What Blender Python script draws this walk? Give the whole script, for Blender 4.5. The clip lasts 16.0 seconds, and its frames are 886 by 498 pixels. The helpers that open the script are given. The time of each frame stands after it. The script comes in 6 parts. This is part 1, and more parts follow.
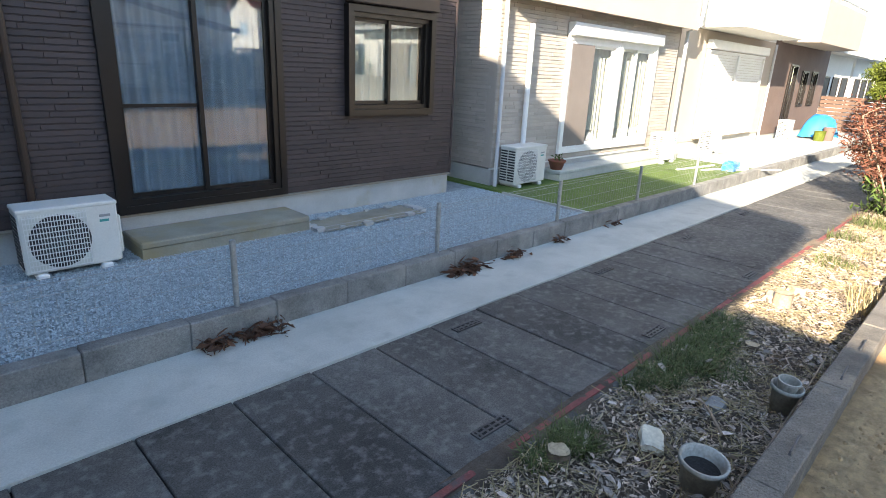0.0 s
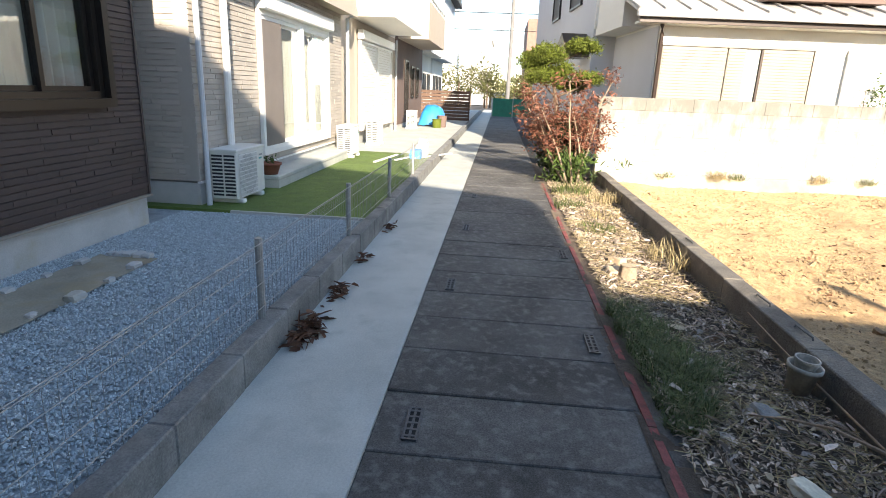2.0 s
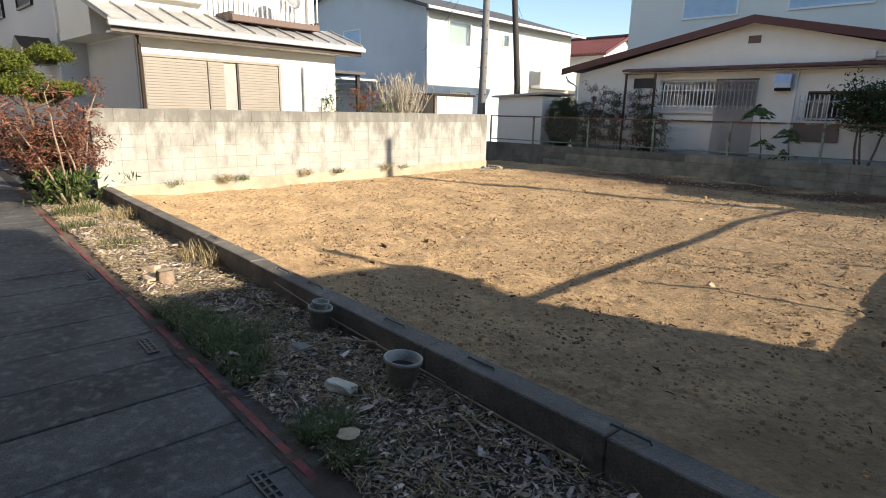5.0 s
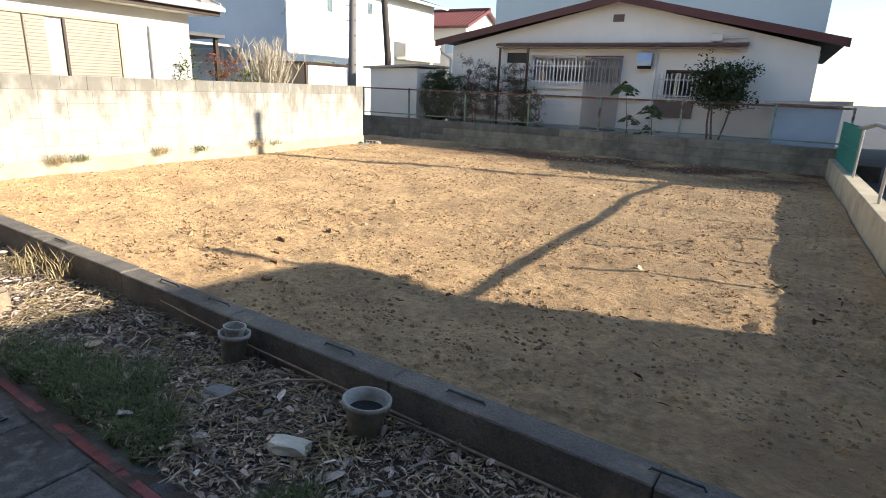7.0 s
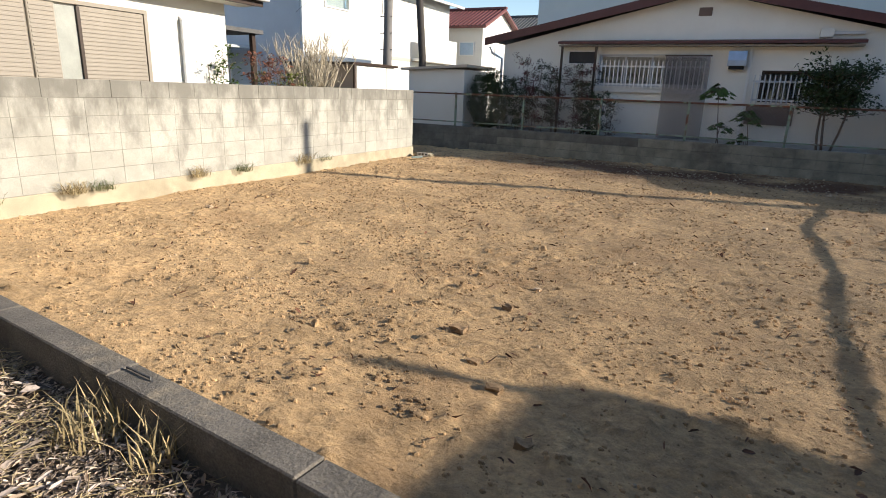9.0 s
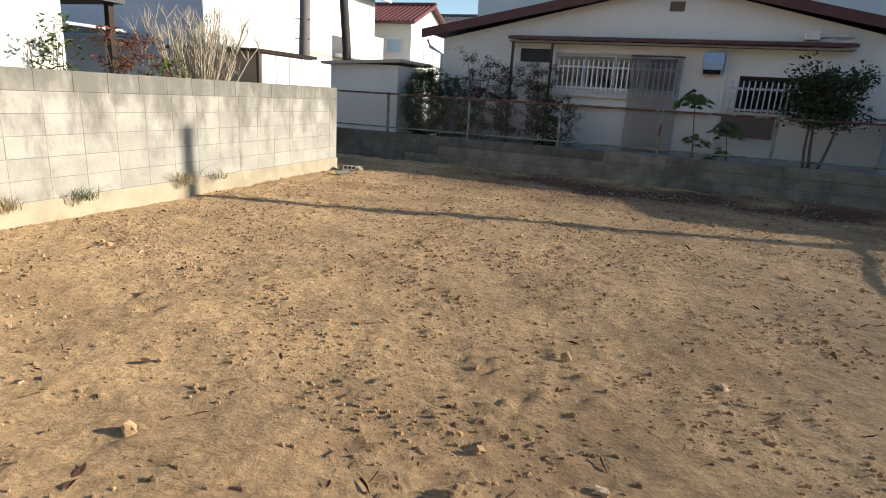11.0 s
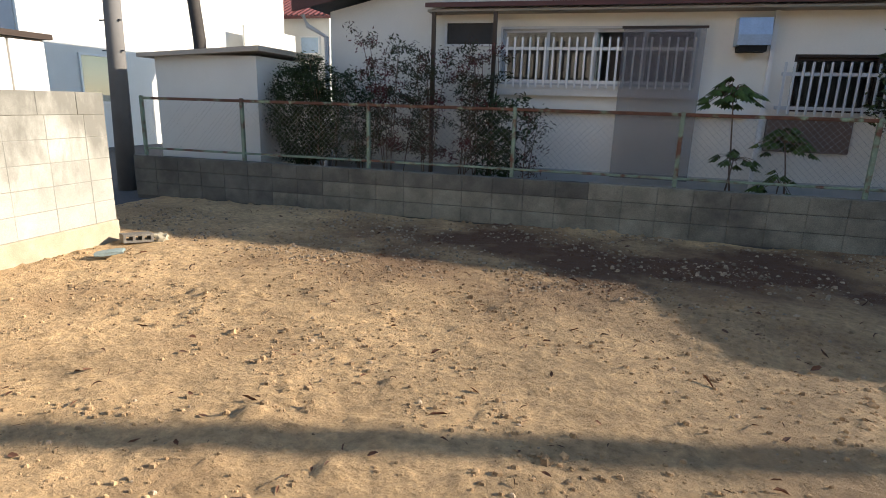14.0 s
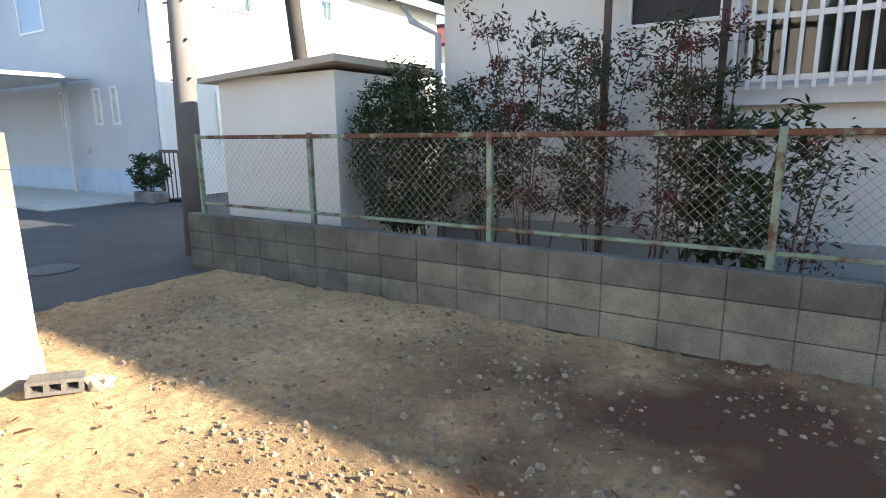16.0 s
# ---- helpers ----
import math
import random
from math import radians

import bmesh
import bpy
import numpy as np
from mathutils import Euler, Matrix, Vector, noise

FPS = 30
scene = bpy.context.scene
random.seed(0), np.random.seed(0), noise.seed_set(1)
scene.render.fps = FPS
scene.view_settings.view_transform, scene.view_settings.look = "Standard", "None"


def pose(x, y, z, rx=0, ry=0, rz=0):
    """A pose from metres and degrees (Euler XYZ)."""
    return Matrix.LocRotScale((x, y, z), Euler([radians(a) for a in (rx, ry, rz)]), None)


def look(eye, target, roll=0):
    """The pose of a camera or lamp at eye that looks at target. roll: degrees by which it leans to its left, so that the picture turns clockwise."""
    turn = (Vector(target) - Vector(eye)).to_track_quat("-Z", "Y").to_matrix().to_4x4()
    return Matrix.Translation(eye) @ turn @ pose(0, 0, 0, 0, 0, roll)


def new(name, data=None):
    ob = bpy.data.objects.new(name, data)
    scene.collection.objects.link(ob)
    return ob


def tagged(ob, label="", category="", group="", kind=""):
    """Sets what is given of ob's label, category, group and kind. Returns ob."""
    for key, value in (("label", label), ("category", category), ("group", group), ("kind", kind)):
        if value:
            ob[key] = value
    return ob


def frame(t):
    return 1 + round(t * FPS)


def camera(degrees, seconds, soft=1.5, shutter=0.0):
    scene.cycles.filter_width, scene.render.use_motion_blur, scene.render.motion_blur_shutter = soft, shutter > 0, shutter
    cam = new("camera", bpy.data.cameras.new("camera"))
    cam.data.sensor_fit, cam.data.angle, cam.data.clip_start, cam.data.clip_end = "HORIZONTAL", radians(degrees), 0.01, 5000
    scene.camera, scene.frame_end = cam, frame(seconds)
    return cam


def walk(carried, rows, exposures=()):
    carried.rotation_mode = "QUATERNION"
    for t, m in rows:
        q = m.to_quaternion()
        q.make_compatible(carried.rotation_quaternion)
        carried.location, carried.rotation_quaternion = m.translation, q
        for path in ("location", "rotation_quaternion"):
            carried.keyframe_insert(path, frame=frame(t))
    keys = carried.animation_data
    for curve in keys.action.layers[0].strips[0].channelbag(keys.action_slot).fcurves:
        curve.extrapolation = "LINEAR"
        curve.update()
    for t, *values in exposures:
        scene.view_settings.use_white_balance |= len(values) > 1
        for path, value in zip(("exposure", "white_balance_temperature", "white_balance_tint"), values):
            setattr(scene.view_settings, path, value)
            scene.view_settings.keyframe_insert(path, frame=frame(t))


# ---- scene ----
cam = camera(76.1, 16.0, soft=0.95)
PATH = [
    (0, (0.053, 0.646, 1.813), (1.513, 1.869, 1.199), 2.7),
    (0.5, (0.181, 1.238, 1.75), (1.683, 2.419, 1.157), 0.6),
    (1, (0.479, 1.824, 1.526), (2.142, 2.776, 0.953), 0.3),
    (1.5, (0.744, 2.43, 1.422), (2.569, 3.035, 0.872), -1.7),
    (2, (0.826, 2.811, 1.482), (2.75, 2.823, 0.936), 2.3),
    (2.5, (0.784, 3.036, 1.525), (2.69, 2.723, 1.004), 3.0),
    (3, (0.573, 3.089, 1.522), (2.434, 2.554, 1.023), 3.2),
    (3.5, (0.461, 3.118, 1.512), (2.278, 2.439, 1.026), 3.1),
    (3.7, (0.424, 3.108, 1.514), (2.22, 2.359, 1.053), 3.7),
    (4, (0.395, 3.078, 1.514), (2.121, 2.186, 1.037), 1.8),
    (4.5, (0.35, 3.055, 1.523), (1.896, 1.878, 1.051), 1.2),
    (4.8, (0.331, 3.054, 1.517), (1.748, 1.722, 1.05), 1.1),
    (5, (0.325, 3.054, 1.518), (1.664, 1.645, 1.045), 1.2),
    (5.2, (0.309, 3.062, 1.535), (1.572, 1.587, 1.057), 1.6),
    (7.3, (1.482, 2.777, 1.508), (2.416, 1.097, 0.957), 2.3),
    (7.5, (1.747, 2.703, 1.504), (2.709, 1.04, 0.946), 2.0),
    (8, (2.396, 2.466, 1.514), (3.382, 0.815, 0.961), 1.6),
    (8.5, (3.1, 2.217, 1.508), (4.078, 0.56, 0.962), 1.5),
    (9, (3.692, 1.949, 1.483), (4.593, 0.247, 0.943), 2.1),
    (9.5, (4.271, 1.554, 1.47), (5.055, -0.208, 0.941), 2.5),
    (9.7, (4.447, 1.37, 1.469), (5.171, -0.418, 0.942), 2.9),
    (11.8, (5.281, -1.388, 1.432), (5.923, -3.211, 0.917), 3.6),
    (12, (5.377, -1.718, 1.45), (6.009, -3.547, 0.944), 3.6),
    (12.5, (5.472, -2.553, 1.416), (6.086, -4.395, 0.937), 3.3),
    (13, (5.467, -3.326, 1.417), (6.016, -5.183, 0.919), 3.2),
    (13.5, (5.661, -4.132, 1.44), (6.157, -6.001, 0.928), 2.1),
    (14, (5.895, -4.914, 1.448), (6.41, -6.782, 0.951), 1.7),
    (14.5, (6.104, -5.709, 1.451), (6.743, -7.546, 0.984), 0.6),
    (15, (6.31, -6.554, 1.367), (7.104, -8.344, 0.957), 0.3),
    (15.5, (6.569, -7.349, 1.371), (7.472, -9.09, 0.975), -0.0),
    (16, (6.889, -8.116, 1.429), (7.935, -9.772, 1.025), -0.7),
]
EXPOSURES = [(0.0, 2.12, 6750, 11), (0.5, 2.15, 6750, 11), (1.5, 1.93, 6750, 11), (2.5, 1.36, 6720, 11), (3.5, 0.98, 6720, 11), (5.0, 0.85, 6680, 11), (7.5, 1.3, 6560, 11), (9.0, 0.7, 6500, 11), (12.0, 0.55, 6450, 11), (13.5, 0.84, 6500, 11), (15.0, 1.42, 6650, 11), (16.0, 1.95, 6620, 11)]
walk(cam, [(t, look(eye, target, roll)) for t, eye, target, roll in PATH], EXPOSURES)

# ---- light ----
SUN_AZ, SUN_EL = 15.0, 22.0      # the way the light travels from +x towards +y, and its height
world = bpy.data.worlds.new("sky")
scene.world = world
world.use_nodes = True
wn = world.node_tree.nodes
sky = wn.new("ShaderNodeTexSky")
sky.sky_type, sky.sun_disc = "NISHITA", False
sky.sun_elevation, sky.sun_rotation = radians(SUN_EL), radians(270 - SUN_AZ)
sky.air_density, sky.dust_density, sky.ozone_density = 1.0, 0.2, 2.0
wn["Background"].inputs[1].default_value = 0.125
world.node_tree.links.new(sky.outputs[0], wn["Background"].inputs[0])
sun_data = bpy.data.lights.new("sun", "SUN")
sun_data.energy, sun_data.angle, sun_data.color = 5.0, radians(0.53), (1.0, 0.9, 0.76)
sun = new("sun", sun_data)
ca, sa, ce, se = math.cos(radians(SUN_AZ)), math.sin(radians(SUN_AZ)), math.cos(radians(SUN_EL)), math.sin(radians(SUN_EL))
sun.matrix_world = look((-30 * ca * ce, -30 * sa * ce, 30 * se), (0, 0, 0))

# ---- materials ----


def mat(name, col, rough=0.8, metal=0.0, scale=8.0, vary=0.25, fine=120.0, bump=0.15, dist=0.004, col2=None, patch=None, spec=None, island=0.0, rand=0.0, grit=None, octaves=4):
    """A worn surface: base colour broken up by coarse stains (scale) and fine grain, with relief to match."""
    m = bpy.data.materials.new(name)
    m.use_nodes = True
    nt = m.node_tree
    b = nt.nodes["Principled BSDF"]
    b.inputs["Roughness"].default_value, b.inputs["Metallic"].default_value = rough, metal
    if spec is not None:
        b.inputs["Specular IOR Level"].default_value = spec
    co = nt.nodes.new("ShaderNodeTexCoord")
    geo = nt.nodes.new("ShaderNodeNewGeometry")
    n1 = nt.nodes.new("ShaderNodeTexNoise")
    n1.inputs["Scale"].default_value, n1.inputs["Detail"].default_value, n1.inputs["Roughness"].default_value = scale, 8, 0.65
    n2 = nt.nodes.new("ShaderNodeTexNoise")
    n2.inputs["Scale"].default_value, n2.inputs["Detail"].default_value = fine, octaves
    n2.inputs["Roughness"].default_value = 0.5 if octaves < 6 else 0.72
    grit = vary if grit is None else grit
    for n in (n1, n2):
        nt.links.new(geo.outputs["Position"], n.inputs["Vector"])
    ramp = nt.nodes.new("ShaderNodeValToRGB")
    dark = col2 or tuple(c * (1 - vary) for c in col)
    light = tuple(min(1, c * (1 + vary * 0.6)) for c in col)
    ramp.color_ramp.elements[0].position, ramp.color_ramp.elements[0].color = 0.32, (*dark, 1)
    ramp.color_ramp.elements[1].position, ramp.color_ramp.elements[1].color = 0.68, (*light, 1)
    nt.links.new(n1.outputs["Fac"], ramp.inputs["Fac"])
    grain = nt.nodes.new("ShaderNodeMapRange")
    grain.inputs["From Min"].default_value, grain.inputs["From Max"].default_value = 0.3, 0.7
    grain.inputs["To Min"].default_value, grain.inputs["To Max"].default_value = 1 - grit * 0.7, 1 + grit * 0.5
    nt.links.new(n2.outputs["Fac"], grain.inputs["Value"])
    mul = nt.nodes.new("ShaderNodeMix")
    mul.data_type, mul.blend_type = "RGBA", "MULTIPLY"
    mul.inputs["Factor"].default_value = 1.0
    nt.links.new(ramp.outputs["Color"], mul.inputs[6])
    nt.links.new(grain.outputs["Result"], mul.inputs[7])
    out = mul.outputs[2]
    if island or rand:
        rnd = geo.outputs["Random Per Island"]
        if rand:
            info = nt.nodes.new("ShaderNodeObjectInfo")
            rnd = info.outputs["Random"]
        mr = nt.nodes.new("ShaderNodeMapRange")
        k = island or rand
        mr.inputs["To Min"].default_value, mr.inputs["To Max"].default_value = 1 - k, 1 + k * 0.6
        nt.links.new(rnd, mr.inputs["Value"])
        mm = nt.nodes.new("ShaderNodeMix")
        mm.data_type, mm.blend_type = "RGBA", "MULTIPLY"
        mm.inputs["Factor"].default_value = 1.0
        nt.links.new(out, mm.inputs[6])
        nt.links.new(mr.outputs["Result"], mm.inputs[7])
        out = mm.outputs[2]
    if patch:
        pc, ps, p0, p1 = patch      # colour, scale, and where the patches begin and are full
        n3 = nt.nodes.new("ShaderNodeTexNoise")
        n3.inputs["Scale"].default_value, n3.inputs["Detail"].default_value, n3.inputs["Roughness"].default_value = ps, 6, 0.6
        off = nt.nodes.new("ShaderNodeVectorMath")
        off.inputs[1].default_value = (7.3, 3.1, 5.7)
        nt.links.new(geo.outputs["Position"], off.inputs[0])
        nt.links.new(off.outputs[0], n3.inputs["Vector"])
        r3 = nt.nodes.new("ShaderNodeMapRange")
        r3.inputs["From Min"].default_value, r3.inputs["From Max"].default_value = p0, p1
        nt.links.new(n3.outputs["Fac"], r3.inputs["Value"])
        m3 = nt.nodes.new("ShaderNodeMix")
        m3.data_type = "RGBA"
        nt.links.new(r3.outputs["Result"], m3.inputs["Factor"])
        nt.links.new(out, m3.inputs[6])
        m3.inputs[7].default_value = (*pc, 1)
        out = m3.outputs[2]
    nt.links.new(out, b.inputs["Base Color"])
    if bump:
        bp = nt.nodes.new("ShaderNodeBump")
        bp.inputs["Strength"].default_value, bp.inputs["Distance"].default_value = bump, dist
        nt.links.new(n2.outputs["Fac"], bp.inputs["Height"])
        nt.links.new(bp.outputs["Normal"], b.inputs["Normal"])
    return m


M = {
    "soil": mat("soil", (0.55, 0.37, 0.187), 0.95, scale=1.3, vary=0.28, fine=16, bump=0.9, dist=0.045, grit=0.65, octaves=9, patch=((0.36, 0.225, 0.11), 0.7, 0.52, 0.74)),
    "bed": mat("bed_soil", (0.115, 0.085, 0.06), 0.95, scale=4, vary=0.4, fine=30, octaves=8, bump=0.8, dist=0.02),
    "slab": mat("dark_slab", (0.105, 0.098, 0.088), 0.85, scale=1.5, vary=0.55, fine=110, bump=0.7, dist=0.005, patch=((0.22, 0.212, 0.195), 16.0, 0.5, 0.85), rand=0.22, grit=0.9, octaves=8),
    "strip": mat("new_concrete", (0.47, 0.475, 0.43), 0.85, scale=1.8, vary=0.16, fine=90, grit=0.25, octaves=7, bump=0.2, dist=0.002, patch=((0.34, 0.345, 0.31), 4.0, 0.54, 0.8)),
    "curb": mat("old_concrete", (0.215, 0.21, 0.195), 0.9, scale=4, vary=0.4, fine=90, grit=0.6, octaves=7, bump=0.5, dist=0.004, patch=((0.3, 0.29, 0.26), 3.0, 0.54, 0.74)),
    "kerb": mat("dark_kerb_concrete", (0.19, 0.168, 0.138), 0.9, scale=3, vary=0.4, fine=90, grit=0.6, octaves=7, bump=0.5, dist=0.004, patch=((0.31, 0.26, 0.185), 4.0, 0.53, 0.73)),
    "gravelbed": mat("gravel_bed", (0.32, 0.36, 0.375), 0.9, scale=9, vary=0.3, fine=90, bump=0.6, dist=0.01),
    "gravel": mat("gravel", (0.46, 0.53, 0.55), 0.85, scale=14, vary=0.2, fine=150, bump=0.3, island=0.32),
    "turf": mat("turf", (0.11, 0.17, 0.03), 0.9, scale=4, vary=0.25, fine=300, bump=0.7, dist=0.006),
    "foundation": mat("foundation", (0.46, 0.46, 0.44), 0.9, scale=3, vary=0.12, fine=100, bump=0.25, patch=((0.36, 0.31, 0.2), 1.2, 0.58, 0.75)),
    "step": mat("cast_step", (0.3, 0.28, 0.22), 0.9, scale=3, vary=0.2, fine=90, bump=0.3, patch=((0.3, 0.24, 0.13), 2, 0.5, 0.7)),
    "siding_dark": mat("dark_siding", (0.056, 0.039, 0.037), 0.6, scale=3, vary=0.14, fine=140, bump=0.2, dist=0.002, island=0.22),
    "siding_beige": mat("beige_siding", (0.44, 0.395, 0.34), 0.75, scale=3, vary=0.08, fine=140, bump=0.2, dist=0.002, island=0.14),
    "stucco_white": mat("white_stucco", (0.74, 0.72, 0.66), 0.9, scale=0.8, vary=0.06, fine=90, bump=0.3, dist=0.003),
    "stucco_cream": mat("cream_stucco", (0.8, 0.77, 0.7), 0.9, scale=0.8, vary=0.07, fine=90, bump=0.3, dist=0.003),
    "stucco_tan": mat("tan_stucco", (0.5, 0.43, 0.35), 0.9, scale=0.8, vary=0.06, fine=90, bump=0.3, dist=0.003),
    # grey also stands in for shade on white houses' sunless walls
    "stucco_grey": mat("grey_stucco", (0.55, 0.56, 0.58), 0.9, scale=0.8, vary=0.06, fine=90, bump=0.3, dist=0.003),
    "stucco_brown": mat("brown_siding", (0.16, 0.11, 0.09), 0.8, scale=2, vary=0.12, fine=90, bump=0.3, dist=0.003),
    "screen_leaf": mat("grey_brown_screen", (0.2, 0.17, 0.15), 0.7, scale=2, vary=0.1, fine=90, bump=0.1),
    "white_metal": mat("white_metal", (0.78, 0.77, 0.74), 0.4, scale=4, vary=0.05, fine=60, bump=0.0),
    "black_metal": mat("dark_frame", (0.018, 0.014, 0.012), 0.35, metal=0.3, scale=4, vary=0.1, fine=60, bump=0.0),
    "brown_metal": mat("brown_frame", (0.045, 0.028, 0.02), 0.4, metal=0.2, scale=4, vary=0.1, fine=60, bump=0.0),
    "maroon": mat("maroon_trim", (0.1, 0.03, 0.025), 0.5, scale=4, vary=0.2, fine=80, bump=0.1),
    "steel": mat("galvanised_steel", (0.4, 0.4, 0.38), 0.5, metal=0.6, scale=12, vary=0.2, fine=90, bump=0.05),
    "green_steel": mat("pale_green_paint", (0.24, 0.31, 0.22), 0.6, scale=10, vary=0.25, fine=60, bump=0.1, patch=((0.14, 0.055, 0.03), 7.0, 0.5, 0.62)),
    "rust": mat("rusty_rail", (0.16, 0.07, 0.04), 0.85, scale=9, vary=0.4, fine=80, bump=0.3, patch=((0.3, 0.38, 0.25), 5.0, 0.56, 0.68)),
    "block": mat("wall_block", (0.43, 0.415, 0.36), 0.92, scale=2.4, vary=0.22, fine=110, grit=0.3, octaves=7, bump=0.4, dist=0.004, patch=((0.33, 0.315, 0.265), 1.5, 0.5, 0.75), rand=0.08),
    "block_cap": mat("stained_cap_block", (0.37, 0.355, 0.305), 0.92, scale=3, vary=0.3, fine=110, bump=0.5, dist=0.004, grit=0.4, octaves=7, patch=((0.17, 0.165, 0.14), 2.2, 0.5, 0.72), rand=0.12),
    "block_moss": mat("dark_old_block", (0.2, 0.185, 0.15), 0.95, scale=2.6, vary=0.4, fine=80, grit=0.5, octaves=7, bump=0.5, dist=0.005, patch=((0.075, 0.07, 0.062), 1.1, 0.42, 0.66), rand=0.08),
    "mortar": mat("mortar", (0.26, 0.25, 0.215), 0.95, scale=3, vary=0.2, fine=130, bump=0.3),
    "footing": mat("wall_footing", (0.46, 0.4, 0.28), 0.92, scale=2, vary=0.25, fine=100, bump=0.4, patch=((0.3, 0.25, 0.17), 1.8, 0.52, 0.75)),
    "block_old": mat("old_block", (0.3, 0.275, 0.21), 0.95, scale=2.6, vary=0.4, fine=80, grit=0.5, octaves=7, bump=0.5, dist=0.005, patch=((0.085, 0.078, 0.066), 1.1, 0.5, 0.7), rand=0.07),
    "mortar_old": mat("old_mortar", (0.12, 0.115, 0.1), 0.95, scale=3, vary=0.3, fine=110, bump=0.3),
    "asphalt": mat("asphalt", (0.06, 0.062, 0.066), 0.9, scale=1.5, vary=0.25, fine=200, bump=0.5, dist=0.004),
    "concrete_pole": mat("pole_concrete", (0.19, 0.18, 0.17), 0.85, scale=2, vary=0.15, fine=90, bump=0.2),
    "dark_pole": mat("dark_pole", (0.05, 0.042, 0.036), 0.8, scale=4, vary=0.3, fine=90, bump=0.3),
    "shutter": mat("beige_shutter", (0.29, 0.255, 0.205), 0.6, scale=3, vary=0.08, fine=60, bump=0.05),
    "roof_grey": mat("grey_roof", (0.1, 0.1, 0.1), 0.8, scale=3, vary=0.25, fine=60, bump=0.3),
    "roof_metal": mat("weathered_metal_roof", (0.42, 0.4, 0.37), 0.5, metal=0.2, scale=3, vary=0.25, fine=60, bump=0.1),
    "roof_red": mat("red_tile", (0.16, 0.05, 0.045), 0.5, scale=4, vary=0.2, fine=60, bump=0.2),
    "ac": mat("ac_case", (0.68, 0.67, 0.62), 0.45, scale=5, vary=0.06, fine=80, bump=0.02),
    "ac_dark": mat("ac_dark", (0.03, 0.03, 0.032), 0.6, scale=5, vary=0.2, fine=80, bump=0.0),
    "red_paint": mat("faded_red_paint", (0.26, 0.07, 0.06), 0.8, scale=9, vary=0.4, fine=130, bump=0.3, patch=((0.1, 0.07, 0.065), 9, 0.55, 0.7)),
    "iron": mat("grate_iron", (0.1, 0.1, 0.1), 0.6, metal=0.5, scale=9, vary=0.3, fine=90, bump=0.1),
    "black": mat("pit_black", (0.008, 0.008, 0.008), 0.9, vary=0.1, bump=0),
    "leaf_green": mat("green_leaf", (0.07, 0.11, 0.025), 0.6, scale=6, vary=0.3, fine=60, bump=0, spec=0.2, island=0.45),
    "leaf_dark": mat("dark_leaf", (0.04, 0.062, 0.022), 0.45, scale=6, vary=0.3, fine=60, bump=0, spec=0.2, island=0.5),
    "leaf_topiary": mat("topiary_leaf", (0.115, 0.14, 0.02), 0.65, scale=6, vary=0.3, fine=60, bump=0, spec=0.2, island=0.4),
    "leaf_red": mat("red_leaf", (0.2, 0.08, 0.05), 0.6, scale=6, vary=0.35, fine=60, bump=0, spec=0.2, island=0.5),
    "leaf_nandina": mat("nandina_leaf", (0.054, 0.06, 0.03), 0.6, scale=2.2, vary=0.3, fine=60, bump=0, spec=0.2, island=0.5, patch=((0.13, 0.035, 0.035), 2.2, 0.5, 0.58)),
    "leaf_dead": mat("dead_leaf", (0.56, 0.445, 0.34), 0.9, scale=5, vary=0.3, fine=80, bump=0.2, island=0.78, patch=((0.22, 0.14, 0.085), 3.0, 0.54, 0.7)),
    "leaf_pale": mat("pale_curled_leaf", (0.58, 0.48, 0.4), 0.85, scale=5, vary=0.3, fine=80, bump=0.2, island=0.65),
    "leaf_brown": mat("brown_leaf", (0.14, 0.06, 0.03), 0.85, scale=5, vary=0.3, fine=80, bump=0.2, island=0.5),
    "grass": mat("grass_blade", (0.105, 0.128, 0.034), 0.75, scale=5, vary=0.3, fine=80, bump=0, island=0.45),
    "straw": mat("dry_grass", (0.42, 0.33, 0.17), 0.8, scale=5, vary=0.25, fine=80, bump=0, island=0.4),
    "bark": mat("bark", (0.16, 0.11, 0.075), 0.9, scale=12, vary=0.4, fine=60, bump=0.6, dist=0.01),
    "twig_pale": mat("pale_twig", (0.46, 0.4, 0.3), 0.85, scale=12, vary=0.25, fine=60, bump=0.2, dist=0.004),
    "bark_pale": mat("pale_bark", (0.34, 0.25, 0.17), 0.9, scale=12, vary=0.3, fine=60, bump=0.4, dist=0.006),
    "cut_wood": mat("cut_wood", (0.46, 0.36, 0.23), 0.85, scale=9, vary=0.3, fine=60, bump=0.3),
    "hood": mat("blue_grey_hood", (0.42, 0.5, 0.6), 0.35, metal=0.5, scale=6, vary=0.12, fine=60, bump=0.05),
    "rubble": mat("soil_rubble", (0.4, 0.31, 0.21), 0.95, scale=9, vary=0.3, fine=60, bump=0.6, dist=0.008, island=0.5),
    "clod_dark": mat("dark_clod", (0.31, 0.205, 0.11), 0.95, scale=14, vary=0.35, fine=50, bump=0.7, dist=0.01, octaves=8),
    "frost_dark": mat("grey_frosted_glass", (0.36, 0.37, 0.33), 0.25, scale=4, vary=0.15, fine=300, bump=0.1),
    "stone": mat("clod", (0.5, 0.335, 0.175), 0.95, scale=9, vary=0.3, fine=60, bump=0.6, dist=0.008, island=0.35),
    "pebble": mat("pebble", (0.47, 0.355, 0.235), 0.9, scale=9, vary=0.25, fine=60, bump=0.3, island=0.35),
    "curtain": mat("pale_curtain", (0.36, 0.4, 0.45), 0.9, scale=3, vary=0.06, fine=90, bump=0),
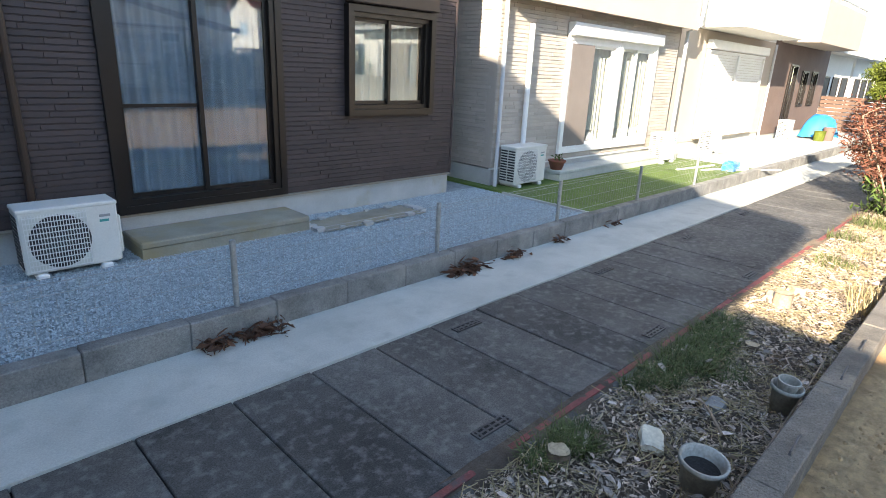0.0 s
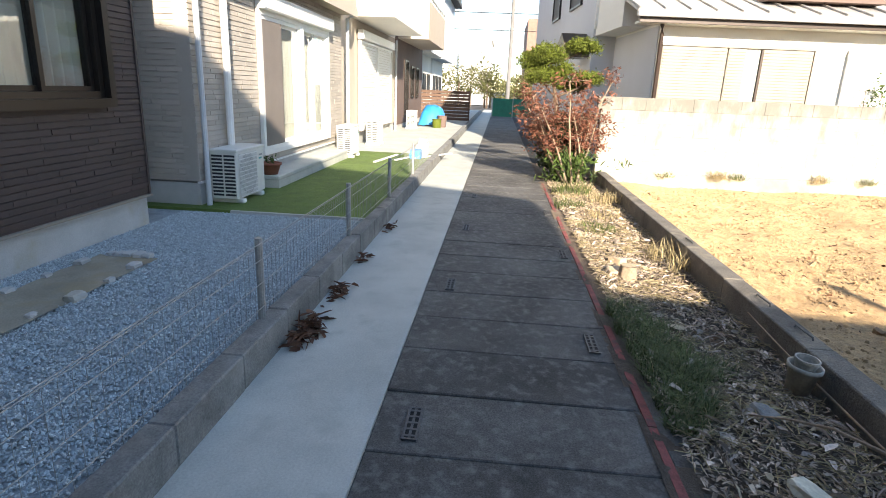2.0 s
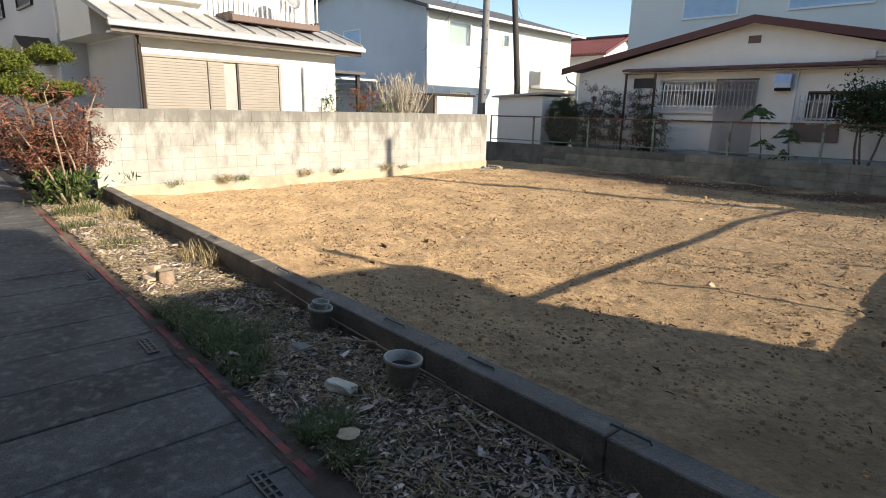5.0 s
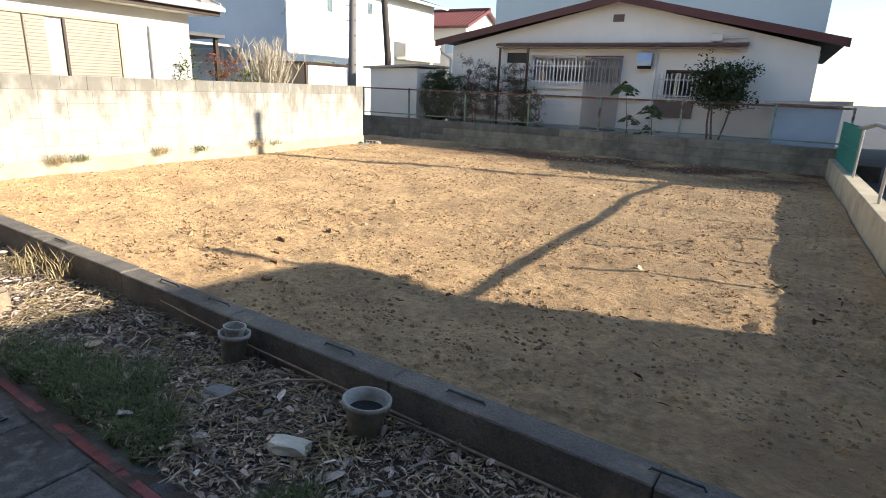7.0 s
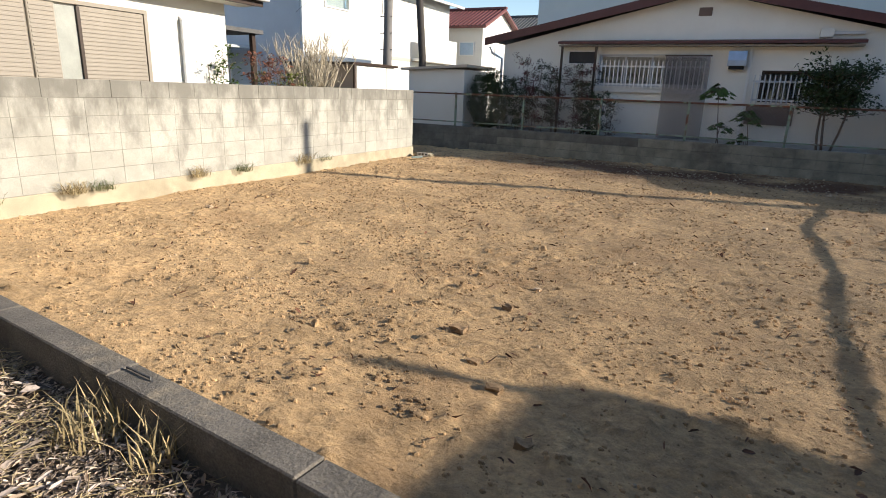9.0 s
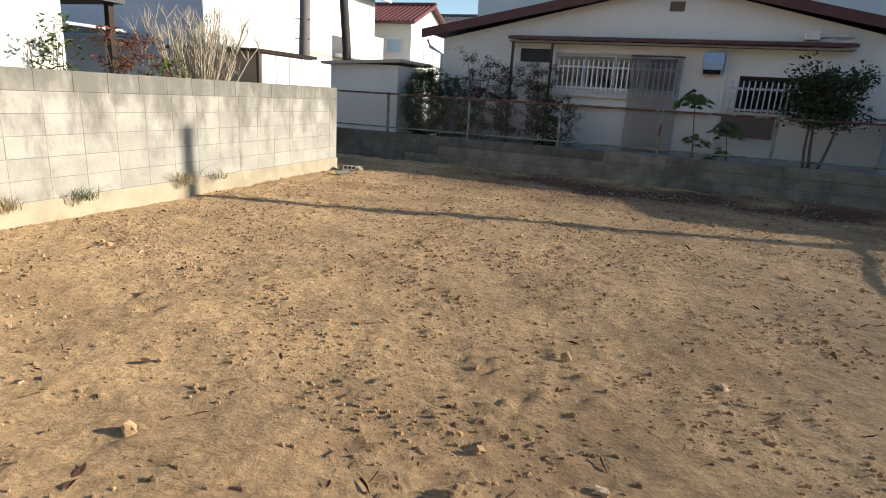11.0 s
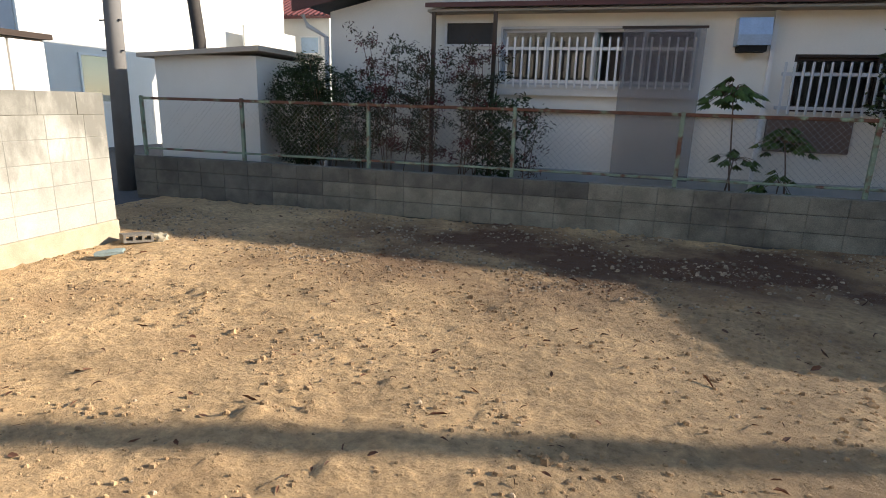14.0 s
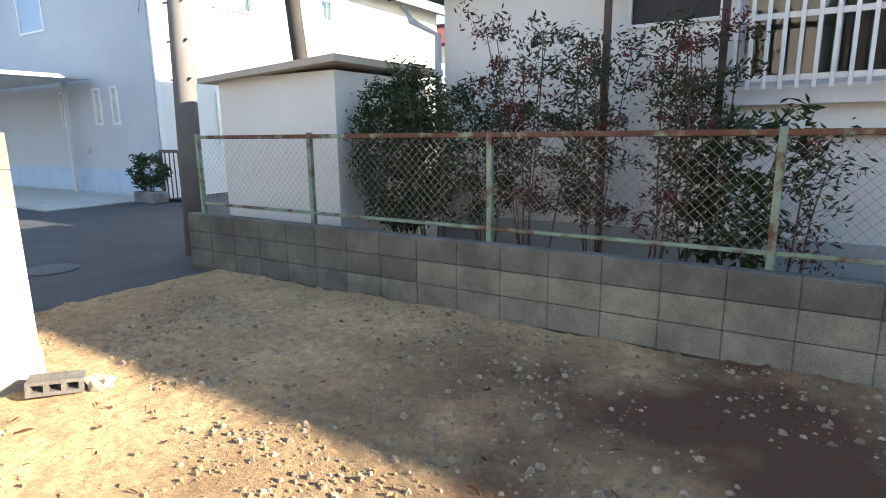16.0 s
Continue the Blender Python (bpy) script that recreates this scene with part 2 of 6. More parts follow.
    "curtain_warm": mat("cream_curtain", (0.62, 0.58, 0.48), 0.9, scale=3, vary=0.06, fine=90, bump=0),
    "room": mat("room_dark", (0.12, 0.11, 0.1), 0.9, bump=0),
    "terracotta": mat("terracotta", (0.28, 0.1, 0.06), 0.85, scale=6, vary=0.2, fine=70, bump=0.2),
    "pot_white": mat("pale_pot", (0.38, 0.365, 0.32), 0.7, scale=7, vary=0.3, fine=70, bump=0.2, patch=((0.25, 0.22, 0.17), 8, 0.52, 0.7)),
    "potsoil": mat("potting_soil", (0.03, 0.024, 0.02), 0.95, scale=9, vary=0.4, fine=60, bump=0.6, dist=0.01),
    "foam": mat("dirty_foam", (0.62, 0.57, 0.44), 0.9, scale=7, vary=0.2, fine=70, bump=0.3),
    "tarp": mat("blue_tarp", (0.03, 0.25, 0.6), 0.45, scale=5, vary=0.2, fine=70, bump=0.2),
    "net_green": mat("green_net", (0.02, 0.16, 0.1), 0.8, scale=5, vary=0.2, fine=200, bump=0.4),
    "net_teal": mat("teal_net", (0.06, 0.3, 0.25), 0.7, scale=5, vary=0.2, fine=120, bump=0.3),
    "wood_brown": mat("brown_fence_board", (0.13, 0.075, 0.05), 0.75, scale=4, vary=0.25, fine=70, bump=0.2, rand=0.15),
    "cable": mat("black_cable", (0.015, 0.015, 0.016), 0.6, vary=0.1, bump=0),
    "pvc": mat("grey_pvc", (0.55, 0.56, 0.57), 0.5, scale=4, vary=0.06, fine=60, bump=0),
    "teal_paint": mat("label_teal", (0.05, 0.3, 0.27), 0.5, vary=0.05, bump=0),
    "lid": mat("dusty_lid", (0.26, 0.32, 0.3), 0.7, scale=6, vary=0.2, fine=60, bump=0.2),
    "ink": mat("label_grey", (0.3, 0.3, 0.3), 0.5, vary=0.05, bump=0),
    "blue_wall": mat("pale_blue_sheet", (0.42, 0.55, 0.68), 0.6, scale=3, vary=0.1, fine=60, bump=0.1),
    "brick": mat("far_brick", (0.3, 0.16, 0.12), 0.85, scale=3, vary=0.2, fine=60, bump=0.1),
    "hedge_far": mat("far_hedge", (0.12, 0.12, 0.035), 0.8, scale=3, vary=0.4, fine=30, bump=0, island=0.5),
}


def glass_material(name, tint, gloss):
    m = bpy.data.materials.new(name)
    m.use_nodes = True
    nt = m.node_tree
    nt.nodes.remove(nt.nodes["Principled BSDF"])
    lw, pw, fr = nt.nodes.new("ShaderNodeLayerWeight"), nt.nodes.new("ShaderNodeMath"), nt.nodes.new("ShaderNodeMapRange")
    lw.inputs["Blend"].default_value = 0.5
    pw.operation, pw.inputs[1].default_value = "POWER", 3.0
    fr.inputs["To Min"].default_value, fr.inputs["To Max"].default_value = gloss, 0.9
    nt.links.new(lw.outputs["Facing"], pw.inputs[0])
    nt.links.new(pw.outputs[0], fr.inputs["Value"])
    tr, gl, mx = nt.nodes.new("ShaderNodeBsdfTransparent"), nt.nodes.new("ShaderNodeBsdfGlossy"), nt.nodes.new("ShaderNodeMixShader")
    tr.inputs["Color"].default_value = (*tint, 1)
    gl.inputs["Roughness"].default_value = 0.01
    nt.links.new(fr.outputs[0], mx.inputs[0])
    nt.links.new(tr.outputs[0], mx.inputs[1])
    nt.links.new(gl.outputs[0], mx.inputs[2])
    nt.links.new(mx.outputs[0], nt.nodes["Material Output"].inputs["Surface"])
    return m


def screen_material(name, col, keep):
    """A woven net: part of the light passes between the threads."""
    m = bpy.data.materials.new(name)
    m.use_nodes = True
    nt = m.node_tree
    b = nt.nodes["Principled BSDF"]
    b.inputs["Base Color"].default_value, b.inputs["Roughness"].default_value = (*col, 1), 0.8
    n = nt.nodes.new("ShaderNodeTexNoise")
    n.inputs["Scale"].default_value = 400
    mr = nt.nodes.new("ShaderNodeMapRange")
    mr.inputs["To Min"].default_value, mr.inputs["To Max"].default_value = keep - 0.2, keep + 0.2
    nt.links.new(n.outputs["Fac"], mr.inputs["Value"])
    nt.links.new(mr.outputs["Result"], b.inputs["Alpha"])
    return m


M["glass"] = glass_material("window_glass", (0.86, 0.9, 0.91), 0.09)
M["frosted"] = mat("frosted_glass", (0.5, 0.52, 0.5), 0.25, scale=4, vary=0.1, fine=300, bump=0.1)
M["shade_net"] = screen_material("shade_net", (0.2, 0.175, 0.18), 0.3)


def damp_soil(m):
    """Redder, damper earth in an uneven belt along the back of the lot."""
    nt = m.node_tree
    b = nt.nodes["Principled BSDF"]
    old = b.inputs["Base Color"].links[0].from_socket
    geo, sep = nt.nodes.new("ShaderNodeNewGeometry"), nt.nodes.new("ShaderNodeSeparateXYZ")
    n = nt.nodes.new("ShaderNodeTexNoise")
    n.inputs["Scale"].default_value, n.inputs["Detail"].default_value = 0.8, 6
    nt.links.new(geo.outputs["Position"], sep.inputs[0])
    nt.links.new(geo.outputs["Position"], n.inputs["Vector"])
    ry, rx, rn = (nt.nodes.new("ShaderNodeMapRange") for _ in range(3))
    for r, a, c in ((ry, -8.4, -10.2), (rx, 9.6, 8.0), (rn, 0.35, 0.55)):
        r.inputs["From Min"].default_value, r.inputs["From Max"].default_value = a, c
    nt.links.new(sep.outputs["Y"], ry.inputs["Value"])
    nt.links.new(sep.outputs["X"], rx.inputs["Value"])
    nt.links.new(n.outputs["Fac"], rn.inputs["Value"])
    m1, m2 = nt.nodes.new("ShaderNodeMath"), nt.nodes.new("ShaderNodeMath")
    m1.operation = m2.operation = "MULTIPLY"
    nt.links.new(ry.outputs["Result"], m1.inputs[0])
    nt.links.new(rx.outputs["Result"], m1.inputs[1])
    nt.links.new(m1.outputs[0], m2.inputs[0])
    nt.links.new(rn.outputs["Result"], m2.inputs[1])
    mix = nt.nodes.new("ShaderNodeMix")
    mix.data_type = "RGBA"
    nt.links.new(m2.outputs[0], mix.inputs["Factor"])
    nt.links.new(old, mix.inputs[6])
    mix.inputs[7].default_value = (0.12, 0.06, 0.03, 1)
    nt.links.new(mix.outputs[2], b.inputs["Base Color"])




def weather_wall(m):
    """Grey soot that has run down from the top of the wall in broken streaks."""
    nt = m.node_tree
    b = nt.nodes["Principled BSDF"]
    old = b.inputs["Base Color"].links[0].from_socket
    geo, sep, stretch = nt.nodes.new("ShaderNodeNewGeometry"), nt.nodes.new("ShaderNodeSeparateXYZ"), nt.nodes.new("ShaderNodeVectorMath")
    stretch.operation = "MULTIPLY"
    stretch.inputs[1].default_value = (1.0, 2.6, 1.1)
    n = nt.nodes.new("ShaderNodeTexNoise")
    n.inputs["Scale"].default_value, n.inputs["Detail"].default_value, n.inputs["Roughness"].default_value = 1.3, 7, 0.65
    nt.links.new(geo.outputs["Position"], sep.inputs[0])
    nt.links.new(geo.outputs["Position"], stretch.inputs[0])
    nt.links.new(stretch.outputs[0], n.inputs["Vector"])
    rz, add, rn = nt.nodes.new("ShaderNodeMapRange"), nt.nodes.new("ShaderNodeMath"), nt.nodes.new("ShaderNodeMapRange")
    rz.inputs["From Min"].default_value, rz.inputs["From Max"].default_value = 0.35, 1.5
    rz.inputs["To Min"].default_value, rz.inputs["To Max"].default_value = -0.17, 0.12
    rn.inputs["From Min"].default_value, rn.inputs["From Max"].default_value, rn.inputs["To Max"].default_value = 0.42, 0.62, 0.85
    nt.links.new(sep.outputs["Z"], rz.inputs["Value"])
    nt.links.new(n.outputs["Fac"], add.inputs[0])
    nt.links.new(rz.outputs["Result"], add.inputs[1])
    nt.links.new(add.outputs[0], rn.inputs["Value"])
    mix = nt.nodes.new("ShaderNodeMix")
    mix.data_type = "RGBA"
    nt.links.new(rn.outputs["Result"], mix.inputs["Factor"])
    nt.links.new(old, mix.inputs[6])
    mix.inputs[7].default_value = (0.17, 0.16, 0.135, 1)
    nt.links.new(mix.outputs[2], b.inputs["Base Color"])


def grainy(m, scale, dist):
    """A second, finer relief of crumbs on top of the surface's own."""
    nt = m.node_tree
    b = nt.nodes["Principled BSDF"]
    geo, n, v = nt.nodes.new("ShaderNodeNewGeometry"), nt.nodes.new("ShaderNodeTexNoise"), nt.nodes.new("ShaderNodeTexVoronoi")
    n.inputs["Scale"].default_value, n.inputs["Detail"].default_value, n.inputs["Roughness"].default_value = scale, 5, 0.7
    v.inputs["Scale"].default_value = scale * 0.8
    warp = nt.nodes.new("ShaderNodeVectorMath")
    warp.operation, warp.inputs[1].default_value = "MULTIPLY_ADD", (0.03, 0.03, 0.03)
    nt.links.new(n.outputs["Color"], warp.inputs[0])
    nt.links.new(geo.outputs["Position"], warp.inputs[2])
    nt.links.new(geo.outputs["Position"], n.inputs["Vector"])
    nt.links.new(warp.outputs[0], v.inputs["Vector"])
    mix = nt.nodes.new("ShaderNodeMath")
    mix.operation = "SUBTRACT"
    nt.links.new(n.outputs["Fac"], mix.inputs[0])
    nt.links.new(v.outputs["Distance"], mix.inputs[1])
    bp = nt.nodes.new("ShaderNodeBump")
    bp.inputs["Strength"].default_value, bp.inputs["Distance"].default_value = 1.0, dist
    nt.links.new(mix.outputs[0], bp.inputs["Height"])
    nt.links.new(b.inputs["Normal"].links[0].from_socket, bp.inputs["Normal"])
    nt.links.new(bp.outputs["Normal"], b.inputs["Normal"])


grainy(M["soil"], 38, 0.005)
for k in ("soil", "stone", "clod_dark", "rubble", "bed"):
    M[k].node_tree.nodes["Principled BSDF"].inputs["Diffuse Roughness"].default_value = 1.0
grainy(M["kerb"], 70, 0.004)
weather_wall(M["block"])
weather_wall(M["block_cap"])
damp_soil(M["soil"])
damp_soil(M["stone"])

# ---- helpers ----
LANE = pose(0, 0, 0, 0, 0, -4.6)      # the lane's own axes: u along it, v across it
WORLD = Matrix.Identity(4)


def box(bm, x0, x1, y0, y1, z0, z1, bevel=0.0):
    vs = [bm.verts.new((x, y, z)) for x in (x0, x1) for y in (y0, y1) for z in (z0, z1)]
    fs = [bm.faces.new([vs[i] for i in f]) for f in ((0, 1, 3, 2), (4, 6, 7, 5), (0, 4, 5, 1), (2, 3, 7, 6), (0, 2, 6, 4), (1, 5, 7, 3))]
    if bevel:
        es = list({e for f in fs for e in f.edges})
        bmesh.ops.bevel(bm, geom=es, offset=bevel, segments=1, affect="EDGES")
    return bm


def boxes(*rows, bevel=0.0):
    bm = bmesh.new()
    for r in rows:
        box(bm, *r, bevel=bevel)
    return bm


def tube(bm, points, radius, sides=8, r_end=None):
    """A round bar along the points, tapering to r_end."""
    pts = [Vector(p) for p in points]
    rings = []
    n = len(pts)
    for i, p in enumerate(pts):
        d = (pts[min(i + 1, n - 1)] - pts[max(i - 1, 0)]).normalized()
        a = d.orthogonal().normalized() if abs(d.z) < 0.99 else Vector((1, 0, 0))
        b = d.cross(a).normalized()
        a = b.cross(d)
        r = radius if r_end is None else radius + (r_end - radius) * i / max(1, n - 1)
        rings.append([bm.verts.new(p + r * (math.cos(2 * math.pi * k / sides) * a + math.sin(2 * math.pi * k / sides) * b)) for k in range(sides)])
    for q, s in zip(rings, rings[1:]):
        for k in range(sides):
            bm.faces.new((q[k], q[(k + 1) % sides], s[(k + 1) % sides], s[k]))
    bm.faces.new(rings[0][::-1]), bm.faces.new(rings[-1])
    return bm


def lathe(profile, sides=24):
    bm = bmesh.new()
    rings = [[bm.verts.new((r * math.cos(2 * math.pi * k / sides), r * math.sin(2 * math.pi * k / sides), z)) for k in range(sides)] for r, z in profile]
    for q, s in zip(rings, rings[1:]):
        for k in range(sides):
            bm.faces.new((q[k], q[(k + 1) % sides], s[(k + 1) % sides], s[k]))
    bm.faces.new(rings[0][::-1]), bm.faces.new(rings[-1])
    return bm


def mesh_of(name, bm, material, smooth=False):
    me = bpy.data.meshes.new(name)
    bmesh.ops.recalc_face_normals(bm, faces=bm.faces)
    bm.to_mesh(me)
    bm.free()
    me.materials.append(material)
    if smooth:
        for p in me.polygons:
            p.use_smooth = True
    return me


def part(name, bm, material, parent, label="", smooth=False):
    ob = new(name, mesh_of(name, bm, material, smooth))
    ob.parent = parent
    return tagged(ob, label)


def piece(name, me, parent, loc=(0, 0, 0), rot=(0, 0, 0), scale=(1, 1, 1)):
    ob = new(name, me)
    ob.parent, ob.location, ob.rotation_euler, ob.scale = parent, loc, rot, scale
    return ob


def thing(name, m, label, category, group="", kind=""):
    ob = new(name)
    ob.empty_display_size = 0.2
    ob.matrix_world = m
    return tagged(ob, label, category, group, kind)


def solid(name, bm, material, m, label, category, group="", kind="", smooth=False):
    ob = new(name, mesh_of(name, bm, material, smooth))
    ob.matrix_world = m
    return tagged(ob, label, category, group, kind)


def structure(name, bm, material, m=WORLD, label="", smooth=False):
    return solid(name, bm, material, m, label, "", kind="structure", smooth=smooth)


def height_grid(x0, x1, y0, y1, step, f):
    bm = bmesh.new()
    nx, ny = max(1, round((x1 - x0) / step)), max(1, round((y1 - y0) / step))
    g = [[bm.verts.new((x0 + (x1 - x0) * i / nx, y0 + (y1 - y0) * j / ny, f(x0 + (x1 - x0) * i / nx, y0 + (y1 - y0) * j / ny))) for j in range(ny + 1)] for i in range(nx + 1)]
    for i in range(nx):
        for j in range(ny):
            bm.faces.new((g[i][j], g[i + 1][j], g[i + 1][j + 1], g[i][j + 1]))
    return bm


def wall_with_holes(u0, u1, z0, z1, v0, v1, holes):
    """One closed wall along u between v0 and v1, with holes (u0, u1, z0, z1) through it."""
    us = sorted({u0, u1, *[h[0] for h in holes], *[h[1] for h in holes]})
    zs = sorted({z0, z1, *[h[2] for h in holes], *[h[3] for h in holes]})
    bm, made = bmesh.new(), {}

    def vert(a, b, c):
        if (a, b, c) not in made:
            made[a, b, c] = bm.verts.new((a, b, c))
        return made[a, b, c]

    def full(i, j):
        if not (0 <= i < len(us) - 1 and 0 <= j < len(zs) - 1):
            return False
        a, b, c, d = us[i], us[i + 1], zs[j], zs[j + 1]
        return not any(h[0] <= a and b <= h[1] and h[2] <= c and d <= h[3] for h in holes)

    for i in range(len(us) - 1):
        for j in range(len(zs) - 1):
            if not full(i, j):
                continue
            a, b, c, d = us[i], us[i + 1], zs[j], zs[j + 1]
            for v in (v0, v1):
                bm.faces.new([vert(*p) for p in ((a, v, c), (b, v, c), (b, v, d), (a, v, d))])
            for ni, nj, p, q in ((i - 1, j, (a, c), (a, d)), (i + 1, j, (b, c), (b, d)), (i, j - 1, (a, c), (b, c)), (i, j + 1, (a, d), (b, d))):
                if not full(ni, nj):
                    bm.faces.new([vert(p[0], v0, p[1]), vert(q[0], v0, q[1]), vert(q[0], v1, q[1]), vert(p[0], v1, p[1])])
    return bm


def prism(profile, y0, y1):
    """A closed solid with the outline (x, z), from y0 to y1."""
    bm = bmesh.new()
    a, b = ([bm.verts.new((x, y, z)) for x, z in profile] for y in (y0, y1))
    bm.faces.new(a), bm.faces.new(b[::-1])
    for i in range(len(a)):
        j = (i + 1) % len(a)
        bm.faces.new((a[i], a[j], b[j], b[i]))
    return bm


def curtain_bm(u0, u1, z0, z1, y, waves, depth=0.03):
    bm = bmesh.new()
    n = waves * 8
    rows = []
    for i in range(n + 1):
        f = i / n
        d = depth * (math.sin(2 * math.pi * waves * f) + 0.4 * math.sin(5.3 * f * waves + 1))
        rows.append([bm.verts.new((u0 + (u1 - u0) * f, y + d * k, z0 + (z1 - z0) * (1 - t))) for t, k in ((0, 0.6), (0.4, 0.9), (1, 1.15))])
    for a, b in zip(rows, rows[1:]):
        for k in range(2):
            bm.faces.new((a[k], b[k], b[k + 1], a[k + 1]))
    return bm


def window(parent, u0, u1, z0, z1, material, y=0.0, curtain="", splits=2, bar=0.05, deep=0.1, name="window", rail=None):
    """A sliding window in the wall's hole: outer frame, sashes, panes and what hangs behind them."""
    w = part(name, ring_frame(u0, u1, z0, z1, bar, y - 0.035, y + deep), material, parent)
    step = (u1 - u0 - 2 * bar) / splits
    for k in range(splits):
        a, b = u0 + bar + k * step, u0 + bar + (k + 1) * step
        yy = y + (0.01 if k % 2 else 0.045)
        part("sash", ring_frame(a - (0.02 if k else 0), b + (0 if k == splits - 1 else 0.02), z0 + bar, z1 - bar, 0.04, yy, yy + 0.03), material, w)
        pane = part("pane", boxes((a + 0.03, b - 0.03, yy + 0.012, yy + 0.017, z0 + bar + 0.03, z1 - bar - 0.03)), M["glass"], w)
        pane.visible_shadow = False
        if rail and k == rail[0]:
            part("crossbar", boxes((a + 0.03, b - 0.03, yy, yy + 0.025, rail[1], rail[1] + 0.03)), material, w)
    if curtain:
        part("curtain", curtain_bm(u0 + 0.04, u1 - 0.04, z0 + 0.05, z1 - 0.02, y + deep + 0.02, max(3, int((u1 - u0) * 9))), M[curtain], w, "pale gathered curtain", smooth=True)
    return w


def ring_frame(u0, u1, z0, z1, t, y0, y1):
    return wall_with_holes(u0, u1, z0, z1, y0, y1, [(u0 + t, u1 - t, z0 + t, z1 - t)])


def shell(parent, u0, u1, y0, y1, z0, z1, material, t=0.16):
    """The other three walls and the cover of a house whose front is built on its own."""
    part("side_wall", boxes((u0, u0 + t, y0, y1, z0, z1)), material, parent)
    part("side_wall", boxes((u1 - t, u1, y0, y1, z0, z1)), material, parent)
    part("rear_wall", boxes((u0 + t, u1 - t, y1 - t, y1, z0, z1)), material, parent)
    part("ceiling_slab", boxes((u0, u1, y0, y1, z1, z1 + 0.12)), material, parent)


def leaf_cloud(spots, per, size, spread, seed, droop=0.0, long=2.2):
    """Many small folded leaves about the given spots."""
    rr = random.Random(seed)
    vs, fs = [], []
    for sx, sy, sz in spots:
        for _ in range(per):
            c = Vector((sx + rr.gauss(0, spread), sy + rr.gauss(0, spread), sz + rr.gauss(0, spread * 0.8)))
            d = Vector((rr.uniform(-1, 1), rr.uniform(-1, 1), rr.uniform(-0.7, 0.9) - droop)).normalized()
            w = d.cross(Vector((rr.uniform(-1, 1), rr.uniform(-1, 1), rr.uniform(-1, 1)))).normalized()
            s = size * rr.uniform(0.6, 1.35)
            n = d.cross(w) * s * 0.18
            k = len(vs)
            vs += [c - d * s * long / 2, c + w * s * 0.42 + n, c + d * s * long / 2, c - w * s * 0.42 + n]
            fs += [(k, k + 1, k + 2), (k, k + 2, k + 3)]
    return vs, fs


def leaf_part(name, cloud, material, parent, label=""):
    me = bpy.data.meshes.new(name)
    me.from_pydata([tuple(v) for v in cloud[0]], [], cloud[1])
    me.materials.append(material)
    ob = new(name, me)
    ob.parent = parent
    return tagged(ob, label)


def raw_mesh(name, vs, fs, material):
    me = bpy.data.meshes.new(name)
    me.from_pydata([tuple(v) for v in vs], [], fs)
    me.materials.append(material)
    return me

# ---- ground ----
R = random.Random(7)


def soil_height(x, y):
    p = Vector((x, y, 0))
    edge = 0.07 * max(0.0, 1 - abs(y - 0.8 + 0.08 * x) / 1.2)
    rough = 0.6 + 0.9 * noise.noise(p * 0.8 + Vector((4, 9, 0)))
    lumps = max(0.0, noise.noise(p * 7.5) - 0.3) * 0.07 + max(0.0, noise.noise(p * 16) - 0.24) * 0.055
    pits = max(0.0, noise.noise(p * 5.2 + Vector((3, 1, 8))) - 0.4) * 0.09
    return -0.025 + edge + 0.035 * noise.noise(p * 0.6) + 0.022 * noise.noise(p * 2.1) + 0.012 * noise.noise(p * 6.5) + max(0.1, rough) * (lumps - pits)


def lot_edge(x):
    return 1.03 - 0.0805 * x


def lot_sheet():
    """The soil as a fine uneven sheet, closer set than its lumps."""
    nx, ny = 400, 430
    vs, fs = [], []
    for i in range(nx + 1):
        x = 12.3 * i / nx
        for j in range(ny + 1):
            y = -11.965 + (lot_edge(x) + 11.965) * j / ny
            vs.append((x, y, soil_height(x, y)))
    for i in range(nx):
        for j in range(ny):
            k = i * (ny + 1) + j
            fs.append((k, k + ny + 1, k + ny + 2, k + 1))
    me = raw_mesh("lot_soil", vs, fs, M["soil"])
    me.polygons.foreach_set("use_smooth", [True] * len(me.polygons))
    return tagged(new("lot_soil", me), "bare yellow-brown soil of an empty building lot", kind="structure")


structure("ground", boxes((-600, 600, -600, 600, -0.3, -0.09)), M["asphalt"], label="dark asphalt ground reaching to the horizon")
lot_sheet()
structure("bed", height_grid(-4, 13.0, 1.08, 2.12, 0.05, lambda x, y: 0.0 + 0.02 * noise.noise(Vector((x, y, 0)) * 3) + 0.012 * noise.noise(Vector((x, y, 0)) * 11)), M["bed"], LANE, "dark earth bed under dead leaves beside the lane", smooth=True)
structure("lane_bed", boxes((-12, 46, 1.9, 3.36, -0.14, -0.03)), M["black"], LANE, "dark joint filling under the lane slabs")
structure("pavement", boxes((-12, 46, 3.345, 4.03, -0.12, 0.012)), M["strip"], LANE, "pale new concrete strip beside the lane")
structure("yard_gravel_bed", boxes((-6, 6.2, 4.1, 9.0, -0.1, 0.13)), M["gravelbed"], LANE, "packed blue-grey gravel bed")
structure("yard_concrete", boxes((12.3, 40, 4.1, 9.0, -0.1, 0.15)), M["strip"], LANE, "pale concrete yard")
structure("turf", boxes((6.2, 12.3, 4.155, 9.0, -0.1, 0.16)), M["turf"], LANE, "bright green artificial turf")
structure("turf_edge", boxes((6.16, 6.2, 4.155, 5.6, -0.1, 0.165)), M["strip"], LANE, "thin pale edging strip of the turf")
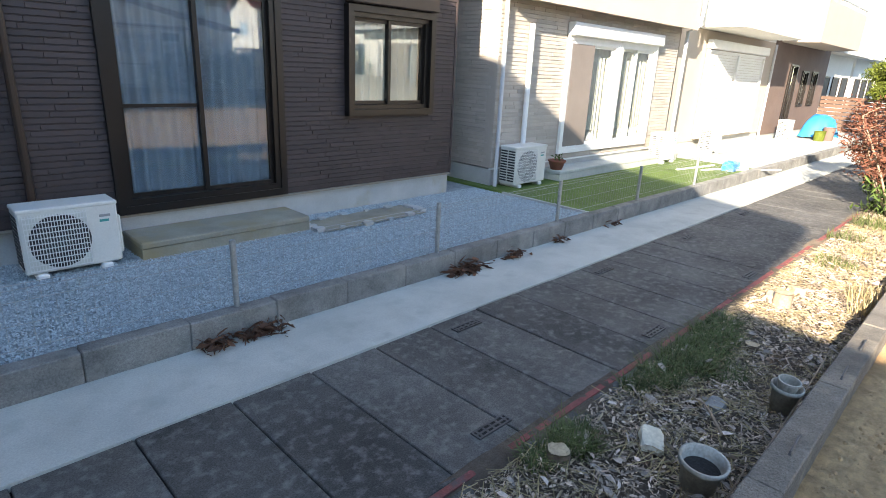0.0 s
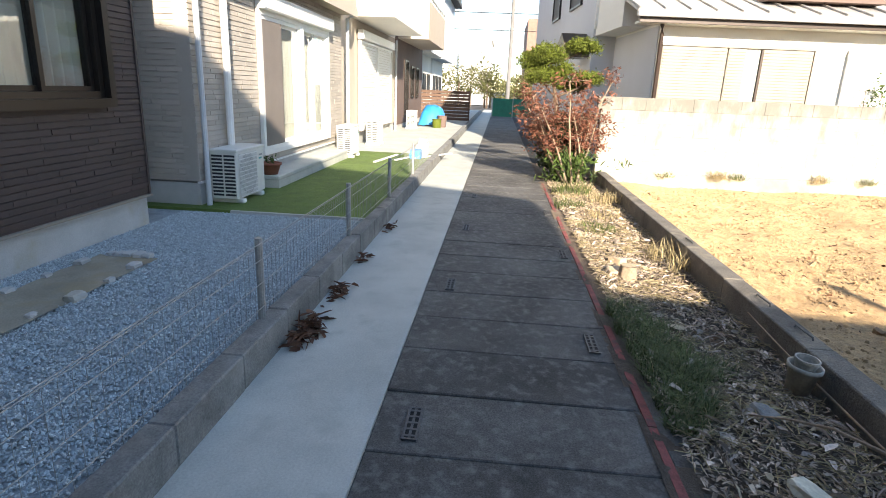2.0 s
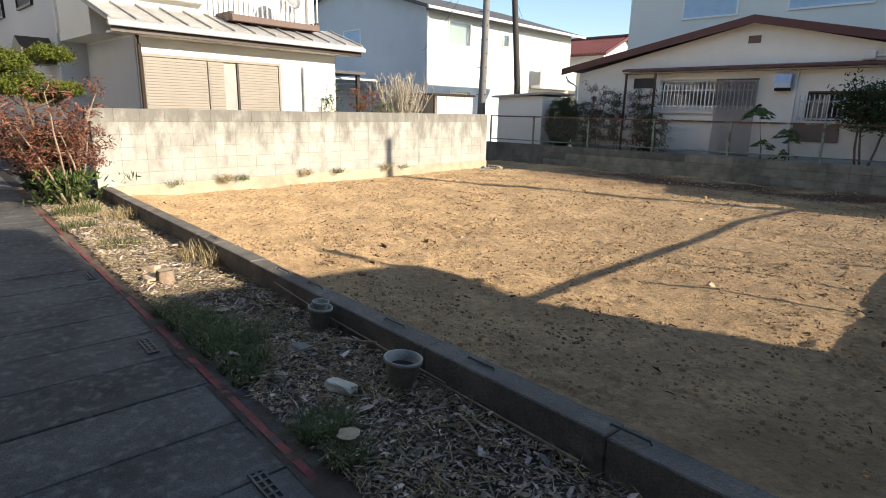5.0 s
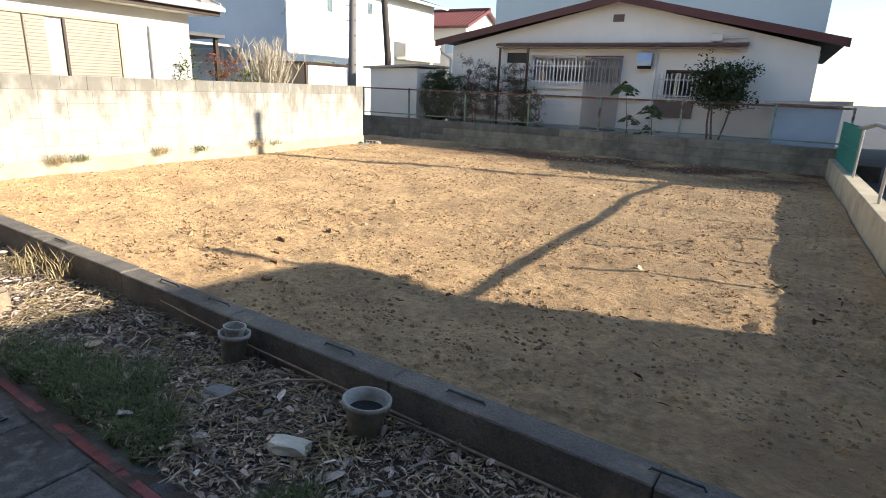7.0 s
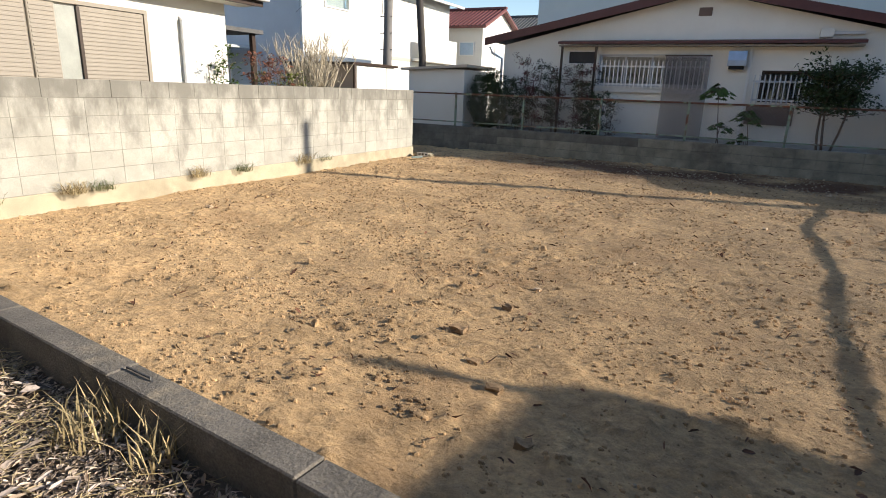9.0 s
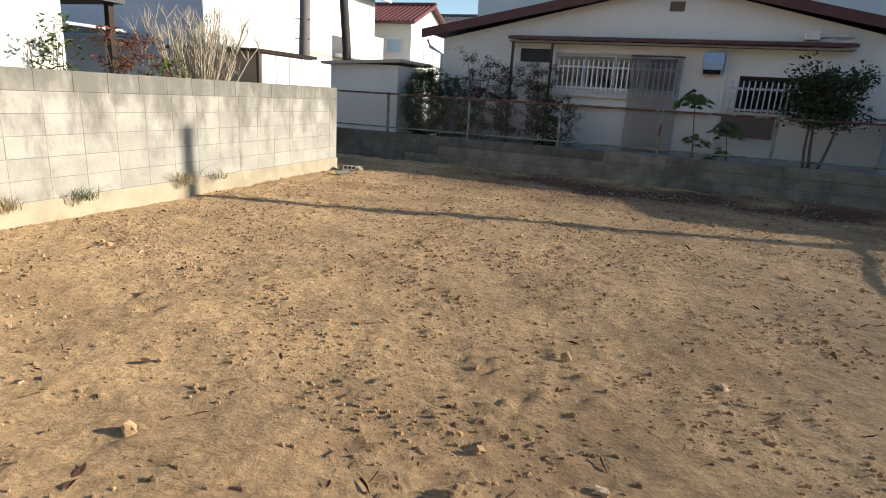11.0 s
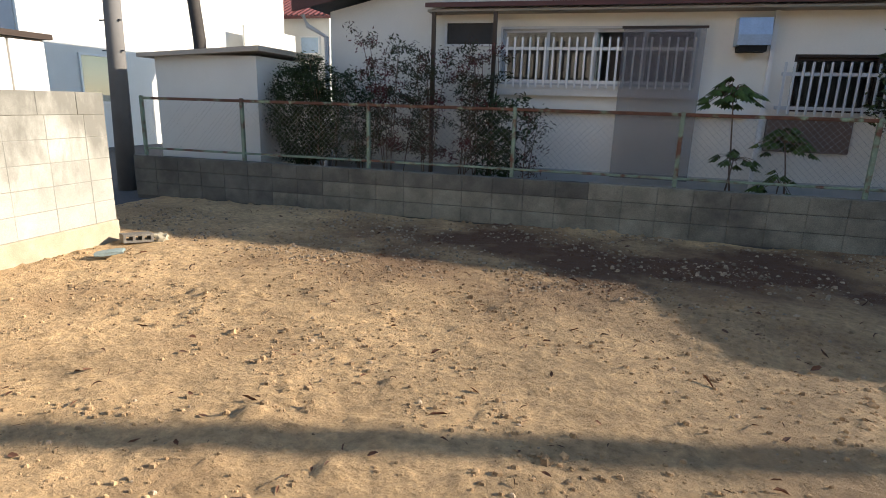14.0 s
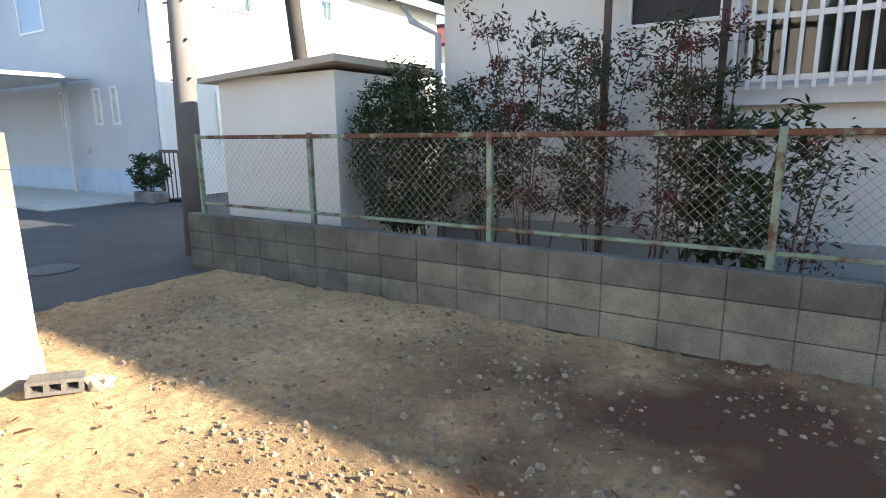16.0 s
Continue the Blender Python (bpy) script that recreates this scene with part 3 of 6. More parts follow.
structure("wall_footing", boxes((10.67, 10.88, -9.56, 0.3, -0.1, 0.19), bevel=0.01), M["footing"], label="stained concrete footing of the block wall")
structure("side_yard", boxes((10.86, 12.6, -9.4, 0.4, -0.1, 0.05)), M["bed"], label="dark earth yard behind the block wall")
structure("house_strip", boxes((-1, 12.6, -13.4, -12.1, -0.1, 0.25)), M["bed"], label="narrow earth strip under the shrubs")
structure("west_footing", boxes((-0.25, -0.02, -12.2, -0.4, -0.1, 0.36), bevel=0.01), M["footing"], label="low concrete edging at the lot's side")

# ---- the dark house ----


def siding(parent, u0, u1, z0, z1, pitch, holes, material, y, seed):
    """Staggered narrow siding strips of uneven length and depth, broken at the windows."""
    rr = random.Random(seed)
    vs, fs = [], []
    z = z0
    while z < z1 - 1e-6:
        cuts = [(u0, u1)]
        for a, b, c, d in holes:
            if c < z + pitch and z < d:
                cuts = [q for p, r in cuts for q in ((p, min(a, r)), (max(b, p), r)) if q[1] - q[0] > 0.02]
        for a, b in cuts:
            x = a
            while x < b - 1e-6:
                e = min(b, x + rr.uniform(0.18, 0.62))
                if b - e < 0.08:
                    e = b
                f = y - rr.uniform(0.001, 0.008)
                k = len(vs)
                c, d, g = 0.003, z + pitch - 0.006, 0.002
                vs += [(x, y + 0.004, z), (e, y + 0.004, z), (e, y + 0.004, d), (x, y + 0.004, d), (x + g, f, z + c), (e - c, f, z + c), (e - c, f + 0.002, d - c), (x + g, f + 0.002, d - c)]
                fs += [(k + 4, k + 5, k + 6, k + 7), (k, k + 1, k + 5, k + 4), (k + 3, k + 7, k + 6, k + 2), (k, k + 4, k + 7, k + 3), (k + 1, k + 2, k + 6, k + 5)]
                x = e
        z += pitch
    ob = new("siding_strip", raw_mesh("siding_strip", vs, fs, material))
    ob.parent = parent
    return tagged(ob, kind="stuff")


def downpipe(parent, u, y, z0, z1, material, r=0.032, name="downpipe"):
    bm = tube(bmesh.new(), [(u, y, z0), (u, y, z1)], r, 10)
    return part(name, bm, material, parent)


def dark_house():
    h = thing("house", LANE @ pose(0, 6.1, 0), "dark brown sided house with black framed windows", "house")
    holes = [(1.48, 3.0, 0.5, 2.42), (3.92, 5.08, 1.3, 2.42)]
    wall = part("wall", wall_with_holes(-5, 5.59, 0.42, 6.5, 0.008, 0.16, holes), M["siding_dark"], h)
    siding(wall, -2.2, 5.59, 0.44, 3.3, 0.05, [(1.42, 3.06, 0.42, 2.5), (3.86, 5.14, 1.24, 2.72)], M["siding_dark"], 0.004, 1)
    part("corner_trim", boxes((5.575, 5.6, -0.012, 0.2, 0.42, 6.5)), M["siding_dark"], h)
    part("foundation", boxes((-5, 5.57, 0.02, 9, -0.1, 0.4)), M["foundation"], h, "pale stained concrete foundation")
    part("drip_edge", boxes((-5, 5.6, -0.025, 0.03, 0.4, 0.42)), M["shutter"], h, "thin beige drip edge")
    shell(h, -5, 5.59, 0.16, 9, 0.42, 6.5, M["siding_dark"])
    part("floor_slab", boxes((-4.8, 5.4, 0.2, 8.8, 0.38, 0.43)), M["room"], h)
    w = window(h, 1.48, 3.0, 0.5, 2.42, M["black_metal"], 0, "curtain", bar=0.055, rail=(0, 1.35))
    part("surround", ring_frame(1.41, 3.07, 0.43, 2.5, 0.07, -0.05, 0.0), M["black_metal"], w)
    w = window(h, 3.92, 5.08, 1.3, 2.34, M["black_metal"], 0, "curtain_warm", bar=0.05)
    part("surround", ring_frame(3.85, 5.15, 1.23, 2.41, 0.07, -0.09, 0.0), M["black_metal"], w)
    part("shutter_box", boxes((3.86, 5.14, -0.16, 0.0, 2.42, 2.72), bevel=0.012), M["brown_metal"], h, "brown roller shutter case over the window")
    downpipe(h, 0.8, -0.06, 0.15, 6.4, M["brown_metal"])
    return h


dark_house()


def shutter_case(parent, u0, u1, z, y):
    return part("shutter_box", boxes((u0, u1, y - 0.14, y, z, z + 0.2), bevel=0.015), M["white_metal"], parent, "white roller shutter case")


def beige_house():
    h = thing("house", LANE @ pose(0, 6.0, 0), "beige sided house with white framed sliding windows", "house")
    holes = [(8.05, 9.55, 0.58, 2.3), (9.68, 10.98, 0.58, 2.3)]
    wall = part("wall", wall_with_holes(6.35, 12.0, 0.42, 2.76, 0.008, 0.16, holes), M["siding_beige"], h)
    siding(wall, 6.35, 12.0, 0.44, 2.74, 0.055, [(7.95, 11.08, 0.5, 2.55)], M["siding_beige"], 0.004, 2)
    side = part("gable_wall", boxes((6.36, 6.5, 0.16, 8, 0.42, 6.5)), M["siding_beige"], h)
    st = siding(side, 0.0, 5.0, 0.44, 3.2, 0.055, [], M["siding_beige"], 0.004, 3)
    st.matrix_local = Matrix(((0, 1, 0, 6.352), (-1, 0, 0, 5.1), (0, 0, 1, 0), (0, 0, 0, 1)))
    part("foundation", boxes((6.37, 12.0, 0.02, 8, -0.1, 0.4)), M["foundation"], h, "grey concrete foundation")
    part("drip_edge", boxes((6.34, 12.0, -0.02, 0.03, 0.4, 0.42)), M["white_metal"], h)
    part("side_wall", boxes((11.84, 12.0, 0.16, 8, 0.42, 2.76)), M["siding_beige"], h)
    part("rear_wall", boxes((6.5, 11.84, 7.84, 8, 0.42, 6.5)), M["siding_beige"], h)
    part("upper_wall", boxes((6.3, 12.05, -0.3, 8, 2.76, 6.5)), M["stucco_tan"], h, "plain tan upper storey jutting out")
    part("soffit_trim", boxes((6.3, 12.05, -0.32, -0.29, 2.72, 2.86)), M["stucco_tan"], h)
    part("floor_slab", boxes((6.5, 11.8, 0.2, 7.8, 0.38, 0.43)), M["room"], h)
    for (a, b, c, d), cur in zip(holes, ("curtain_warm", "curtain_warm")):
        w = window(h, a, b, c, d, M["white_metal"], 0, cur, bar=0.05)
        part("surround", ring_frame(a - 0.06, b + 0.06, c - 0.06, d + 0.06, 0.06, -0.05, 0.0), M["white_metal"], w)
        shutter_case(h, a - 0.08, b + 0.08, d + 0.06, 0)
    part("panel", boxes((8.12, 8.78, -0.03, -0.012, 0.62, 2.26), bevel=0.006), M["screen_leaf"], h, "dark brown screen leaf before the window")
    downpipe(h, 6.4, -0.06, 0.16, 2.74, M["pvc"], 0.03)
    downpipe(h, 6.98, -0.07, 0.75, 2.45, M["white_metal"], 0.04, "pipe_cover")
    bm = tube(bmesh.new(), [(12.1, -0.1, 0.16), (12.1, -0.1, 2.7), (12.1, -0.28, 2.78), (12.1, -0.34, 3.0), (12.1, -0.34, 6.0)], 0.035, 10)
    part("downpipe", bm, M["pvc"], h)
    return h


beige_house()


def shutter_slats(parent, u0, u1, z0, z1, y, material, axis="u"):
    """A closed roller shutter with its slats."""
    sh = part("shutter", ring_frame(u0 - 0.05, u1 + 0.05, z0 - 0.04, z1 + 0.04, 0.05, y - 0.05, y + 0.02), material, parent)
    me = mesh_of("slat", boxes((0, 1, -0.012, 0.006, 0.0, 0.056), bevel=0.006), material)
    z = z0
    while z < z1:
        piece("slat", me, sh, (u0, y, z), (0, 0, 0), (u1 - u0, 1, 1))
        z += 0.062
    return sh


def third_house():
    h = thing("house", LANE @ pose(0, 6.05, 0), "cream house with a closed white shutter and a jutting balcony", "house")
    part("wall", boxes((12.25, 18.4, 0.05, 8, 0.4, 2.85)), M["stucco_tan"], h)
    part("foundation", boxes((12.27, 18.4, 0.07, 8, -0.1, 0.4)), M["foundation"], h)
    part("upper_wall", boxes((12.25, 18.4, 0.05, 8, 2.85, 6.5)), M["stucco_cream"], h)
    part("balcony", boxes((12.95, 17.3, -0.92, 0.05, 2.85, 4.1), bevel=0.01), M["stucco_cream"], h, "plain cream balcony front")
    shutter_slats(h, 13.7, 15.5, 0.5, 2.4, 0.0, M["white_metal"])
    shutter_slats(h, 15.6, 17.4, 0.5, 2.4, 0.0, M["white_metal"])
    shutter_case(h, 13.6, 17.5, 2.46, 0.02)
    downpipe(h, 18.35, 0.0, 0.15, 2.8, M["pvc"])
    return h


third_house()


def brown_house():
    h = thing("house", LANE @ pose(0, 6.1, 0), "brown house with a tan balcony over its door", "house")
    holes = [(20.2, 21.0, 0.5, 2.35), (21.6, 22.3, 1.1, 2.2), (22.8, 23.5, 1.1, 2.2)]
    part("wall", wall_with_holes(18.6, 24.6, 0.3, 2.95, 0, 0.16, holes), M["stucco_brown"], h)
    part("foundation", boxes((18.6, 24.6, 0.02, 8, -0.1, 0.3)), M["foundation"], h)
    shell(h, 18.6, 24.6, 0.16, 8, 0.3, 2.95, M["stucco_brown"])
    for a, b, c, d in holes:
        window(h, a, b, c, d, M["black_metal"], 0, "")
    part("upper_wall", boxes((18.6, 24.6, 0.0, 8, 3.08, 6.6)), M["stucco_tan"], h)
    part("balcony", boxes((18.9, 23.8, -0.95, 0.0, 2.9, 4.0), bevel=0.01), M["stucco_tan"], h, "tan balcony front with a metal top rail")
    part("top_rail", boxes((18.9, 23.8, -0.94, -0.9, 4.12, 4.16)), M["steel"], h)
    for k in range(8):
        part("baluster", boxes((19.0 + k * 0.68, 19.03 + k * 0.68, -0.94, -0.9, 4.0, 4.12)), M["steel"], h)
    return h


brown_house()
for a, b, low, up in ((25.0, 30.0, "stucco_cream", "stucco_white"), (30.5, 36.0, "stucco_white", "stucco_grey")):
    h = thing("house", LANE @ pose(0, 6.4, 0), "pale house further along the lane", "house")
    part("wall", boxes((a, b, 0, 8, 0.0, 2.9)), M[low], h)
    part("upper_wall", boxes((a, b, -0.6, 8, 2.9, 6.0)), M[up], h)
    part("roof", prism([(a - 0.4, 6.0), (b + 0.4, 6.0), ((a + b) / 2, 7.4)], -1.0, 8.4), M["roof_grey"], h)
    for k in range(3):
        w = part("window", ring_frame(a + 0.6 + k * 1.5, a + 1.6 + k * 1.5, 1.0, 2.1, 0.05, -0.04, 0.0), M["black_metal"], h)
        part("pane", boxes((a + 0.65 + k * 1.5, a + 1.55 + k * 1.5, -0.02, -0.01, 1.05, 2.05)), M["ac_dark"], w)

# ---- the house behind the lot ----
BH = -13.12      # its front wall
GABLE = (5.1, 3.95, 10.45, 2.86, 0.0)      # apex, eaves


def roof_slab(parent, pts, y0, y1, thick, material, name="roof"):
    """A sloping roof plate through the (x, z) points, thick metres deep."""
    prof = [(x, z) for x, z in pts] + [(x, z - thick) for x, z in reversed(pts)]
    return part(name, prism(prof, y0, y1), material, parent)


def grill(parent, x0, x1, z0, z1, y, n, paint="white_metal"):
    g = part("window_grill", boxes((x0, x1, y - 0.012, y + 0.012, z0 + 0.06, z0 + 0.1)), M[paint], parent, "picket window grill")
    part("grill_rail", boxes((x0, x1, y - 0.012, y + 0.012, z1 - 0.16, z1 - 0.12)), M[paint], g)
    me = mesh_of("picket", boxes((-0.014, 0.014, 0.012, 0.03, z0, z1), bevel=0.004), M[paint])
    for k in range(n):
        piece("picket", me, g, (x0 + 0.03 + (x1 - x0 - 0.06) * k / (n - 1), y, 0))
    for x in (x0 + 0.02, x1 - 0.02):
        part("grill_bracket", boxes((x - 0.012, x + 0.012, y - 0.17, y - 0.012, z0 + 0.06, z0 + 0.1)), M[paint], g)
    return g


def back_house():
    h = thing("house", WORLD, "cream stucco house with maroon gable trim and white window grills", "house")
    AX, AZ, LX, LZ, RX = GABLE
    holes = [(4.86, 7.42, 1.74, 2.5), (7.5, 8.22, 2.24, 2.58), (1.9, 3.75, 1.48, 2.16)]
    wall = part("wall", wall_with_holes(RX + 0.5, LX - 0.45, 0.1, 2.72, BH - 0.15, BH, holes), M["stucco_cream"], h)
    part("gable", prism([(RX + 0.5, 2.72), (LX - 0.45, 2.72), (AX, AZ - 0.12)], BH - 0.15, BH), M["stucco_cream"], h)
    part("rear_part", boxes((RX + 0.5, LX - 0.45, -22, -16.5, 0.1, 2.7)), M["stucco_cream"], h)
    part("side_wall", boxes((LX - 0.6, LX - 0.45, -16.5, BH - 0.15, 0.1, 2.7)), M["stucco_cream"], h)
    part("side_wall", boxes((RX + 0.5, RX + 0.65, -16.5, BH - 0.15, 0.1, 2.7)), M["stucco_cream"], h)
    roof_slab(h, [(LX, LZ), (AX, AZ), (RX, LZ)], -22.2, BH + 0.26, 0.05, M["roof_grey"])
    roof_slab(h, [(LX + 0.02, LZ + 0.02), (AX, AZ + 0.02), (RX - 0.02, LZ + 0.02)], BH + 0.26, BH + 0.3, 0.19, M["maroon"], "bargeboard")
    part("gable_vent", boxes((AX - 0.14, AX + 0.14, BH - 0.01, BH + 0.02, AZ - 0.62, AZ - 0.44)), M["stucco_brown"], h, "small brown gable vent")
    bm = prism([(0, 0), (0.33, -0.05), (0.33, -0.11), (0, -0.06)], 1.96, 8.42)
    pent = part("pent_roof", bm, M["maroon"], h, "thin maroon pent roof over the windows")
    pent.matrix_local = Matrix(((0, 1, 0, 0), (1, 0, 0, BH), (0, 0, 1, 2.82), (0, 0, 0, 1)))
    part("pent_soffit", boxes((1.98, 8.4, BH, BH + 0.28, 2.66, 2.69)), M["shutter"], h)
    window(h, 4.86, 7.42, 1.74, 2.5, M["pvc"], BH - 0.11, "", splits=4, bar=0.03).rotation_euler = (0, 0, 0)
    w = part("window", ring_frame(7.5, 8.22, 2.24, 2.58, 0.03, BH - 0.06, BH + 0.02), M["white_metal"], h)
    part("pane", boxes((7.53, 8.19, BH - 0.03, BH - 0.02, 2.27, 2.55)), M["ac_dark"], w)
    window(h, 1.9, 3.75, 1.48, 2.16, M["brown_metal"], BH - 0.11, "", splits=2, bar=0.03)
    grill(h, 4.9, 7.42, 1.7, 2.34, BH + 0.17, 25)
    grill(h, 1.95, 3.9, 1.44, 2.06, BH + 0.12, 20, "pvc")
    part("sill", boxes((4.8, 7.5, BH, BH + 0.09, 1.6, 1.68)), M["white_metal"], h)
    part("ledge", boxes((4.2, 7.6, BH, BH + 0.07, 1.38, 1.45)), M["stucco_cream"], h)
    part("lower_panel", boxes((3.0, 3.95, BH, BH + 0.04, 0.98, 1.42)), M["stucco_brown"], h, "brown board under the second window")
    part("bay_trim", boxes((4.0, 4.05, BH, BH + 0.05, 0.2, 2.66)), M["white_metal"], h)
    part("base_band", boxes((RX + 0.5, LX - 0.45, BH, BH + 0.03, 0.1, 0.6)), M["foundation"], h)
    for x in (8.32, 7.46):
        part("porch_post", boxes((x - 0.025, x + 0.025, BH + 0.2, BH + 0.25, 0.25, 2.7)), M["brown_metal"], h)
    part("conduit_box", boxes((2.55, 2.8, BH, BH + 0.12, 2.84, 3.02), bevel=0.01), M["stucco_white"], h)
    part("conduit", boxes((2.0, 2.55, BH + 0.02, BH + 0.08, 2.9, 2.96)), M["pvc"], h)
    bm = tube(bmesh.new(), [(LX - 0.1, BH + 0.2, LZ - 0.2), (LX - 0.15, BH + 0.15, LZ - 0.35), (LX - 0.42, BH + 0.08, LZ - 0.5), (LX - 0.42, BH + 0.06, 0.2)], 0.035, 10)
    part("downpipe", bm, M["pvc"], h, "grey downpipe")
    hood = part("vent_hood", prism([(BH, 2.24), (BH, 2.56), (BH + 0.2, 2.56), (BH + 0.26, 2.36), (BH + 0.26, 2.24)], 4.1, 4.47), M["hood"], h, "steel range hood outlet")
    # solid black block puts the shade of the hood's opening into colour
    part("hood_mouth", boxes((4.13, 4.44, BH + 0.02, BH + 0.24, 2.17, 2.24)), M["black"], h, "black block standing in for the shade in the hood's mouth")
    hood.matrix_local = Matrix(((0, 1, 0, 0), (1, 0, 0, 0), (0, 0, 1, 0), (0, 0, 0, 1)))
    part("upper_wall", boxes((0.3, 10.7, -23, -17.5, 2.7, 6.3)), M["stucco_white"], h, "white upper storey set back behind the gable")
    for a, b in ((7.0, 8.8), (3.4, 5.6)):
        w = part("window", ring_frame(a, b, 4.7, 5.9, 0.06, -17.5, -17.44), M["white_metal"], h)
        part("pane", boxes((a + 0.06, b - 0.06, -17.49, -17.47, 4.76, 5.84)), M["blue_wall"], w)
    part("upper_roof", boxes((-0.1, 11.1, -23.4, -17.1, 6.3, 6.45)), M["roof_grey"], h)
    return h


back_house()


def wall_x(x0, x1, y0, y1, z0, z1, holes):
    """wall_with_holes for a wall that runs along y: holes are (y0, y1, z0, z1)."""
    bm = wall_with_holes(y0, y1, z0, z1, x0, x1, holes)
    for v in bm.verts:
        v.co.x, v.co.y = v.co.y, v.co.x
    return bm


def white_house():
    h = thing("house", WORLD, "white two storey house with beige shutters behind a block wall", "house")
    part("wall", boxes((11.6, 19, -5.07, -0.82, 0, 2.75)), M["stucco_white"], h)
    # thin grey sheet over the white wall puts that side's shade into colour
    part("side_cladding", boxes((11.66, 14.4, -0.82, -0.8, 0.3, 2.7)), M["stucco_grey"], h)
    # closed sliding shutters with a narrow open gap
    for a, b in ((-2.04, -0.88), (-2.38, -2.06), (-3.57, -2.66)):
        sh = part("shutter", boxes((11.55, 11.59, a, b, 1.0, 2.36), bevel=0.008), M["shutter"], h, "beige ribbed storm shutter")
        me = mesh_of("rib", boxes((-0.008, 0.004, 0, 1, 0, 0.03), bevel=0.004), M["shutter"])
        z = 1.05
        while z < 2.3:
            piece("rib", me, sh, (11.55, a + 0.02, z), (0, 0, 0), (1, b - a - 0.04, 1))
            z += 0.052
    w = part("window", boxes((11.57, 11.6, -2.66, -2.38, 1.0, 2.34)), M["frost_dark"], h, "narrow frosted pane between the shutters")
    part("window_frame", wall_x(11.54, 11.6, -3.63, -0.82, 0.95, 2.42, [(-3.58, -0.87, 1.0, 2.37)]), M["shutter"], w)
    part("sash_edge", boxes((11.535, 11.57, -2.68, -2.64, 1.0, 2.35)), M["brown_metal"], w)
    bm = tube(bmesh.new(), [(11.3, -0.72, 2.8), (11.42, -0.78, 2.68), (11.5, -0.82, 2.55), (11.5, -0.82, 0.1)], 0.035, 10)
    part("downpipe", bm, M["brown_metal"], h)
    bm = tube(bmesh.new(), [(11.54, -4.2, 0.2), (11.54, -4.2, 2.36), (11.6, -4.2, 2.4)], 0.03, 10)
    part("vent_pipe", bm, M["pvc"], h)
    # lower roof with standing seams
    roof = part("lower_roof", boxes((11.15, 12.5, -5.55, -0.25, 0, 0.05)), M["roof_metal"], h, "weathered pale metal pent roof")
    roof.matrix_local = Matrix.Translation((11.15, 0, 2.86)) @ Matrix.Rotation(-0.32, 4, "Y") @ Matrix.Translation((-11.15, 0, 0))
    me = mesh_of("seam", boxes((0, 1.35, -0.02, 0.02, 0.05, 0.085), bevel=0.006), M["roof_metal"])
    for k in range(13):
        piece("seam", me, roof, (11.15, -5.5 + k * 0.435, 0))
    part("gutter", boxes((11.06, 11.17, -5.56, -0.24, 2.78, 2.87), bevel=0.015), M["pvc"], h)
    part("fascia", boxes((11.17, 11.22, -5.5, -0.3, 2.7, 2.8)), M["brown_metal"], h)
    part("soffit", boxes((11.2, 11.6, -5.4, -0.35, 2.7, 2.74)), M["stucco_cream"], h)
    # upper storey
    part("upper_wall", boxes((12.4, 19, -5.0, -0.35, 2.75, 6.4)), M["stucco_white"], h)
    part("corner_post", boxes((12.3, 12.42, -5.02, -4.86, 3.2, 6.4)), M["stucco_white"], h)
    part("main_wall", boxes((14.5, 24, -4.5, -0.3, 0, 6.6)), M["stucco_grey"], h)
    part("main_roof", boxes((14.2, 24.4, -5, 0.1, 6.6, 6.8)), M["roof_grey"], h)
    clad = part("cladding", boxes((14.44, 14.5, -0.8, -0.3, 2.9, 6.6)), M["stucco_white"], h)
    me = mesh_of("clapboard", boxes((-0.03, 0.0, 0, 0.5, 0, 0.14)), M["stucco_white"])
    for k in range(26):
        piece("clapboard", me, clad, (14.44, -0.8, 2.95 + k * 0.145), (0, 0.08, 0))
    w = part("window", ring_frame(16.0, 17.4, 3.6, 4.8, 0.05, -0.3, -0.24), M["black_metal"], h)
    part("pane", boxes((16.05, 17.35, -0.29, -0.27, 3.65, 4.75)), M["ac_dark"], w)
    w = part("window", ring_frame(19.0, 20.2, 3.6, 4.8, 0.05, -0.3, -0.24), M["black_metal"], h)
    part("pane", boxes((19.05, 20.15, -0.29, -0.27, 3.65, 4.75)), M["ac_dark"], w)
    part("awning", prism([(14.7, 2.3), (15.6, 2.3), (15.6, 2.6), (15.15, 2.85), (14.7, 2.6)], -0.3, 0.3), M["brown_metal"], h, "dark arched awning over the side door")
    # balcony
    bal = part("balcony", boxes((11.7, 12.4, -4.75, -2.7, 3.2, 3.32)), M["stucco_brown"], h, "brown balcony with a white metal railing")
    me = mesh_of("baluster", boxes((-0.01, 0.01, -0.012, 0.012, 0, 0.95)), M["white_metal"])
    for k in range(19):
        piece("baluster", me, bal, (11.74, -4.72 + k * 0.1117, 3.32))
    part("handrail", boxes((11.71, 11.77, -4.75, -2.7, 4.25, 4.3)), M["brown_metal"], bal)
    for y in (-4.73, -2.72):
        part("balcony_post", boxes((11.72, 12.4, y - 0.02, y + 0.02, 3.32, 3.38)), M["brown_metal"], bal)
    b2 = part("balcony", boxes((12.2, 12.4, -2.4, -0.9, 3.5, 3.6)), M["stucco_white"], h)
    for k in range(14):
        piece("baluster", me, b2, (12.23, -2.38 + k * 0.113, 3.6))
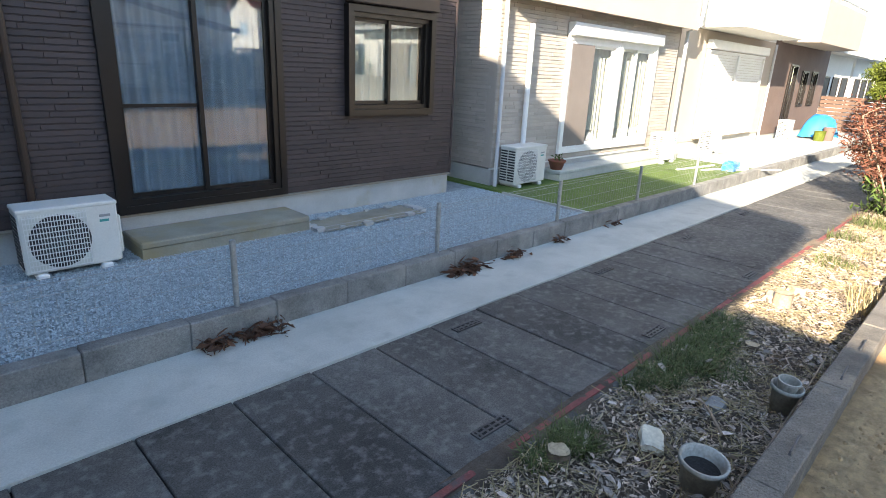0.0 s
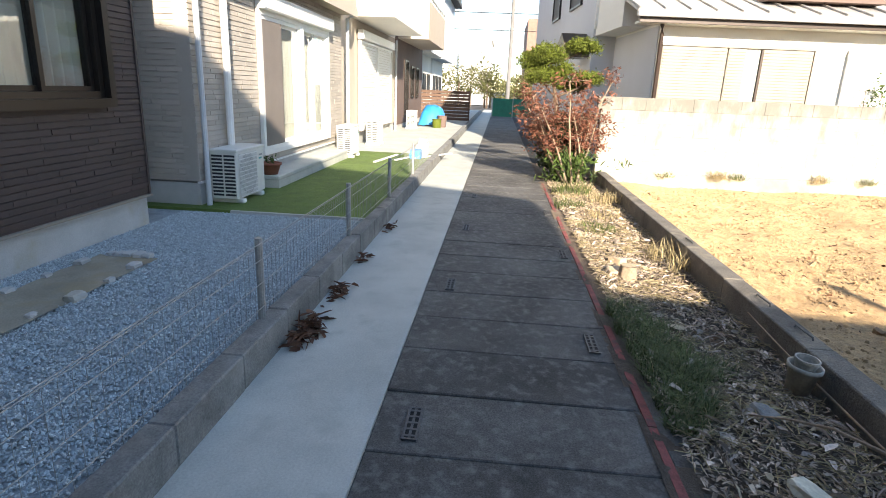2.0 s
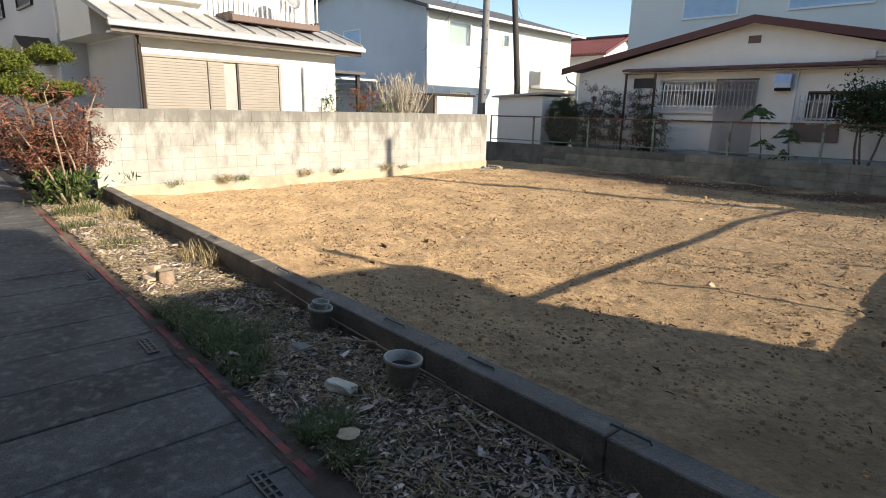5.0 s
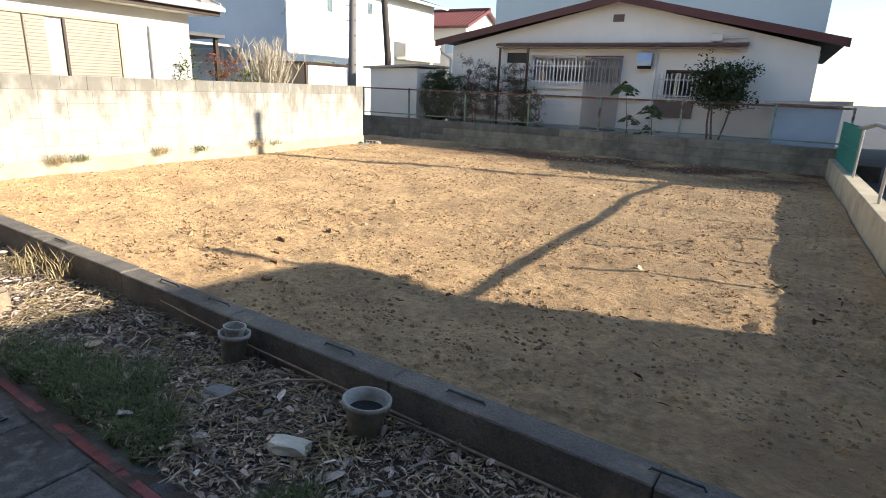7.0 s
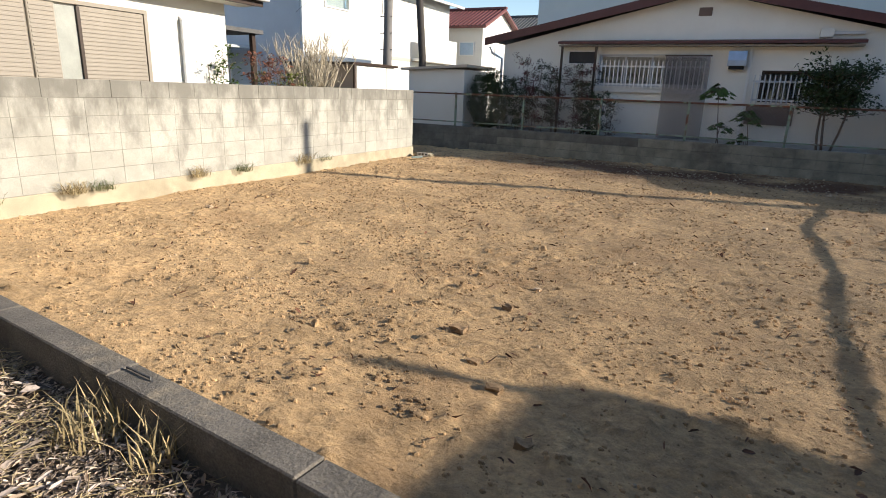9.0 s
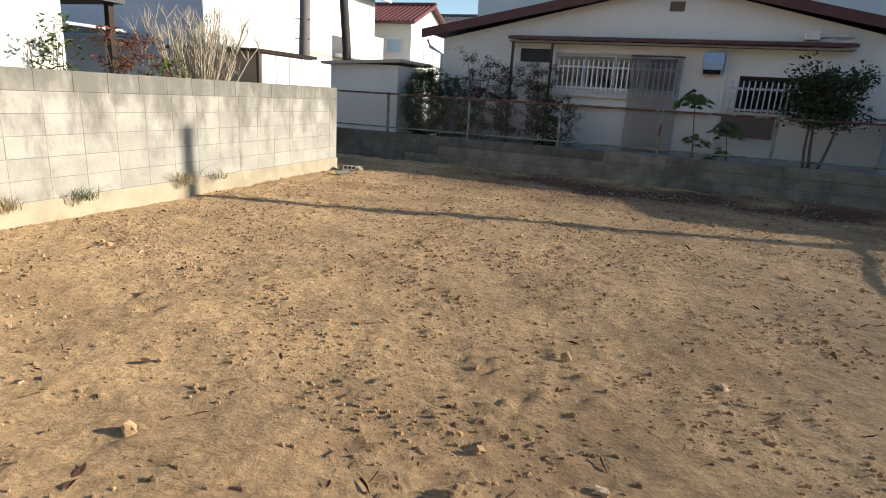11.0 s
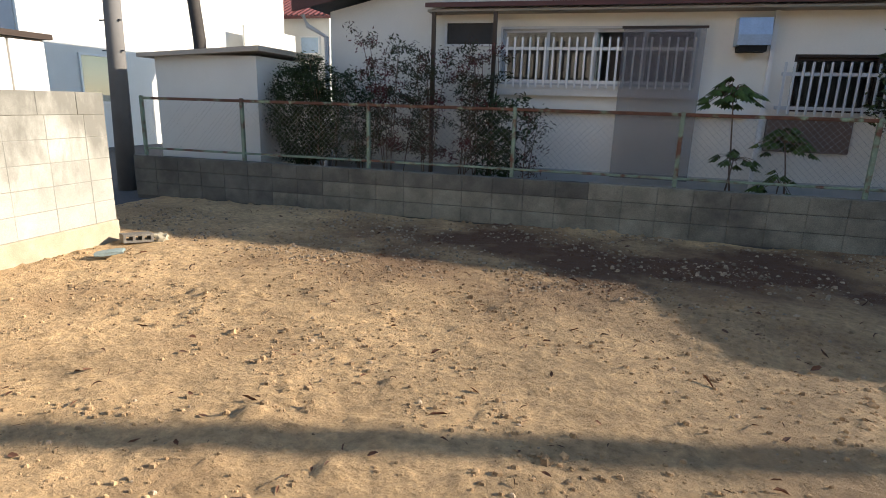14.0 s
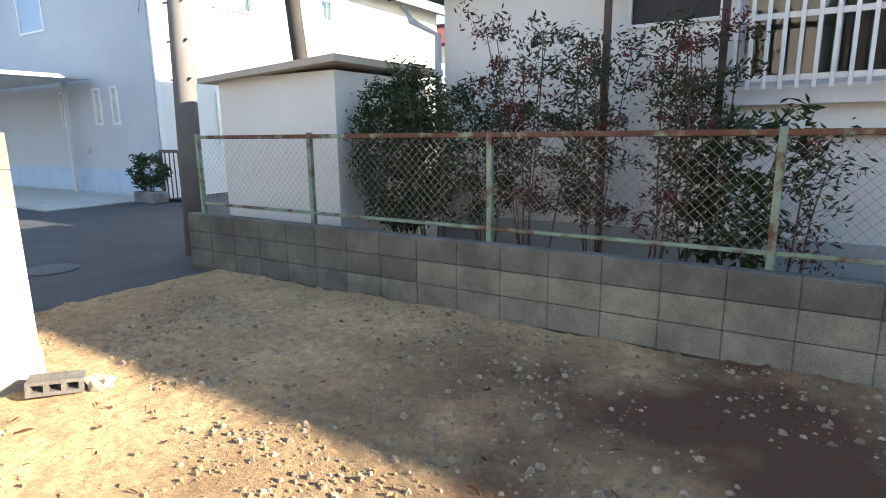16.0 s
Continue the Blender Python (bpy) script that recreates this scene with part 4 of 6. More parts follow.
    dish = part("satellite_dish", lathe([(0.02, 0.0), (0.12, 0.015), (0.22, 0.06), (0.225, 0.07), (0.12, 0.03), (0.02, 0.012)]), M["steel"], h, "grey satellite dish on the balcony", smooth=True)
    dish.matrix_local = pose(11.68, -4.0, 3.75, 0, -70, 10)
    # porch to its right and washing poles
    part("porch_roof", prism([(11.9, 2.35), (14.5, 2.35), (14.5, 2.6), (11.9, 2.42)], -6.2, -5.07), M["roof_grey"], h)
    part("porch_post", boxes((12.0, 12.08, -6.1, -6.02, 0, 2.36)), M["brown_metal"], h)
    return h


white_house()


def slit_house():
    h = thing("house", WORLD, "pale two storey house with narrow slit windows and a carport", "house")
    # shaded front along x
    holes = [(24.25, 24.45, 1.75, 2.6), (22.4, 22.7, 1.75, 2.62), (21.57, 21.85, 1.75, 2.62), (24.8, 26.2, 4.3, 5.5)]
    # grey front and gable, white side: shade and sun are put into colour
    part("wall", wall_with_holes(20, 32, -0.1, 6.2, -16.36, -16.2, holes), M["stucco_grey"], h, "wall with three slit windows, its shade put into a grey tone")
    for a, b, c, d in holes:
        w = part("window", ring_frame(a - 0.03, b + 0.03, c - 0.03, d + 0.03, 0.05, -16.24, -16.17), M["white_metal"], h)
        part("pane", boxes((a, b, -16.23, -16.22, c, d)), M["frosted"] if d < 3 else M["blue_wall"], w)
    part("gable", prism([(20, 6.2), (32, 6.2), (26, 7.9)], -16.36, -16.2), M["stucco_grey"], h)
    part("base_band", boxes((19.99, 32, -16.197, -16.17, -0.1, 0.58)), M["blue_wall"], h, "blue-grey base course")
    hx = [(-19.3, -17.7, 4.65, 5.7), (-22.4, -21.9, 4.9, 5.5), (-19.4, -17.9, 1.2, 2.5)]
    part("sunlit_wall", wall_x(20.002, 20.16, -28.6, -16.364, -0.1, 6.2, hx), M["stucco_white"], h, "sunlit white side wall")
    for a, b, c, d in hx:
        w = part("window", wall_x(19.95, 20.05, a - 0.03, b + 0.03, c - 0.03, d + 0.03, [(a + 0.03, b - 0.03, c + 0.03, d - 0.03)]), M["white_metal"], h)
        pane = part("pane", boxes((20.0, 20.01, a, b, c, d)), M["glass"], w)
        part("curtain", boxes((20.2, 20.24, a, b, c, d)), M["curtain_warm"], w)
    part("side_wall", boxes((20.16, 32, -28.6, -28.4, -0.1, 6.2)), M["stucco_white"], h)
    part("rear_wall", boxes((31.84, 32, -28.4, -16.36, -0.1, 6.2)), M["stucco_white"], h)
    for s in (0, 1):
        pts = [(19.4, 6.1), (26, 8.05)] if s == 0 else [(26, 8.05), (32.6, 6.1)]
        roof_slab(h, pts, -29.1, -15.7, 0.16, M["roof_grey"])
    part("gutter", boxes((19.28, 19.4, -29.1, -15.7, 5.94, 6.06), bevel=0.02), M["white_metal"], h)
    part("corner_pipe", boxes((19.9, 19.985, -16.3, -16.22, 0, 5.94)), M["white_metal"], h)
    bal = part("balcony", boxes((19.3, 20, -28.3, -24.6, 2.9, 3.05)), M["stucco_white"], h)
    part("balcony_front", boxes((19.3, 19.38, -28.3, -24.6, 3.05, 4.1)), M["stucco_white"], bal)
    part("belt", boxes((19.97, 20.0, -28.6, -22.6, 2.85, 3.0)), M["stucco_tan"], h)
    # carport
    cp = part("carport_roof", boxes((22.6, 29.5, -16.1, -13.4, 2.86, 2.9)), M["frosted"], h, "thin translucent carport roof")
    for k in range(7):
        part("carport_rafter", boxes((22.7 + k, 22.76 + k, -16.1, -13.4, 2.9, 2.96)), M["pvc"], cp)
    for x in (23.8, 28.5):
        part("carport_post", boxes((x - 0.05, x + 0.05, -16.05, -15.95, -0.1, 2.86)), M["pvc"], cp)
    part("door_box", boxes((23.2, 23.35, -16.2, -16.1, 1.0, 1.15), bevel=0.01), M["pvc"], h)
    return h


slit_house()


def shed():
    h = thing("shed", WORLD, "cream rendered shed with a thin overhanging roof", "shed")
    part("wall", boxes((10.84, 12.6, -14.0, -12.42, 0, 2.04)), M["stucco_cream"], h)
    prof = [(10.7, 2.1), (12.8, 2.0), (12.8, 2.06), (10.7, 2.17)]
    part("roof", prism(prof, -14.2, -12.28), M["stucco_tan"], h, "thin flat roof slab with a stained edge")
    return h


shed()


def storage():
    h = thing("storage_shed", WORLD, "white panelled storage shed with a dark roof edge", "shed")
    part("body", boxes((11.06, 12.8, -9.3, -7.78, 0, 1.92)), M["stucco_tan"], h)
    for k in range(4):
        part("door_panel", boxes((11.02, 11.06, -9.28 + k * 0.36, -8.94 + k * 0.36, 0.1, 1.9), bevel=0.008), M["white_metal"], h)
    part("roof", boxes((10.98, 12.9, -9.34, -7.7, 1.92, 1.97)), M["brown_metal"], h)
    downpipe(h, 11.0, -7.74, 0.0, 1.92, M["brown_metal"], 0.03)
    return h


storage()


def tiled_house(x0, x1, y0, y1, eave, ridge, tiles, label):
    """A far house with a tiled ridge roof along x."""
    h = thing("house", WORLD, label, "house")
    ym = (y0 + y1) / 2
    turn = Matrix(((0, 1, 0, 0), (1, 0, 0, 0), (0, 0, 1, 0), (0, 0, 0, 1)))
    part("wall", boxes((x0, x1, y0, y1, -0.1, eave)), M["stucco_white"], h)
    part("gable", prism([(y0, eave), (y1, eave), (ym, ridge - 0.1)], x0, x1), M["stucco_white"], h).matrix_local = turn
    roof = part("roof", prism([(y0 - 0.4, eave - 0.12), (ym, ridge), (y1 + 0.4, eave - 0.12), (y1 + 0.4, eave - 0.24), (ym, ridge - 0.12), (y0 - 0.4, eave - 0.24)], x0 - 0.35, x1 + 0.3), M[tiles], h)
    roof.matrix_local = turn
    bm = bmesh.new()
    for k in range(int((x1 - x0 + 0.6) / 0.28)):
        x = x0 - 0.3 + 0.28 * k
        tube(bm, [(y1 + 0.42, x, eave - 0.1), (ym, x, ridge + 0.02)], 0.055, 6)
    tagged(part("tiling", bm, M[tiles], roof, "raised rows of tiles"), kind="stuff")
    part("ridge_cap", boxes((ym - 0.12, ym + 0.12, x0 - 0.38, x1 + 0.3, ridge, ridge + 0.16), bevel=0.03), M[tiles], roof)
    w = part("window", wall_x(x0 - 0.05, x0, ym - 0.7, ym + 0.7, 3.3, 4.3, [(ym - 0.63, ym + 0.63, 3.37, 4.23)]), M["white_metal"], h)
    part("pane", boxes((x0 - 0.02, x0 - 0.01, ym - 0.63, ym + 0.63, 3.37, 4.23)), M["blue_wall"], w)
    w = part("window", ring_frame(x0 + 0.5, x0 + 1.5, 3.5, 4.3, 0.06, y1, y1 + 0.06), M["white_metal"], h)
    part("pane", boxes((x0 + 0.56, x0 + 1.44, y1 + 0.02, y1 + 0.03, 3.56, 4.24)), M["blue_wall"], w)


tiled_house(18.5, 27, -35.0, -30.0, 5.25, 6.35, "roof_red", "white house with a red tiled roof far behind")
tiled_house(15.6, 22, -46.0, -40.0, 5.9, 7.2, "roof_grey", "far white house with a dark grey tiled roof")

# ---- unseen houses to the side of the lot, placed and shaped to throw the long shadows ----


def shade_house(x0, x1, y0, y1, wall, ridge):
    h = thing("house", WORLD, "unseen tan house added beside the lot to cast shadow", "house")
    part("wall", boxes((x0, x1, y0, y1, -0.1, wall)), M["stucco_tan"], h)
    ym = (y0 + y1) / 2
    bm = prism([(y0 - 0.4, wall), (y1 + 0.4, wall), (ym, ridge)], x0 - 0.3, x1 + 0.3)
    r = part("roof", bm, M["roof_grey"], h)
    r.matrix_local = Matrix(((0, 1, 0, 0), (1, 0, 0, 0), (0, 0, 1, 0), (0, 0, 0, 1)))
    return h




def lean_to_shade_house():
    """An unseen two storey house with a lower lean-to, shaped to shade the lot's corner."""
    h = thing("house", WORLD, "unseen tan two storey house with a lean-to, added to cast shadow", "house")
    turn = Matrix(((0, 1, 0, 0), (1, 0, 0, 0), (0, 0, 1, 0), (0, 0, 0, 1)))
    part("wall", boxes((-16, -5, -1.05, 10.6, -0.1, 5.55)), M["stucco_tan"], h)
    part("lean_to_wall", boxes((-16, -5, -2.95, -1.05, -0.1, 3.68)), M["stucco_tan"], h)
    part("lean_to_roof", prism([(-3.22, 3.68), (-1.05, 3.95), (-1.05, 4.07), (-3.22, 3.82)], -16.3, -4.7), M["roof_grey"], h).matrix_local = turn
    part("roof", prism([(-1.05, 4.5), (10.6, 4.5), (11.2, 5.5), (11.2, 5.66), (4.6, 7.3), (-1.95, 5.66), (-1.95, 5.5)], -16.3, -4.7), M["roof_grey"], h).matrix_local = turn
    # unseen upright rod, added only to cast the thin shadow off the roof corner
    part("vent_pipe", tube(bmesh.new(), [(-4.8, -3.1, 3.7), (-4.8, -3.14, 4.3)], 0.05, 10), M["pvc"], h)


lean_to_shade_house()
shade_house(-10.6, -3.2, -24, -14.55, 6.6, 7.2)
shade_house(-8.0, -2.2, -13.0, -10.7, 2.9, 3.1)

# ---- things along the lane ----


def ac_unit(u, v, z, w, d, hgt, turn=0.0, m=LANE, fan_side=False):
    a = thing("outdoor_unit", m @ pose(u, v, z, 0, 0, turn), "off-white air conditioner outdoor unit on plastic feet", "air conditioner", "outdoor units")
    body = part("case", boxes((0, w, 0, d, 0.05, hgt), bevel=0.012), M["ac"], a)
    part("top_lid", boxes((-0.006, w + 0.006, -0.008, d + 0.006, hgt - 0.02, hgt + 0.012), bevel=0.008), M["ac"], a)
    fw, cx, cz = w * 0.68, w * 0.38, 0.05 + (hgt - 0.07) / 2
    rad = min(fw, hgt - 0.07) * 0.46
    disc = part("fan_opening", lathe([(rad, 0.0), (rad, 0.004), (0.01, 0.004)], 28), M["ac_dark"], a)
    disc.matrix_local = pose(cx, -0.001, cz, 90, 0, 0)
    bm = bmesh.new()
    n = 22
    for k in range(n):
        x = 0.03 + (fw - 0.04) * k / (n - 1)
        box(bm, x - 0.0022, x + 0.0022, -0.018, -0.012, 0.075, hgt - 0.035)
    for k in range(11):
        zz = 0.08 + (hgt - 0.13) * k / 10
        box(bm, 0.03, fw - 0.01, -0.022, -0.018, zz - 0.003, zz + 0.003)
    tagged(part("fan_grille", bm, M["white_metal"], a, "white wire fan grille"), kind="stuff")
    part("side_cover", boxes((w - 0.015, w + 0.03, 0.04, d - 0.03, 0.1, hgt - 0.12), bevel=0.012), M["ac"], a)
    part("maker_mark", boxes((w * 0.8, w * 0.92, -0.003, 0.0, hgt - 0.11, hgt - 0.09)), M["ink"], a)
    part("label", boxes((w * 0.8, w * 0.9, -0.003, 0.0, hgt - 0.15, hgt - 0.13)), M["teal_paint"], a)
    fins = bmesh.new()
    for k in range(12):
        zz = 0.09 + (hgt - 0.16) * k / 11
        box(fins, -0.004, 0.0, 0.02, d * 0.5 - 0.01, zz, zz + 0.022)
        box(fins, -0.004, 0.0, d * 0.5 + 0.01, d - 0.02, zz, zz + 0.022)
    tagged(part("side_slot", fins, M["ac_dark"], a, "dark slots of the side intake"), kind="stuff")
    for x in (w * 0.15, w * 0.82):
        part("foot", boxes((x - 0.04, x + 0.04, -0.03, d + 0.03, 0.0, 0.05), bevel=0.01), M["white_metal"], a)
    return a


ac_unit(0.62, 5.6, 0.13, 0.66, 0.27, 0.54)
ac_unit(6.5, 5.66, 0.16, 0.74, 0.3, 0.585)
ac_unit(11.0, 5.55, 0.16, 0.62, 0.28, 0.58)
ac_unit(13.6, 5.6, 0.15, 0.62, 0.28, 0.58)
ac_unit(19.4, 5.6, 0.15, 0.62, 0.28, 0.58)

step = thing("step", LANE @ pose(1.42, 5.58, 0.12), "low cast concrete doorstep stained with soil", "step")
part("tread", boxes((0, 1.62, 0, 0.5, 0.11, 0.17), bevel=0.012), M["step"], step, "worn tread")
part("base", boxes((0.006, 1.614, 0.006, 0.494, -0.05, 0.11)), M["step"], step, "soil-stained base")
step = thing("step", LANE @ pose(7.6, 5.62, 0.15), "long pale concrete plinth under the windows", "step")
part("tread", boxes((0, 4.3, 0, 0.4, 0.11, 0.17), bevel=0.012), M["strip"], step)
part("base", boxes((0.006, 4.294, 0.006, 0.394, -0.05, 0.11)), M["strip"], step)
patch = solid("dirt_patch", height_grid(3.1, 4.5, 5.38, 5.85, 0.05, lambda x, y: 0.155 + 0.012 * noise.noise(Vector((x, y, 0)) * 6)), M["step"], LANE, "bare patch of dried mortar in the gravel", "dirt patch", smooth=True)

# ---- lane pieces ----
slab_me = mesh_of("slab", boxes((-0.246, 0.246, -0.627, 0.627, -0.1, 0.0), bevel=0.006), M["slab"])
lane = thing("lane", LANE, "dark worn precast ditch cover slabs of a narrow lane", "lane", kind="structure")
for k in range(-22, 84):
    piece("slab", slab_me, lane, (2.885 + 0.5 * k, 2.717, R.uniform(-0.003, 0.003)), (R.uniform(-0.004, 0.004), R.uniform(-0.004, 0.004), R.uniform(-0.002, 0.002)))
edge_me = mesh_of("edge_slab", boxes((-0.24, 0.24, -0.07, 0.06, -0.1, 0.0), bevel=0.008), M["slab"])
for k in range(-22, 3):
    piece("edge_slab", edge_me, lane, (2.6 + 0.5 * k, 1.985 + R.uniform(-0.012, 0.012), R.uniform(-0.006, 0.002)), (0, 0, R.uniform(-0.02, 0.02)))
structure("red_line", boxes(*[(a, a + 1.19, 2.045 + R.uniform(-0.004, 0.004), 2.085, -0.05, 0.004) for a in [i * 1.2 - 9 for i in range(16)]]), M["red_paint"], LANE, "faded red painted edging line")


def grate(u, v):
    g = thing("drain_grate", LANE @ pose(u, v, 0.0), "small cast iron drain grate set in the lane", "drain grate", "lane grates")
    part("pit", boxes((-0.12, 0.12, -0.026, 0.026, -0.02, 0.0055)), M["black"], g)
    bm = ring_frame(-0.13, 0.13, -0.034, 0.034, 0.01, 0.0, 0.01)
    for vtx in bm.verts:
        vtx.co.y, vtx.co.z = vtx.co.z, vtx.co.y
    part("frame", bm, M["iron"], g)
    part("centre_bar", boxes((-0.12, 0.12, -0.006, 0.006, 0.004, 0.009)), M["iron"], g)
    me = GRATE_BAR
    for k in range(5):
        piece("bar", me, g, (-0.1 + 0.05 * k, 0, 0))
    return g


GRATE_BAR = mesh_of("bar", boxes((-0.007, 0.007, -0.025, 0.025, 0.004, 0.0095)), M["iron"])
for u, v in ((2.85, 3.17), (4.79, 3.16), (6.72, 3.15), (8.66, 3.15), (2.05, 2.24), (3.87, 2.21), (5.86, 2.18), (7.8, 2.18)):
    grate(u, v)

curb = thing("curb", LANE, "weathered low concrete block curb under the fence", "curb", kind="structure")
block_me = mesh_of("curb_block", boxes((-0.298, 0.298, -0.06, 0.06, -0.1, 0.2), bevel=0.007), M["curb"])
for k in range(-10, 66):
    piece("curb_block", block_me, curb, (0.3 + 0.6 * k, 4.088, R.uniform(-0.006, 0.004)), (0, 0, R.uniform(-0.006, 0.006)))
kerb = thing("lot_kerb", LANE, "dark weathered concrete kerb round the lot", "kerb", kind="structure")
kerb_me = mesh_of("kerb_stone", boxes((-0.598, 0.598, -0.075, 0.075, -0.1, 0.2), bevel=0.007), M["kerb"])
for k in range(-3, 9):
    piece("kerb_stone", kerb_me, kerb, (0.6 + 1.2 * k, 1.045, R.uniform(-0.006, 0.006)), (0, 0, R.uniform(-0.004, 0.004)))


# ---- wire fence on the curb ----
def fence_bay(u0, u1):
    f = thing("wire_fence", LANE, "low galvanised welded wire fence on the curb", "fence", "lane fence bays")
    part("post", tube(bmesh.new(), [(u0, 4.12, 0.18), (u0, 4.12, 0.665)], 0.021, 10), M["steel"], f)
    for z, y in ((0.645, 4.095), (0.6, 4.145), (0.55, 4.1), (0.42, 4.1), (0.28, 4.1)):
        part("line_wire", tube(bmesh.new(), [(u0, y, z), (u1, y, z)], 0.0022, 5), M["steel"], f)
    bm = bmesh.new()
    n = round((u1 - u0) / 0.06)
    for k in range(1, n):
        x = u0 + (u1 - u0) * k / n
        tube(bm, [(x, 4.1, 0.24), (x, 4.1, 0.6), (x, 4.095, 0.645), (x, 4.145, 0.6), (x, 4.102, 0.565)], 0.0012, 3)
    tagged(part("mesh_wire", bm, M["steel"], f), kind="stuff")


for k in range(-2, 5):
    fence_bay(1.55 + 1.9 * k, 1.55 + 1.9 * (k + 1))

# ---- block wall ----
wall = thing("wall_block", WORLD, "sunlit weathered concrete block wall with dark stains", "wall", kind="structure")
core = structure("wall_core", boxes((10.698, 10.8, -9.54, 0.285, 0.1, 1.45)), M["mortar"], label="mortar core of the block wall")
block_me = mesh_of("block", boxes((-0.0, 0.112, -0.1984, 0.1984, -0.1036, 0.1036), bevel=0.003), M["block"])
for j in range(5):
    for k in range(25):
        y = 0.1 - 0.4 * k
        if y - 0.2 < -9.56:
            continue
        piece("block", block_me, wall, (10.695 + R.uniform(-0.002, 0.002), y, 0.296 + 0.2117 * j), (0, 0, 0), (1, 1.002, 1))
for j in range(5):
    piece("block", block_me, wall, (10.695, -9.428, 0.296 + 0.2117 * j), (0, 0, 0), (1, 0.62, 1))
back = thing("wall_back", WORLD, "low mossy grey concrete block wall below the fence", "wall", kind="structure")
structure("back_core", boxes((-0.4, 12.74, -12.075, -11.975, -0.1, 0.56)), M["mortar_old"], label="mortar core of the low back wall")
cap_me = mesh_of("block", boxes((-0.003, 0.112, -0.1984, 0.1984, -0.1036, 0.1036), bevel=0.003), M["block_cap"])
for k in range(25):
    if 0.16 - 0.4 * k - 0.2 > -9.56:
        piece("block", cap_me, wall, (10.694 + R.uniform(-0.002, 0.002), 0.16 - 0.4 * k, 0.296 + 0.2117 * 5), (0, 0, 0), (1, 1.002, 1))
piece("block", cap_me, wall, (10.694, -9.398, 0.296 + 0.2117 * 5), (0, 0, 0), (1, 0.77, 1))
moss_me = mesh_of("block", boxes((-0.1965, 0.1965, -0.062, 0.062, -0.098, 0.098), bevel=0.006), M["block_moss"])
old_me = mesh_of("block", boxes((-0.1965, 0.1965, -0.062, 0.062, -0.098, 0.098), bevel=0.006), M["block_old"])
for j in range(3):
    for k in range(33):
        piece("block", moss_me if j == 2 and k < 17 or k < 6 + 2 * j else old_me, back, (12.55 - 0.395 * k, -12.025 + R.uniform(-0.002, 0.002), 0.065 + 0.202 * j))


# ---- chain link fence ----
def link_bay(x0, x1, first):
    f = thing("chain_link_fence", WORLD, "rusting pale green chain link fence on the block wall", "fence", "back fence bays")
    for x in ((x0, x1) if first else (x1,)):
        part("post", boxes((x - 0.024, x + 0.024, -12.125, -12.075, 0.5, 1.44), bevel=0.006), M["green_steel"], f)
    part("top_rail", boxes((x1, x0, -12.12, -12.08, 1.385, 1.425), bevel=0.005), M["rust"], f, "rust-streaked top rail")
    part("bottom_rail", boxes((x1, x0, -12.115, -12.085, 0.655, 0.685), bevel=0.005), M["green_steel"], f)
    bm = bmesh.new()
    z0, z1, w = 0.69, 1.38, x0 - x1
    s = 0.075
    k = -int((z1 - z0) / s) - 1
    while k * s < w:
        for sign in (1, -1):
            a = k * s
            lo, hi = max(0.0, a), min(w, a + (z1 - z0))
            if hi - lo > 0.01:
                za, zb = z0 + (lo - a), z0 + (hi - a)
                if sign < 0:
                    tube(bm, [(x1 + lo, -12.1, za), (x1 + hi, -12.1, zb)], 0.0016, 3)
                else:
                    tube(bm, [(x0 - lo, -12.102, za), (x0 - hi, -12.102, zb)], 0.0016, 3)
        k += 1
    tagged(part("wire_mesh", bm, M["steel"], f), kind="stuff")


posts = [12.62, 10.9, 8.96, 7.0, 5.06, 3.1, 1.15, -0.3]
for k, (a, b) in enumerate(zip(posts, posts[1:])):
    link_bay(a, b, k == 0)

# ---- vegetation and loose things ----


def scatter_leaves(u0, u1, v0, v1, n, size, z, seed, lift=0.02):
    rr = random.Random(seed)
    vs, fs = [], []
    for _ in range(n):
        c = Vector((rr.uniform(u0, u1), rr.uniform(v0, v1), z + abs(rr.gauss(0, lift))))
        a = rr.uniform(0, math.pi * 2)
        s = size * rr.uniform(0.45, 1.5)
        d = Vector((math.cos(a), math.sin(a), rr.gauss(0, 0.3)))
        w = Vector((-math.sin(a), math.cos(a), rr.gauss(0, 0.35)))
        k = len(vs)
        thin = rr.choice((0.07, 0.16, 0.16, 0.3, 0.45))
        s *= 1.6 if thin < 0.1 else 1.0
        curl = s * rr.uniform(0.05, 0.35)
        up, bend = Vector((0, 0, curl)), w * s * rr.uniform(-0.25, 0.25)
        a1, a2 = rr.uniform(0.3, 0.6), rr.uniform(0.2, 0.6)
        vs += [c - d * s + bend, c - d * s * a1 + w * s * thin + up, c + d * s * a2 + w * s * thin * 0.9 + up * 0.8, c + d * s + bend, c + d * s * a1 - w * s * thin + up, c - d * s * a2 - w * s * thin * 0.8 + up * 0.7, c]
        fs += [(k + i, k + (i + 1) % 6, k + 6) for i in range(6)]
    return vs, fs


